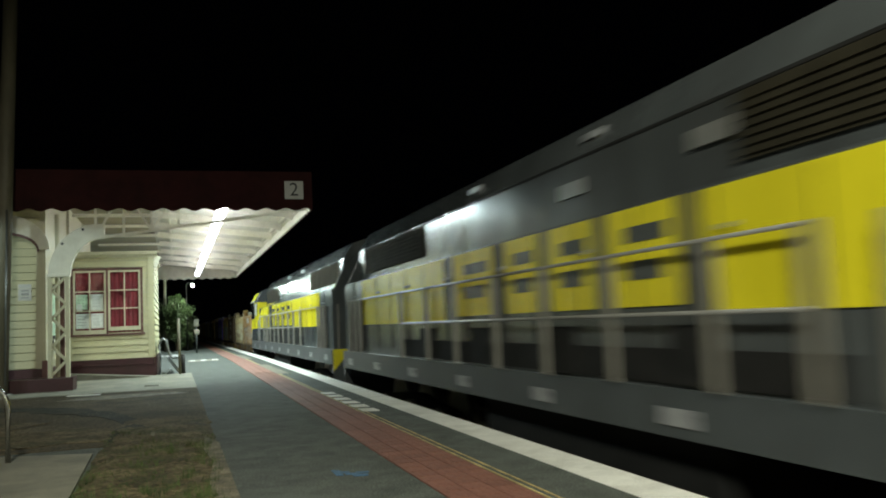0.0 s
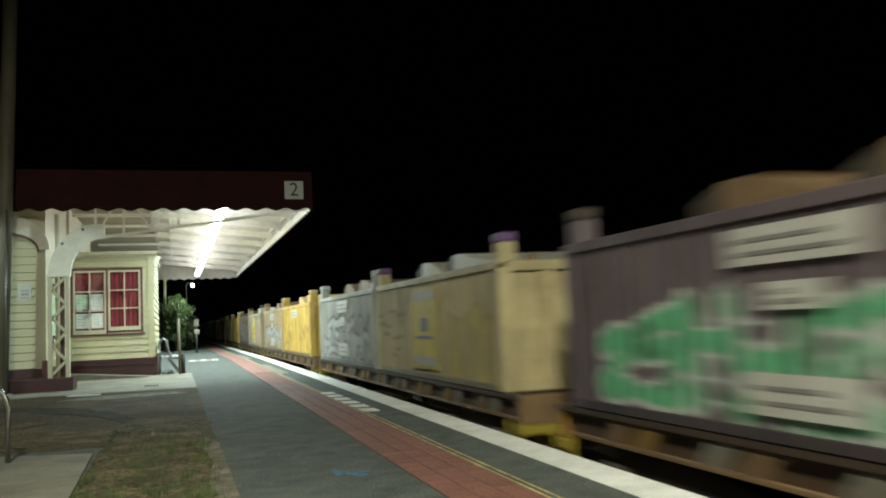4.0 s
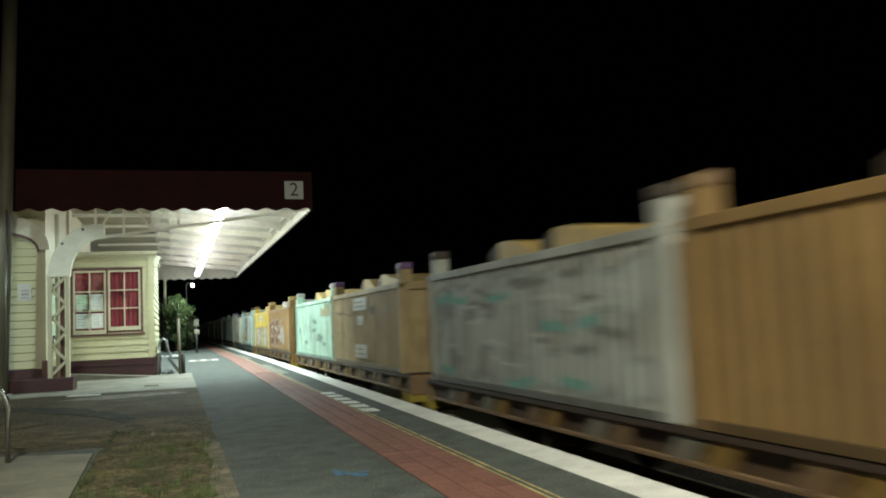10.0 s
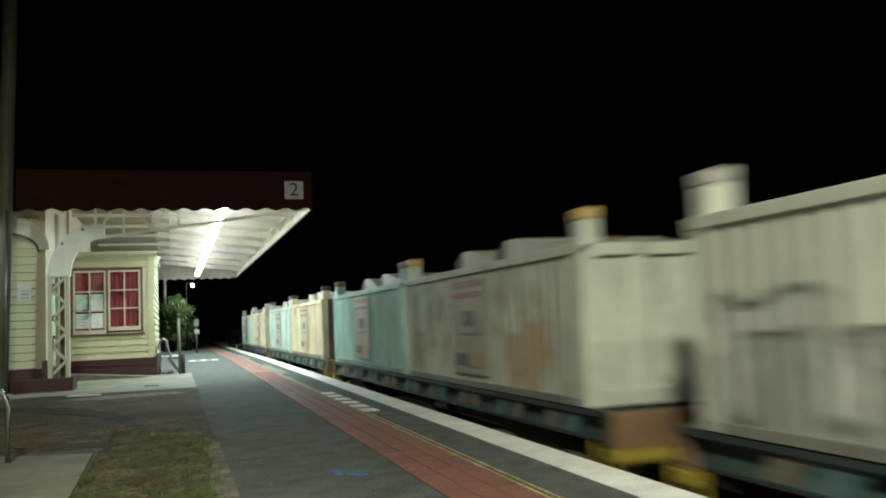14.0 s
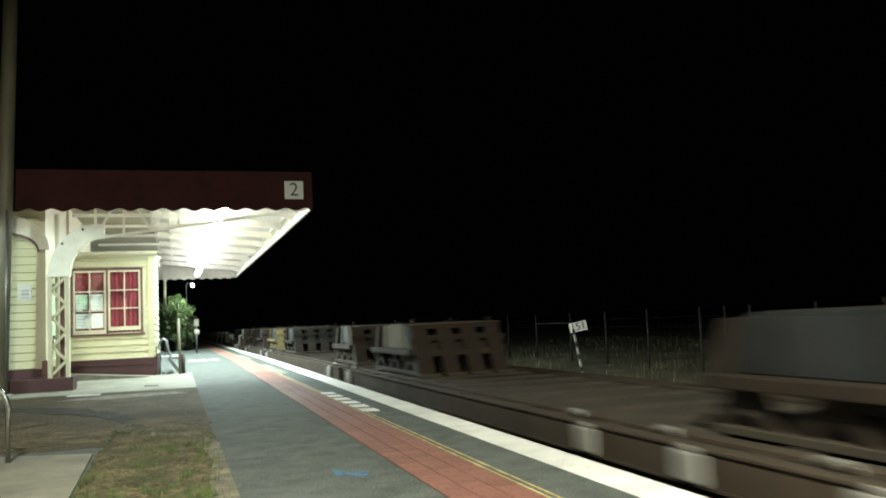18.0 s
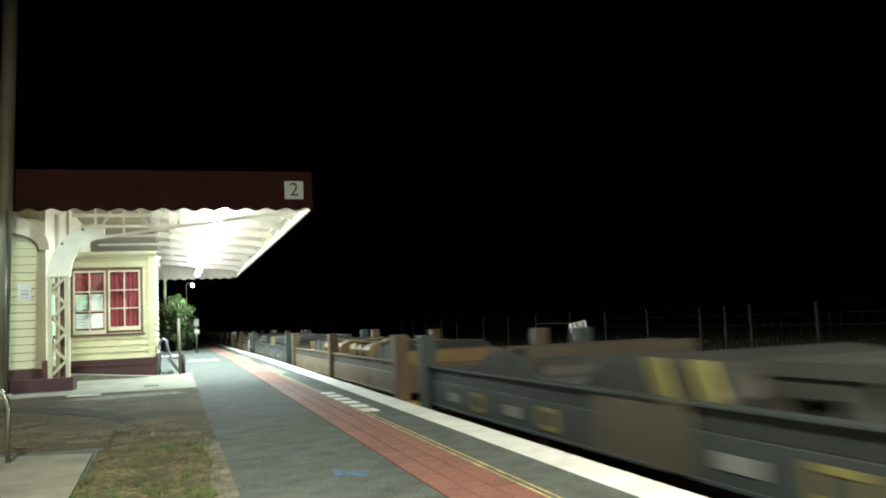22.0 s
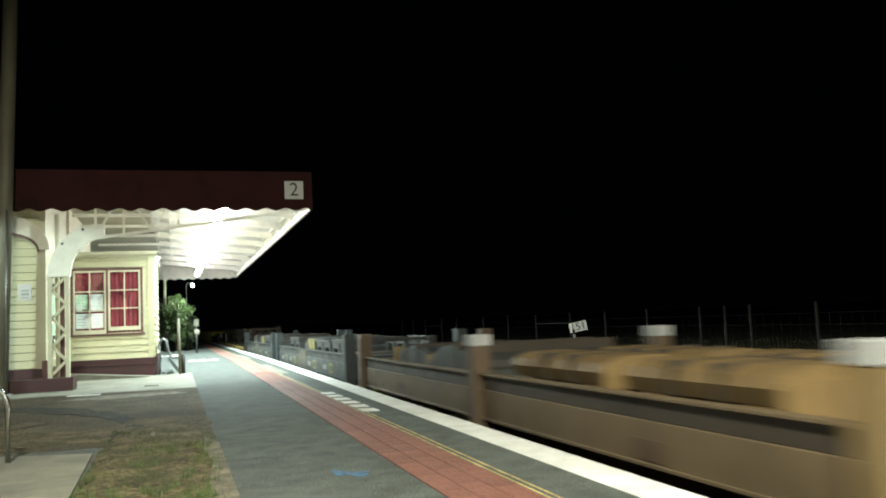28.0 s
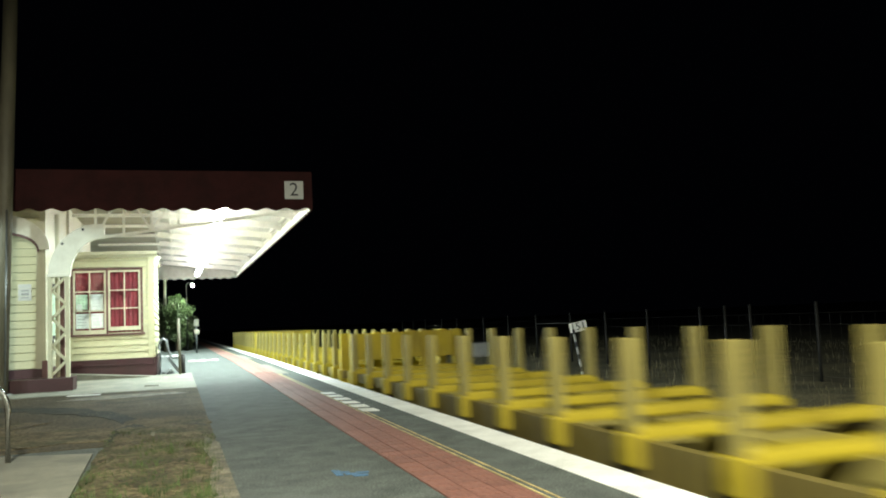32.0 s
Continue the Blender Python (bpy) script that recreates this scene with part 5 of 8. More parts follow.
CL, CW, CZ0, CZ1 = 6.06, 1.22, 1.18, 2.62
LATTICE = np.random.RandomState(7).rand(64, 64)


def grit(x, y, off=0.0):
    """Smooth random values between 0 and 1 over a plane."""
    x, y = np.asarray(x) + off * 3.7 + 100.0, np.asarray(y) + off * 1.9 + 100.0
    i, j = np.floor(x).astype(int), np.floor(y).astype(int)
    u, v = x - i, y - j
    u, v = u * u * (3 - 2 * u), v * v * (3 - 2 * v)
    a, b = LATTICE[i % 64, j % 64], LATTICE[(i + 1) % 64, j % 64]
    c, d = LATTICE[i % 64, (j + 1) % 64], LATTICE[(i + 1) % 64, (j + 1) % 64]
    return (a * (1 - u) + b * u) * (1 - v) + (c * (1 - u) + d * u) * v


def stroke_field(y, z, strokes):
    """How far each point lies outside the nearest thick stroke (ya, za, yb, zb, half width)."""
    far = np.full(y.shape, 9.0)
    for ya, za, yb, zb, r in strokes:
        dy, dz = yb - ya, zb - za
        k = np.clip(((y - ya) * dy + (z - za) * dz) / (dy * dy + dz * dz + 1e-9), 0, 1)
        far = np.minimum(far, np.hypot(y - ya - k * dy, z - za - k * dz) - r)
    return far


def sprayed_letters(rng, y0, y1, z0, z1, count, fat, arch=0.0):
    """Strokes of a row of abstract sprayed shapes between y0 and y1; arch lifts the middle of the row."""
    strokes = []
    w = (y1 - y0) / count
    for i in range(count):
        a, b = y0 + w * (i + 0.12), y0 + w * (i + 0.88)
        mid = (i + 0.5) / count
        top = z1 - (z1 - z0) * (0.16 * rng.random() + arch * (2 * mid - 1) ** 2)
        low = z0 + (z1 - z0) * 0.10 * rng.random()
        lean = rng.uniform(-0.12, 0.12) * w
        kind = rng.randrange(5)
        mz = low + (top - low) * rng.uniform(0.4, 0.62)
        if kind != 3:
            strokes.append((a + lean, low, a - lean, top, fat))
        if kind in (0, 1, 4):
            strokes.append((b + lean, low, b - lean, top if kind != 4 else mz, fat))
        if kind in (0, 2, 4):
            strokes.append((a, mz, b, mz + rng.uniform(-0.1, 0.1), fat * 0.9))
        if kind in (1, 2, 3):
            strokes.append((a, top, b, top - 0.06, fat * 0.9))
        if kind in (2, 3):
            strokes.append((a, low + 0.04, b, low, fat * 0.9))
        if kind == 3:
            strokes.append((a, top, b, low, fat))
    return strokes


def side_coat(y, z, layers, k):
    """Colour and cover of what is sprayed or stuck on a container's side, at points y along and z up."""
    rng = random.Random(k * 13 + 5)
    col, cov = np.zeros(y.shape + (3,)), np.zeros(y.shape)
    wy = y + 0.10 * (grit(y * 3.1, z * 3.1, k) - 0.5)
    wz = z + 0.10 * (grit(y * 2.7, z * 2.9, k + 40) - 0.5)

    def lay(mask, colour):
        mask = np.clip(mask, 0, 1)
        col[:] = col * (1 - mask[..., None]) + np.array(colour) * mask[..., None]
        cov[:] = np.maximum(cov, mask)

    for kind, y0, y1, z0, z1, *rest in layers:
        inside = (y > y0) & (y < y1)
        if kind == "field":
            # a ragged field of spray: colour, second colour, how ragged, how much of it is worn off
            colour, second, rag, thin = rest
            top = z1 - rag * grit(y * 2.3, y * 0 + k, 3) - 0.4 * rag * (grit(y * 9.0, y * 0 + k, 5) - 0.5)
            ends = np.minimum(wy - y0, y1 - wy) / 0.12 + (grit(z * 3, z * 0 + k, 9) - 0.5)
            mask = np.clip((top - wz) / 0.05, 0, 1) * np.clip((wz - z0) / 0.05, 0, 1) * np.clip(ends, 0, 1)
            mask = mask * (1 - thin * (grit(y * 4, z * 1.2, k + 11) > 0.62))
            lay(mask, colour)
            if second:
                lay(mask * np.clip((grit(y * 1.7, z * 2.6, k + 17) - 0.52) * 9, 0, 1), second)
        elif kind == "letters":
            count, fill, line, fat, arch = rest
            far = stroke_field(wy, wz, sprayed_letters(rng, y0, y1, z0 + fat, z1 - fat, count, fat, arch))
            lay((0.055 - far) / 0.02, line)
            lay((0.0 - far) / 0.02, fill)
            lay(((-0.0 - far) / 0.02) * (grit(y * 3.3, z * 3.3, k + 23) > 0.66) * 0.6, tuple(c * 0.55 for c in fill))
        elif kind == "tag":
            # thin scrawl: colour, half width, number of turns
            colour, wide, count = rest
            pts = []
            for i in range(count + 1):
                q = i / count
                pts.append((y0 + (y1 - y0) * (q + rng.uniform(-0.6, 0.6) / count), (z0 if i % 2 else z1) + rng.uniform(-0.2, 0.2) * (z1 - z0)))
            far = stroke_field(wy, wz, [(*p, *q, wide) for p, q in zip(pts, pts[1:])])
            lay((0.0 - far) / 0.025, colour)
        elif kind == "dashes":
            # level strokes with gaps, as thick lettering is when it is smeared
            colour, wide, count = rest
            strokes = []
            for i in range(count):
                a = rng.uniform(y0, y1)
                h = rng.uniform(z0, z1)
                strokes.append((a, h, a + rng.uniform(0.2, 0.7), h + rng.uniform(-0.05, 0.05), wide))
            lay((0.0 - stroke_field(wy, wz, strokes)) / 0.03, colour)
        elif kind == "panel":
            # a sharp-edged poster or patch
            colour, = rest
            lay(inside * (z > z0) * (z < z1) * 0.95, colour)
        elif kind == "dome":
            colour, line = rest
            c, r, h = (y0 + y1) / 2, (y1 - y0) / 2, z1 - z0
            d = np.hypot((wy - c) / r, np.maximum(wz - z0 - h * 0.45, 0) / (h * 0.55)) + 9.0 * (wz < z0)
            lay(np.clip((1.1 - d) / 0.05, 0, 1), line)
            lay(np.clip((0.92 - d) / 0.05, 0, 1), colour)
    return col, cov


WAVES, ROWS = 28, 42


def side_sheet(ob, k, material, layers):
    """Both corrugated side sheets, with upright flutes; the near one carries the sprayed colours."""
    z0, z1, ya, yb, deep = CZ0 + 0.07, CZ1 - 0.07, 0.16, CL - 0.16, 0.014
    n = WAVES * 4
    i = np.arange(n + 1)
    yy = ya + (yb - ya) * (i + np.where(i % 2 == 1, 0.35, 0.0)) / (n + 0.35)
    dd = np.where(i % 4 < 2, 0.0, deep)
    zz = np.linspace(z0, z1, ROWS + 1)
    gy, gz = np.meshgrid(yy, zz, indexing="ij")
    gx = np.repeat((-CW + 0.015 + dd)[:, None], ROWS + 1, 1)
    near = np.stack([gx, gy, gz], -1).reshape(-1, 3)
    far = np.stack([np.stack([CW - 0.015 - dd, yy, np.full(n + 1, z)], -1) for z in (z0, z1)], 1).reshape(-1, 3)
    faces = []
    for a in range(n):
        for c in range(ROWS):
            p = a * (ROWS + 1) + c
            faces.append((p, p + 1, p + ROWS + 2, p + ROWS + 1))
    base = len(near)
    faces += [(base + 2 * a, base + 2 * a + 2, base + 2 * a + 3, base + 2 * a + 1) for a in range(n)]
    me = bpy.data.meshes.new("side_sheet")
    me.from_pydata(np.concatenate([near, far]).tolist(), [], faces)
    col, cov = side_coat(gy, gz, layers, k)
    rgba = np.zeros((len(near) + len(far), 4), dtype=np.float32)
    rgba[:base, :3] = col.reshape(-1, 3)
    rgba[:base, 3] = cov.reshape(-1)
    layer = me.attributes.new("coat", "FLOAT_COLOR", "POINT")
    layer.data.foreach_set("color", rgba.reshape(-1))
    me.materials.append(material)
    sh = new("side_sheet", me)
    sh.parent = ob
    return sh


def container(s, spec, k):
    """A low steel bulk container with corrugated sides, corner posts, rails, two roof hatches and end lugs."""
    base, label, sticker, lid, end, layers = spec
    gain = min(1.5 if k >= 32 else 1.35, 0.72 / max(base))
    mt = paint("container_paint", tuple(c * gain for c in base), seed=k * 7.3, wear=0.75, dirt=0.62, rust=(0.15, 0.08, 0.038), coat=True)
    pt = paint("container_steel", tuple(c * gain for c in base), seed=k * 7.3 + 1, wear=0.75, dirt=0.62, rust=(0.15, 0.08, 0.038))
    rt = paint("container_sill", tuple(min(c * 0.55, 0.3) for c in base), seed=k * 7.3 + 2, wear=0.85, dirt=0.7, rust=(0.09, 0.05, 0.027))
    et = M[end] if end else pt
    ob = mover("bulk_container", label, "container", s, group="bulk containers on the train")
    side_sheet(ob, k, mt, layers)
    me = shared("container_post%d" % k, lambda q: box(q, -0.08, 0.08, -0.08, 0.08, CZ0, CZ1, 0.008), pt)
    for x in (-CW + 0.08, CW - 0.08):
        for y in (0.08, CL - 0.08):
            part_at("corner_post", me, ob, (x, y, 0))
    for x in (-CW + 0.05, CW - 0.05):
        part_at("bottom_rail", shared("container_rail%d" % k, lambda q: box(q, -0.05, 0.05, 0.16, CL - 0.16, CZ0, CZ0 + 0.075, 0.006), rt), ob, (x, 0, 0))
        part_at("top_rail", shared("container_toprail%d" % k, lambda q: box(q, -0.055, 0.05, 0.0, CL, CZ1 - 0.07, CZ1 + 0.02, 0.01), pt), ob, (x, 0, 0))
    for y, o in ((0.0, 1), (CL, -1)):
        turn = (0, 0, 0 if o > 0 else math.pi)
        part_at("end_wall", shared("container_end%d" % k, lambda q: box(q, -CW + 0.16, CW - 0.16, 0.05, 0.09, CZ0 + 0.05, CZ1 - 0.08), et), ob, (0, y, 0), turn)
        part_at("end_rail", shared("container_header%d" % k, lambda q: box(q, -CW + 0.16, CW - 0.16, 0.0, 0.10, CZ1 - 0.10, CZ1 + 0.015, 0.01), et), ob, (0, y, 0), turn)
        part_at("end_rail", shared("container_footer%d" % k, lambda q: box(q, -CW + 0.16, CW - 0.16, 0.0, 0.10, CZ0, CZ0 + 0.14, 0.01), et), ob, (0, y, 0), turn)
        for x in (-0.62, 0.0, 0.62):
            part_at("end_rib", shared("container_pillar%d" % k, lambda q: prism(q, [(-0.10, 0.05), (-0.06, 0.015), (0.06, 0.015), (0.10, 0.05)], "z", CZ0 + 0.14, CZ1 - 0.10), et), ob, (x, y, 0), turn)
    if k == 24:
        bm = bmesh.new()
        tube(bm, [(-0.88, -0.004, 1.70), (-0.88, 0.010, 1.70)], 0.15, 18)
        part("spot", bm, "label_blue", ob, "pale blue sprayed spot")
    pbox("roof", pt, ob, -CW + 0.1, CW - 0.1, 0.02, CL - 0.02, CZ1 - 0.06, CZ1 - 0.02)
    pbox("floor", "axle_steel", ob, -CW + 0.1, CW - 0.1, 0.1, CL - 0.1, CZ0 + 0.01, CZ0 + 0.1)
    # two wedge hatches across the roof, highest at the rear where a dark flap stands
    for ya, ln in ((0.75, 1.80), (3.0, 1.12)):
        rise = min(0.62, ln * 0.6)
        hm = shared("hatch_%s_%.0f" % (lid, ya * 10), lambda q: prism(q, [(0.0, 0), (0.02, 0.08), (ln - rise, 0.24), (ln - rise + 0.2, 0.29), (ln - 0.04, 0.31), (ln, 0.29), (ln, 0)], "x", -0.9, 0.9), lid)
        h = part_at("hatch", hm, ob, (0, ya, CZ1 - 0.02))
        part_at("hatch_flap", shared("hatch_flap_%.0f" % (ya * 10), lambda q: prism(q, [(ln + 0.01, 0.0), (ln + 0.01, 0.28), (ln + 0.10, 0.29), (ln + 0.36, 0.20), (ln + 0.38, 0.0)], "x", -0.88, 0.88), "lid_dark"), h)
        part_at("hatch_rim", shared("hatch_rim_%.0f" % (ya * 10), lambda q: [box(q, *c, 0.01) for c in ((-0.93, 0.93, -0.03, ln + 0.03, 0.02, 0.05), (-0.55, -0.45, -0.05, 0.02, 0.05, 0.16), (0.45, 0.55, -0.05, 0.02, 0.05, 0.16))], "lid_brown"), h)
    tip = {13: "lid_gold", 23: "label_grey"}.get(k) or ("lid_brown", "label_white", "lid_dark", "lid_gold", "tip_violet")[(k * 7 + 3) % 5]
    for x in (-CW + 0.14, CW - 0.14):
        for y in (0.13, CL - 0.13):
            lug = part_at("lug", shared("lug%d" % k, lambda q: box(q, -0.10, 0.10, -0.095, 0.095, 0, 0.22, 0.015), pt), ob, (x, y, CZ1 + 0.01))
            part_at("lug_head", shared("lug_head_" + tip, lambda q: box(q, -0.11, 0.11, -0.105, 0.105, 0.22, 0.33, 0.03), tip), lug)
    # stickers on the near side
    xs = -CW - 0.004

    def patch(nm, m2, ya, yb, za, zb, off=0.0):
        return pbox(nm, m2, ob, xs - 0.004 - off, xs + 0.002 - off, ya, yb, za, zb)
    if sticker in ("papers", "head"):
        for za, zb, ya, yb in ((2.26, 2.50, 2.45, 3.65), (1.98, 2.15, 2.78, 3.33), (1.34, 1.60, 2.52, 3.55))[:1 if sticker == "head" else 3]:
            lb = patch("label", "label_faint" if k == 36 and zb < 2.2 and za > 1.9 else "label_white", ya, yb, za, zb)
            for j in range(1 if k == 36 else 2):
                z = za + (zb - za) * (0.3 + 0.35 * j)
                pbox("text_bar", "label_faint" if k == 36 else "label_grey", lb, xs - 0.009, xs - 0.005, ya + 0.15 + 0.15 * j, yb - 0.1, z - 0.012, z + 0.015)
    elif sticker == "panel":
        lb = patch("label", "label_faint", 2.42, 3.72, 1.34, 2.52)
        for ya, yb, za, zb, m2 in ((2.5, 3.65, 2.40, 2.47, "label_red"), (2.5, 3.65, 2.27, 2.33, "label_red"), (2.85, 3.25, 1.92, 2.10, "label_dark"), (2.65, 3.4, 1.81, 1.84, "label_grey"),
                                   (2.5, 3.2, 1.42, 1.60, "label_orange"), (3.12, 3.6, 1.44, 1.58, "label_dark")):
            out = 0.005 if m2 == "label_dark" and za < 1.5 else 0.0
            pbox("print", m2, lb, xs - 0.009 - out, xs - 0.005 - out, ya, yb, za, zb)
    elif sticker == "figure":
        lb = patch("label", "label_white", 2.45, 3.65, 2.22, 2.50)
        for za in (2.28, 2.39):
            pbox("print", "label_red", lb, xs - 0.009, xs - 0.005, 2.55, 3.55, za, za + 0.045)
        lb = patch("label", "label_white", 2.75, 3.30, 1.86, 2.10)
        pbox("print", "label_violet", lb, xs - 0.009, xs - 0.005, 2.90, 3.12, 1.99, 2.07)
        pbox("print", "label_grey", lb, xs - 0.009, xs - 0.005, 2.82, 3.24, 1.90, 1.93)
        patch("figure", "label_dark", 2.95, 3.12, 1.35, 1.75)
        patch("figure", "label_teal", 2.65, 3.45, 1.52, 1.60, 0.006)
    elif sticker == "yellow":
        lb = patch("label", "poster_yellow", 2.38, 3.68, 1.32, 2.48)
        for ya, yb, za, zb, m2 in ((2.45, 3.6, 2.30, 2.44, "label_faint"), (2.85, 3.2, 1.85, 2.05, "label_dark"), (2.6, 3.45, 1.74, 1.79, "label_dark"), (2.45, 3.6, 1.36, 1.50, "label_faint")):
            pbox("print", m2, lb, xs - 0.009, xs - 0.005, ya, yb, za, zb)
    return ob


def container_wagon(s, k, frame_mat):
    ob = mover("container_wagon", "skeletal container wagon with a %s frame" % {"brown_frame": "rusty brown", "teal_frame": "dark teal", "gold_frame": "golden yellow"}[frame_mat], "wagon", s, group="container wagons")
    L = 13.0
    fm = frame_mat
    teal = fm == "teal_frame"
    part_at("centre_sill", shared("cw_sill" + fm, lambda q: box(q, -0.3, 0.3, 0.0, L, 0.80, 1.08, 0.01), fm), ob)
    for x in (-1.16, 1.16):
        part_at("side_sill", shared("cw_side" + fm, lambda q: box(q, -0.05, 0.05, 0.0, L, 1.115, 1.175, 0.008), fm), ob, (x, 0, 0))
        part_at("side_web", shared("cw_web" + fm, lambda q: box(q, -0.015, 0.015, 0.15, L - 0.15, 0.93, 1.115), "web_" + fm), ob, (x * 0.975, 0, 0))
        part_at("lower_chord", shared("cw_chord" + fm, lambda q: box(q, -0.03, 0.03, 0.2, L - 0.2, 0.895, 0.93, 0.006), "lid_brown" if not teal else fm), ob, (x, 0, 0))
    cross = shared("cw_cross" + fm, lambda q: box(q, -1.06, 1.06, -0.12, 0.12, 0.90, 1.165, 0.01), fm)
    for y in (0.5, 3.2, 6.4, 6.6, 9.8, 12.5):
        part_at("cross_bearer", cross, ob, (0, y, 0))
    gold = k in (3, 7, 8, 12, 15)
    head = "gold_frame" if gold or fm == "gold_frame" else "lid_brown"
    for y in (0.02, L - 0.02):
        part_at("headstock", shared("cw_head" + head, lambda q: box(q, -1.2, 1.2, -0.06, 0.06, 0.86, 1.17, 0.02), head), ob, (0, y, 0))
        part_at("end_step", shared("cw_endstep", lambda q: box(q, -1.22, 1.22, -0.1, 0.1, 0.76, 0.86, 0.015), "coupler_yellow"), ob, (0, y, 0))
    # slanting stays below the side sill, pale and ochre by turns, with dark slots between them
    shape = [(-0.18, 1.112), (0.06, 1.112), (0.20, 0.935), (-0.02, 0.935)]
    stay = [shared("cw_stay_" + m2, lambda q: prism(q, shape, "x", -0.025, 0.025), m2) for m2 in ("stay_pale", "stay_pale" if teal else "stay_ochre", "lid_brown" if not teal else "label_teal")]
    places, y = [], 0.75
    while y < L - 0.6:
        places.append(y)
        y += 0.42 if len(places) % 2 else 0.92
    for i, y in enumerate(places):
        part_at("stay", stay[(0, 1, 2, 1, 0, 2)[(i + k) % 6]], ob, (-1.165, y, 0))
    tank = shared("cw_tank", lambda q: tube(q, [(0.55, 5.6, 0.72), (0.55, 6.8, 0.72)], 0.17, 14), "axle_steel")
    part_at("air_tank", tank, ob)
    bogie(ob, 1.75)
    bogie(ob, L - 1.75)
    coupler(ob, L, 1)
    coupler(ob, 0, -1)
    for y in (0.1, L - 0.1):
        part_at("step", shared("cw_step", lambda q: (box(q, -1.24, -1.2, -0.2, 0.2, 0.55, 0.59), bar(q, (-1.22, -0.18, 0.55), (-1.22, -0.18, 0.9), 0.03), bar(q, (-1.22, 0.18, 0.55), (-1.22, 0.18, 0.9), 0.03)), "coupler_yellow"), ob, (0, y, 0))
    return ob


INK, RUSTY = (0.05, 0.05, 0.05), (0.42, 0.24, 0.09)
END_BROWN = "end_brown"


def cs(base, label, sticker, lid, end, *layers):
    return base, label, sticker, lid, end, layers


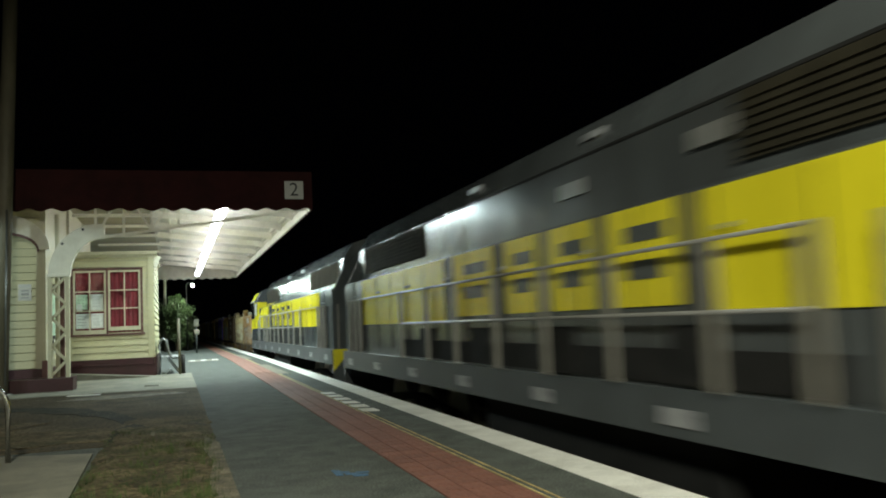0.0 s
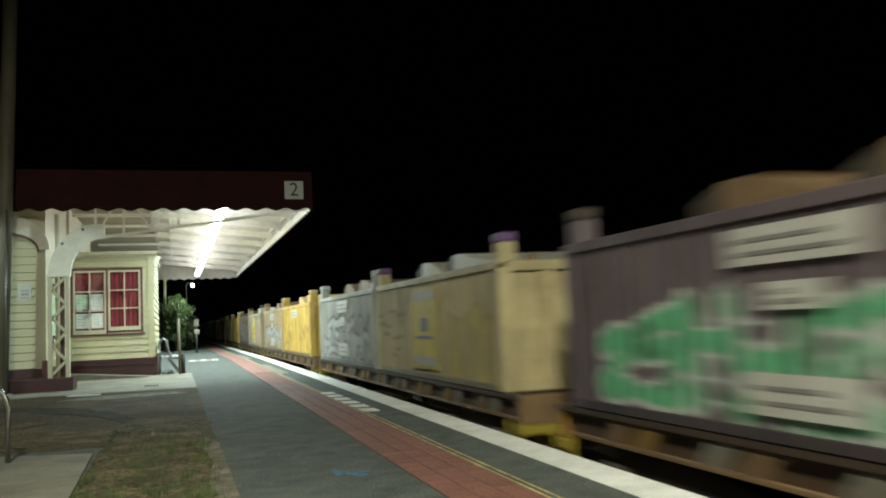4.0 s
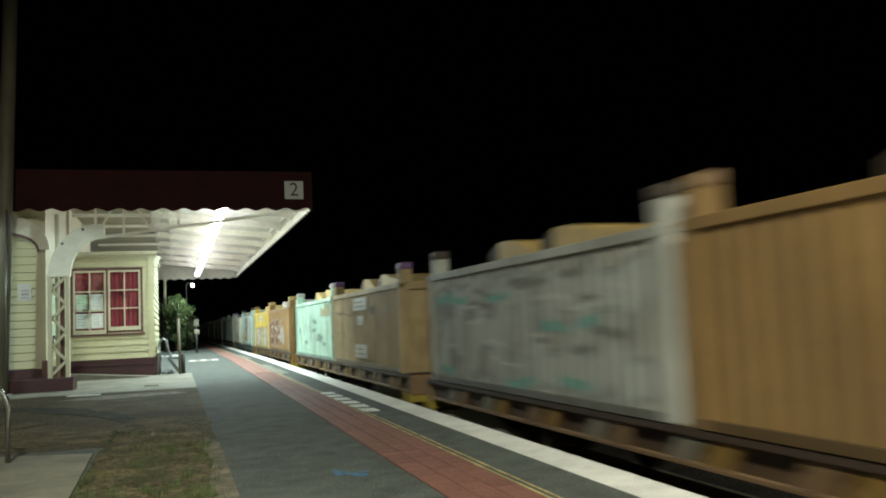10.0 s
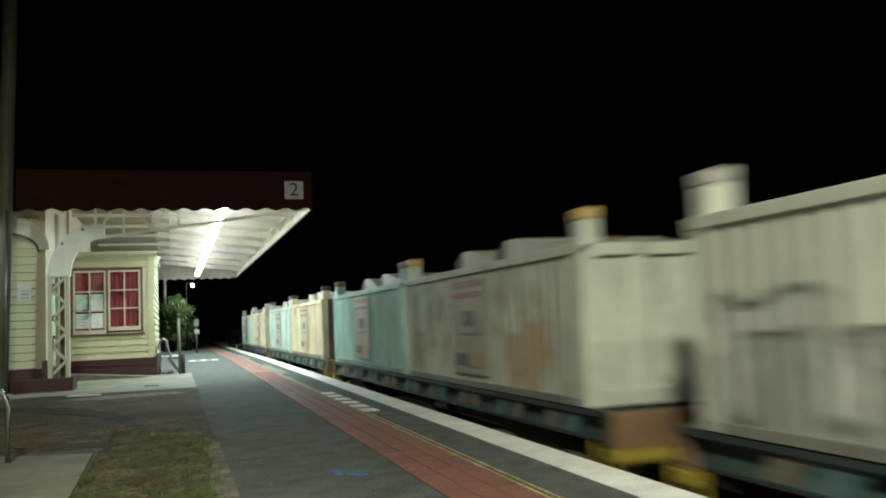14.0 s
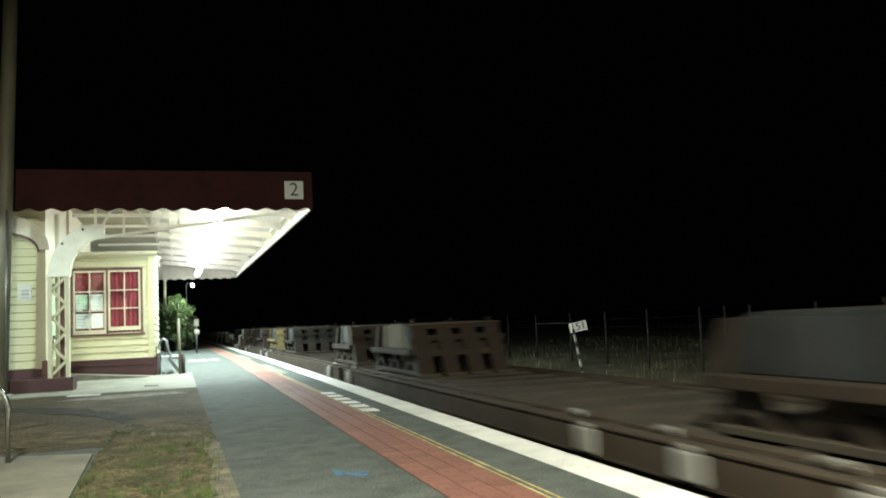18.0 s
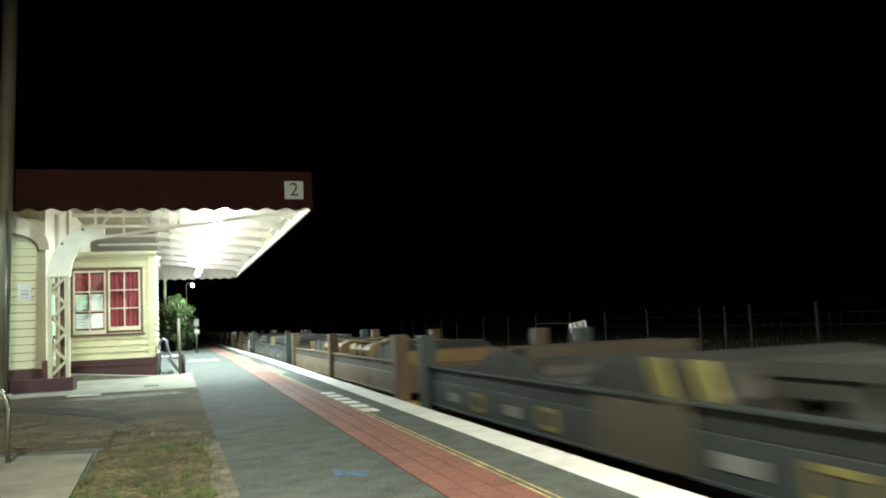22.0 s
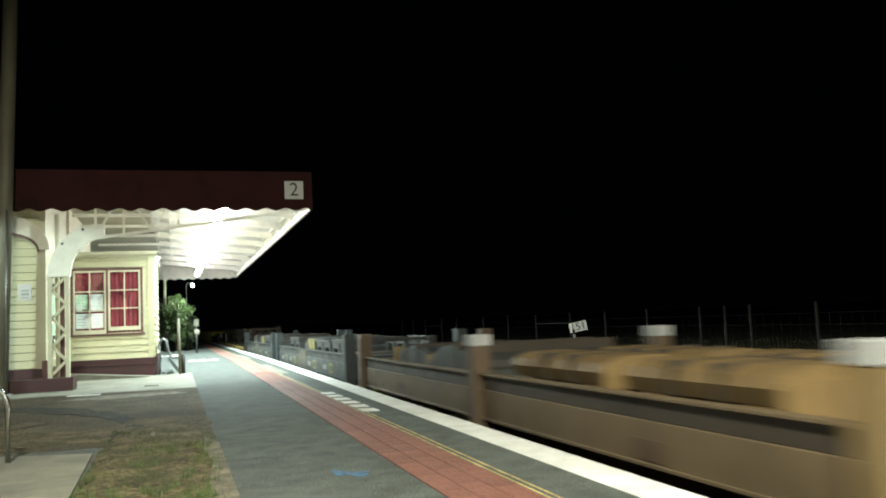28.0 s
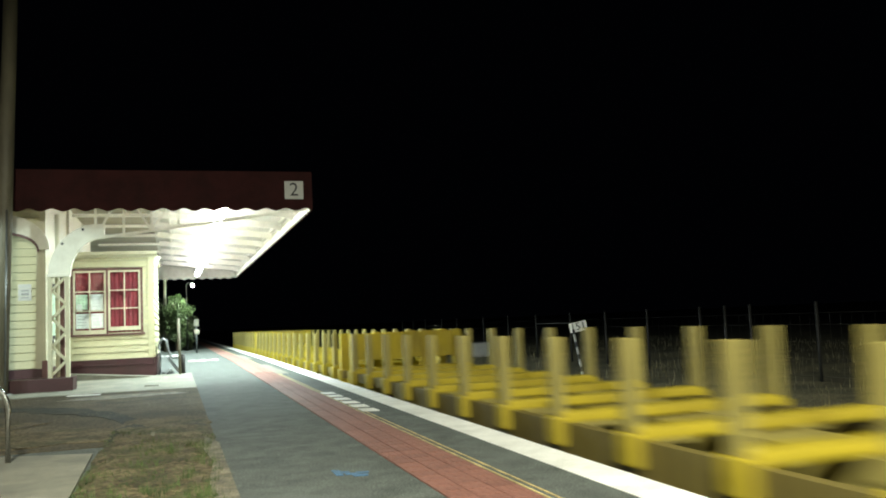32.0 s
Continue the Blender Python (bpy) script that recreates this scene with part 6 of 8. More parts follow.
# two containers a wagon, the leading one first; what is sprayed on each runs from y0 to y1 and z0 to z1
CONSIST = [
    cs(ORANGE, "orange corrugated container with grey graffiti along its base", "head", "lid_gold", "", ("letters", 0.9, 5.8, 1.26, 2.12, 8, (0.40, 0.39, 0.35), (0.12, 0.10, 0.08), 0.05, 0.0), ("dashes", 1.0, 5.0, 1.3, 2.0, (0.46, 0.45, 0.42), 0.03, 12)),
    cs((0.40, 0.315, 0.165), "cream container with pale and dark sprayed letters", "none", "lid_white", END_BROWN, ("field", 0.0, 0.75, 1.2, 2.7, (0.33, 0.225, 0.10), None, 0.1, 0.0), ("field", 0.0, 1.6, 1.2, 1.72, (0.20, 0.165, 0.13), None, 0.2, 0.2), ("dashes", 1.0, 5.2, 2.34, 2.40, (0.09, 0.075, 0.06), 0.018, 12), ("letters", 0.7, 5.6, 1.30, 2.42, 5, (0.52, 0.48, 0.34), (0.17, 0.13, 0.09), 0.13, 0.0), ("panel", 0.75, 1.85, 1.36, 2.3, (0.54, 0.51, 0.38)),
       ("dashes", 2.8, 5.0, 1.45, 1.9, (0.13, 0.07, 0.05), 0.05, 12), ("dashes", 0.5, 1.3, 1.6, 1.95, (0.20, 0.08, 0.06), 0.05, 4)),
    cs(BROWN, "dark brown container with white paper labels", "papers", "lid_brown", "", ("tag", 4.3, 5.4, 2.25, 2.42, (0.20, 0.26, 0.30), 0.02, 8), ("field", 0.2, 2.0, 2.3, 2.45, (0.20, 0.18, 0.15), None, 0.2, 1.0)),
    cs(GOLD, "yellow container with pale blue graffiti", "head", "lid_gold", "", ("field", 0.1, 5.4, 1.26, 2.38, (0.33, 0.40, 0.40), (0.27, 0.33, 0.34), 0.22, 0.3), ("dashes", 0.5, 4.6, 1.4, 2.2, INK, 0.022, 15), ("tag", 3.9, 5.2, 1.3, 2.15, (0.12, 0.15, 0.16), 0.035, 5)),
    cs(VIOLET, "violet container with silver graffiti", "none", "lid_gold", "", ("letters", 0.5, 5.6, 1.24, 2.46, 9, (0.46, 0.47, 0.45), (0.10, 0.16, 0.14), 0.20, 0.42), ("dashes", 0.8, 5.0, 1.3, 1.9, (0.10, 0.11, 0.11), 0.02, 12)),
    cs((0.16, 0.12, 0.085), "grey-brown container with silver graffiti and white labels", "papers", "lid_brown", "", ("letters", 0.9, 5.4, 1.26, 2.30, 7, (0.31, 0.29, 0.24), (0.10, 0.09, 0.075), 0.16, 0.3)),
    cs((0.50, 0.32, 0.075), "golden container with dark green graffiti", "none", "lid_gold", "", ("field", 1.5, 5.85, 1.2, 2.32, (0.15, 0.155, 0.11), (0.09, 0.10, 0.08), 0.45, 0.5), ("letters", 1.6, 5.7, 1.26, 2.1, 6, (0.13, 0.14, 0.11), (0.06, 0.065, 0.05), 0.10, 0.3)),
    cs((0.10, 0.075, 0.085), "dark container with green and white graffiti", "papers", "lid_brown", "", ("letters", 0.5, 5.5, 1.22, 2.20, 8, (0.10, 0.40, 0.19), (0.46, 0.48, 0.44), 0.10, 0.45), ("dashes", 1.0, 5.0, 1.3, 1.9, (0.47, 0.49, 0.46), 0.04, 12)),
    cs(CREAM, "cream and yellow container with a yellow poster", "yellow", "lid_white", "", ("field", 0.2, 2.0, 1.2, 2.3, (0.45, 0.36, 0.12), None, 0.3, 0.6), ("dashes", 3.8, 5.6, 1.4, 2.2, (0.20, 0.18, 0.14), 0.03, 10)),
    cs(GREY, "grey container with white graffiti", "papers", "lid_brown", END_BROWN, ("letters", 0.5, 5.5, 1.26, 2.2, 7, (0.46, 0.46, 0.44), (0.07, 0.07, 0.07), 0.10, 0.1)),
    cs(GOLD, "yellow container with dark scrawls", "head", "lid_gold", "", ("tag", 3.8, 5.6, 1.4, 2.1, INK, 0.035, 7), ("tag", 0.6, 2.2, 1.4, 2.1, INK, 0.03, 7)),
    cs(TAN, "tan container with grey graffiti", "papers", "lid_brown", END_BROWN, ("letters", 0.6, 5.5, 1.26, 2.1, 6, (0.40, 0.42, 0.40), (0.09, 0.09, 0.08), 0.12, 0.1)),
    cs((0.36, 0.29, 0.19), "faded tan and pink container with a yellow poster", "yellow", "lid_white", "", ("field", 0.05, 2.4, 1.2, 2.45, (0.37, 0.26, 0.18), (0.33, 0.26, 0.18), 0.2, 0.2), ("field", 3.7, 5.9, 1.2, 2.55, (0.22, 0.22, 0.14), (0.30, 0.23, 0.16), 0.2, 0.4), ("field", 0.3, 3.4, 2.38, 2.6, (0.20, 0.23, 0.16), None, 0.05, 0.5)),
    cs((0.15, 0.105, 0.075), "dark container with grey sprayed panels", "none", "lid_brown", END_BROWN, ("letters", 0.5, 5.6, 1.26, 2.35, 5, (0.21, 0.20, 0.18), (0.07, 0.06, 0.055), 0.17, 0.0), ("dashes", 0.6, 5.0, 1.4, 2.2, (0.27, 0.26, 0.23), 0.03, 8)),
    cs((0.47, 0.31, 0.085), "golden yellow container with a yellow poster and black marks", "yellow", "lid_white", "", ("dashes", 0.4, 0.9, 1.34, 2.42, INK, 0.035, 16), ("tag", 0.5, 1.4, 1.4, 2.35, INK, 0.035, 6), ("tag", 4.2, 5.4, 1.7, 2.2, (0.16, 0.12, 0.05), 0.02, 6)),
    cs((0.43, 0.34, 0.14), "yellowish container with grey and black graffiti", "head", "lid_gold", END_BROWN, ("letters", 0.5, 5.7, 1.24, 2.14, 9, (0.34, 0.33, 0.24), (0.07, 0.075, 0.06), 0.07, 0.0), ("dashes", 0.4, 5.0, 1.3, 2.0, (0.10, 0.14, 0.10), 0.05, 14)),
    cs((0.115, 0.075, 0.055), "dark brown container with grey, pink and orange graffiti", "none", "lid_brown", "", ("field", 1.6, 5.8, 1.2, 2.50, (0.23, 0.22, 0.21), (0.17, 0.17, 0.17), 0.12, 0.3), ("letters", 1.7, 5.7, 1.26, 2.42, 5, (0.27, 0.27, 0.27), (0.10, 0.09, 0.09), 0.13, 0.0), ("dashes", 2.0, 5.4, 2.36, 2.46, (0.42, 0.25, 0.25), 0.03, 9),
       ("field", 0.75, 1.62, 1.22, 2.25, (0.42, 0.16, 0.035), None, 0.3, 0.2), ("field", 0.2, 1.15, 1.25, 2.2, (0.33, 0.30, 0.25), (0.25, 0.2, 0.17), 0.4, 0.5)),
    cs(YELLOW, "bright yellow container with thin black scrawls", "figure", "lid_white", "", ("dashes", 1.3, 5.2, 1.50, 2.10, (0.03, 0.028, 0.02), 0.036, 18), ("tag", 3.4, 5.3, 1.55, 2.1, (0.06, 0.05, 0.025), 0.026, 8)),
    cs((0.20, 0.11, 0.05), "rusty brown container with white labels", "papers", "lid_gold", "", ("field", 0.9, 2.2, 1.7, 2.35, (0.30, 0.21, 0.13), None, 0.3, 0.9), ("dashes", 0.5, 1.8, 1.5, 2.3, (0.30, 0.22, 0.15), 0.03, 8)),
    cs((0.085, 0.34, 0.20), "green container covered in violet and grey graffiti", "none", "lid_white", "", ("letters", 0.4, 5.7, 1.22, 2.48, 4, (0.29, 0.30, 0.36), (0.07, 0.06, 0.13), 0.20, 0.1), ("tag", 0.6, 5.5, 1.3, 2.4, (0.40, 0.42, 0.46), 0.035, 6)),
    cs((0.47, 0.32, 0.12), "tan container with a dark grey-green sprayed lower half", "head", "lid_cream", "", ("field", 0.0, 4.65, 1.2, 2.36, (0.155, 0.165, 0.125), (0.11, 0.125, 0.10), 0.35, 0.25), ("dashes", 0.3, 3.8, 1.4, 1.9, (0.25, 0.25, 0.21), 0.015, 6)),
    cs((0.27, 0.26, 0.22), "weathered grey container with faded graffiti", "papers", "lid_gold", END_BROWN, ("letters", 0.6, 5.6, 1.24, 2.3, 6, (0.33, 0.33, 0.29), (0.11, 0.12, 0.11), 0.11, 0.0), ("field", 4.4, 5.8, 1.25, 2.0, (0.26, 0.34, 0.32), None, 0.3, 0.5)),
    cs((0.50, 0.32, 0.08), "golden yellow container with white labels", "papers", "lid_gold", "", ("tag", 3.7, 5.7, 1.7, 2.1, (0.10, 0.08, 0.04), 0.03, 7), ("field", 3.4, 3.8, 1.2, 2.5, (0.26, 0.19, 0.09), None, 0.2, 0.5)),
    cs((0.33, 0.25, 0.105), "yellowish container with a green-grey lower half", "papers", "lid_cream", END_BROWN, ("field", 2.2, 6.0, 1.2, 2.30, (0.095, 0.115, 0.082), (0.12, 0.115, 0.08), 0.2, 0.0), ("field", -0.1, 3.0, 1.2, 2.22, (0.155, 0.14, 0.105), (0.115, 0.10, 0.075), 0.3, 0.15), ("dashes", 4.9, 5.3, 2.16, 2.28, (0.04, 0.04, 0.035), 0.04, 5), ("dashes", 1.0, 5.0, 2.1, 2.25, (0.34, 0.33, 0.26), 0.03, 8)),
    cs((0.36, 0.235, 0.055), "yellow-brown container with tan and black graffiti", "head", "lid_gold", "", ("field", 1.2, 5.6, 1.2, 1.95, (0.17, 0.13, 0.06), (0.24, 0.20, 0.12), 0.3, 0.3), ("letters", 1.7, 5.7, 1.28, 2.05, 6, (0.27, 0.23, 0.15), (0.055, 0.045, 0.035), 0.10, 0.1), ("dome", 0.5, 1.6, 1.25, 2.12, (0.27, 0.235, 0.17), (0.07, 0.06, 0.045))),
    cs((0.52, 0.51, 0.49), "white container with pink and grey graffiti", "none", "lid_gold", "", ("field", 0.0, 0.9, 1.2, 2.6, (0.47, 0.12, 0.20), (0.44, 0.23, 0.27), 0.2, 0.2), ("letters", 0.6, 5.4, 1.28, 2.40, 6, (0.43, 0.44, 0.43), (0.10, 0.09, 0.10), 0.17, 0.2), ("dashes", 0.8, 5.6, 1.3, 2.5, (0.52, 0.20, 0.27), 0.05, 13), ("field", 4.9, 5.9, 1.2, 2.3, (0.50, 0.30, 0.33), None, 0.4, 0.5)),
    cs((0.22, 0.13, 0.047), "orange-brown container with white labels", "papers", "lid_white", "", ("field", 0.2, 4.2, 1.2, 1.72, (0.17, 0.135, 0.09), (0.24, 0.20, 0.15), 0.3, 0.5)),
    cs(GREY, "grey container covered in faded teal graffiti", "none", "lid_gold", "", ("letters", 0.3, 5.8, 1.24, 2.5, 7, (0.36, 0.38, 0.36), (0.24, 0.27, 0.26), 0.17, 0.0), ("dashes", 0.4, 5.3, 1.5, 2.4, (0.13, 0.13, 0.12), 0.05, 11), ("dashes", 0.4, 5.3, 1.3, 2.5, (0.12, 0.34, 0.30), 0.06, 9), ("dashes", 0.4, 5.3, 1.4, 2.4, (0.50, 0.50, 0.48), 0.03, 12)),
    cs((0.31, 0.23, 0.12), "tan container with white labels", "papers", "lid_gold", "", ("dashes", 3.6, 5.4, 2.16, 2.24, INK, 0.028, 6), ("dome", 1.8, 2.3, 2.16, 2.3, (0.10, 0.085, 0.06), (0.16, 0.13, 0.09)), ("tag", 3.8, 5.5, 1.5, 2.1, (0.15, 0.11, 0.06), 0.02, 6)),
    cs((0.34, 0.50, 0.41), "mint green container with dark spray marks", "none", "lid_gold", "", ("field", 0.0, 1.7, 2.2, 2.6, (0.33, 0.26, 0.12), None, 0.2, 0.3), ("dashes", 0.8, 5.4, 1.4, 2.3, (0.10, 0.13, 0.11), 0.055, 9), ("tag", 3.0, 5.5, 1.4, 2.3, (0.17, 0.26, 0.22), 0.03, 8)),
    cs((0.26, 0.15, 0.052), "orange container with maroon and white graffiti", "none", "lid_white", "end_tan", ("letters", 2.6, 5.8, 1.3, 2.36, 5, (0.15, 0.065, 0.06), (0.36, 0.32, 0.27), 0.13, 0.2), ("dome", 1.5, 2.6, 1.45, 2.05, (0.34, 0.33, 0.30), (0.30, 0.25, 0.19)), ("dashes", 1.6, 5.4, 1.5, 2.3, (0.46, 0.43, 0.38), 0.045, 13), ("field", 0.0, 0.75, 1.2, 2.5, (0.42, 0.36, 0.19), (0.28, 0.2, 0.13), 0.2, 0.3)),
    cs((0.52, 0.37, 0.06), "yellow container with a grey graffiti band", "head", "lid_gold", "", ("field", 0.2, 5.85, 1.2, 2.15, (0.38, 0.37, 0.32), (0.31, 0.30, 0.26), 0.25, 0.2), ("letters", 0.3, 5.7, 1.24, 2.05, 9, (0.40, 0.39, 0.35), (0.17, 0.15, 0.12), 0.11, 0.1)),
    cs(AQUA, "pale aqua container with rust and printed label", "panel", "lid_white", END_BROWN, ("field", 3.8, 5.7, 1.25, 2.2, (0.44, 0.34, 0.17), None, 0.6, 0.8), ("field", 0.3, 2.2, 1.25, 2.5, (0.42, 0.33, 0.18), None, 0.6, 0.8), ("dashes", 0.5, 1.8, 2.1, 2.4, RUSTY, 0.03, 6), ("field", 0.0, 0.8, 1.2, 1.9, (0.45, 0.36, 0.24), None, 0.3, 0.4)),
    cs((0.49, 0.465, 0.385), "pale grey container with a dark teal figure", "figure", "lid_white", "", ("field", 2.3, 3.9, 1.3, 1.75, (0.27, 0.32, 0.30), None, 0.2, 0.3)),
    cs((0.55, 0.525, 0.435), "pale container with dark graffiti scrawls", "none", "lid_white", END_BROWN, ("tag", 4.3, 5.3, 1.45, 1.95, INK, 0.045, 7), ("tag", 1.4, 3.0, 1.35, 2.0, (0.09, 0.09, 0.085), 0.045, 8), ("panel", 2.85, 3.25, 1.95, 2.05, (0.20, 0.19, 0.18)), ("panel", 2.8, 3.3, 1.6, 1.7, (0.30, 0.22, 0.19))),
    cs(AQUA, "pale aqua container with a printed label", "panel", "lid_white", ""),
    cs((0.43, 0.36, 0.24), "tan container with a faint printed label", "papers", "lid_white", END_BROWN, ("field", 0.0, 0.9, 1.2, 2.6, (0.42, 0.38, 0.27), None, 0.1, 0.2)),
    cs((0.50, 0.50, 0.435), "pale container with a brown sprayed figure", "none", "lid_white", "", ("dome", 1.6, 4.3, 1.24, 2.10, (0.30, 0.19, 0.155), (0.08, 0.075, 0.07)), ("panel", 2.8, 3.3, 2.15, 2.35, (0.34, 0.28, 0.22)), ("field", 4.0, 5.2, 1.25, 1.75, (0.24, 0.28, 0.26), None, 0.3, 0.5), ("field", 0.8, 2.0, 1.25, 1.65, (0.22, 0.26, 0.25), None, 0.3, 0.5)),
    cs((0.525, 0.474, 0.384), "pale brownish container with a printed label", "panel", "lid_white", END_BROWN, ("field", 0.0, 1.6, 1.2, 1.5, (0.34, 0.25, 0.19), None, 0.2, 0.3)),
    cs((0.46, 0.47, 0.40), "grey-white container with black graffiti", "none", "lid_white", "", ("field", 0.2, 6.0, 1.2, 1.95, (0.26, 0.27, 0.25), (0.20, 0.21, 0.20), 0.4, 0.1), ("letters", 0.5, 5.8, 1.3, 2.12, 5, (0.46, 0.46, 0.44), (0.04, 0.04, 0.04), 0.11, 0.1), ("panel", 2.8, 3.4, 2.28, 2.36, (0.22, 0.17, 0.13))),
    cs((0.45, 0.475, 0.40), "rust streaked pale aqua container with a printed label", "panel", "lid_white", "", ("tag", 0.5, 2.2, 1.4, 2.3, (0.34, 0.17, 0.06), 0.04, 7), ("tag", 3.9, 5.6, 1.4, 2.3, (0.30, 0.19, 0.10), 0.035, 7), ("field", 0.2, 2.0, 1.2, 2.2, (0.43, 0.31, 0.18), None, 0.5, 0.8)),
    cs((0.34, 0.53, 0.48), "bright aqua container with a printed label", "panel", "lid_white", ""),
    cs((0.474, 0.41, 0.282), "tan container with a printed label", "panel", "lid_white", END_BROWN),
    cs(AQUA, "pale aqua container with a printed label", "panel", "lid_white", ""),
    cs((0.461, 0.397, 0.269), "tan container with a printed label", "panel", "lid_white", END_BROWN),
    cs(AQUA, "pale aqua container with faint graffiti", "panel", "lid_white", "", ("tag", 3.9, 5.5, 1.4, 2.2, (0.24, 0.26, 0.25), 0.03, 7)),
]


def build_containers():
    for n in range(23):
        front = 9.82 + 14.0 * (n - 1) + 1.45
        fm = "teal_frame" if n >= 16 else ("gold_frame" if n == 9 else "brown_frame")
        container_wagon(front - 0.35, n, fm)
        container(front, CONSIST[2 * n], 2 * n)
        container(front + CL + 0.2, CONSIST[2 * n + 1], 2 * n + 1)


# ---- locomotives: a cab at the rear, a long hood before it ----
def locomotive(s, label, bands, blocks, turned=False):
    L = 20.6
    lo = mover("locomotive", label, "locomotive", s, group="diesel locomotives", turned=L if turned else 0)
    hx, hb = 1.06, 1.36
    # frame and walkway
    bm = bmesh.new()
    prism(bm, [(0.25, 1.14), (0.25, 1.47), (L - 0.1, 1.47), (L - 0.1, 1.14)], "x", -1.42, 1.42)
    part("underframe", bm, "loco_sill", lo, "grey frame and walkway")
    for i in range(9):
        y = 1.0 + i * 2.25
        part_at("reflector", shared("reflector", lambda q: box(q, -0.004, 0.004, -0.2, 0.2, 1.22, 1.34), "reflector"), lo, (-1.425, y, 0))
        part_at("reflector", MESH["reflector"], lo, (1.425, y, 0))
    # hood
    hood = bmesh.new()
    prism(hood, [(-hb, 1.47), (-hb, 2.79), (-hx - 0.05, 2.85), (-hx, 2.87), (-hx, 3.46), (-0.84, 3.80), (-0.5, 3.90), (0.5, 3.90), (0.84, 3.80), (hx, 3.46), (hx, 2.87), (hx + 0.05, 2.85), (hb, 2.79), (hb, 1.47)], "y", 0.42, L - 3.3)
    hd = part("hood", hood, "loco_grey", lo, "dark grey engine hood")
    for sx in (-1, 1):
        def deco(name, material, parent, out, y0, y1, z0, z1, deep=0.006, label=""):
            """A flat piece on the hood's side, out metres proud of it."""
            base = hb if z0 < 2.8 else hx
            xa, xb = sx * (base + out - deep), sx * (base + out)
            return pbox(name, material, parent, min(xa, xb), max(xa, xb), y0, y1, z0, z1, label=label)
        for ya, yb in bands:
            deco("band", "loco_yellow", hd, 0.008, ya, yb, 1.98, 2.775, label="bright yellow painted band")
        for ya, yb in blocks:
            w = yb - ya
            deco("block", "loco_yellow", hd, 0.008, ya, yb, 2.04, 2.78)
            deco("block_gap", "loco_grey", hd, 0.012, ya + 0.28 * w, yb - 0.2 * w, 2.24, 2.38)
            deco("block_gap", "loco_grey", hd, 0.012, ya + 0.28 * w, yb - 0.12 * w, 2.52, 2.64)
        for i in range(17):
            y = 1.3 + i * 0.95
            deco("door_groove", "loco_black", hd, 0.0135, y - 0.008, y + 0.008, 1.6, 2.76, 0.01)
            if i % 2 == 0:
                deco("latch", "loco_silver", hd, 0.035, y + 0.1, y + 0.2, 2.5, 2.53, 0.03)
        for ya, yb in ((1.0, 5.2), (12.6, 16.9)):
            grille = deco("grille", "loco_slat", hd, 0.016, ya, yb, 2.96, 3.42, 0.014, label="dark air intake grille")
            for i in range(7):
                z = 2.99 + i * 0.06
                deco("slat", "loco_slat", grille, 0.028, ya + 0.05, yb - 0.05, z, z + 0.022, 0.012)
        deco("roof_seam", "loco_black", hd, 0.006, 0.92, L - 3.32, 3.43, 3.455, 0.012)
        for y in (7.1, 10.3):
            pbox("roof_lamp", "reflector", hd, sx * 0.95 - 0.05, sx * 0.95 + 0.05, y, y + 0.3, 3.60, 3.66)
        for y, z in ((9.9, 3.1), (12.1, 3.15)):
            deco("plate", "loco_silver", hd, 0.022, y, y + 0.5, z, z + 0.14, 0.02)
        # flat black panel that paints the shade of an entrance at the walkway's end
        rc = deco("entrance_shade", "loco_black", hd, 0.018, 0.98, 2.0, 1.5, 2.42, 0.012, label="black panel painted as the shade in an entrance")
        for ya in (1.0, 1.48, 1.94):
            deco("recess_frame", "loco_rib", rc, 0.03, ya, ya + 0.05, 1.5, 2.44, 0.012)
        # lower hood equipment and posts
        # flat black strip along the foot of the hood
        deco("black_strip", "loco_black", hd, 0.012, 4.9, 13.8, 1.50, 1.74, 0.01, label="black strip above the walkway")
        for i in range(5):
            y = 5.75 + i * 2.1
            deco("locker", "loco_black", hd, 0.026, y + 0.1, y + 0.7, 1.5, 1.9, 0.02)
    # front end
    bm = bmesh.new()
    prism(bm, [(-hb, 1.47), (-hb, 2.7), (-hx, 3.3), (-0.6, 3.7), (0.6, 3.7), (hx, 3.3), (hb, 2.7), (hb, 1.47)], "y", 0.32, 0.418)
    part("nose", bm, "loco_grey", lo, "dark grey end plate")
    for z in (1.95, 2.22):
        pbox("number_bar", "loco_grey", lo, -0.95, 0.95, 0.308, 0.318, z, z + 0.08)
    bm = bmesh.new()
    prism(bm, [(-1.40, 0.45), (1.40, 0.45), (1.40, 1.47), (-1.40, 1.47)], "y", 0.18, 0.25)
    part("pilot", bm, "loco_grey", lo, "grey pilot plate")
    bm = bmesh.new()
    prism(bm, [(-1.40, 1.47), (-1.40, 1.0), (-1.0, 1.47)], "y", 0.165, 0.178)
    part("pilot_mark", bm, "loco_yellow", lo, "yellow corner mark")
    for x in (-1.25, 1.25):
        pbox("end_post", "loco_rib", lo, x - 0.02, x + 0.02, 0.26, 0.30, 1.47, 2.45)
    # handrails along the walkway: one object a rail
    for z, ya, yb in ((1.98, 4.95, 13.6), (1.98, 14.9, 16.6), (2.44, 2.0, 13.6), (2.44, 14.9, 16.6)):
        for x in (-1.425, 1.425):
            bm = bmesh.new()
            tube(bm, [(x, ya, z), (x, yb, z)], 0.015, 8)
            part("handrail", bm, "loco_silver", lo)
    st = shared("stanchion", lambda q: box(q, -0.02, 0.02, -0.045, 0.045, 1.47, 2.45, 0.01), "loco_rib")
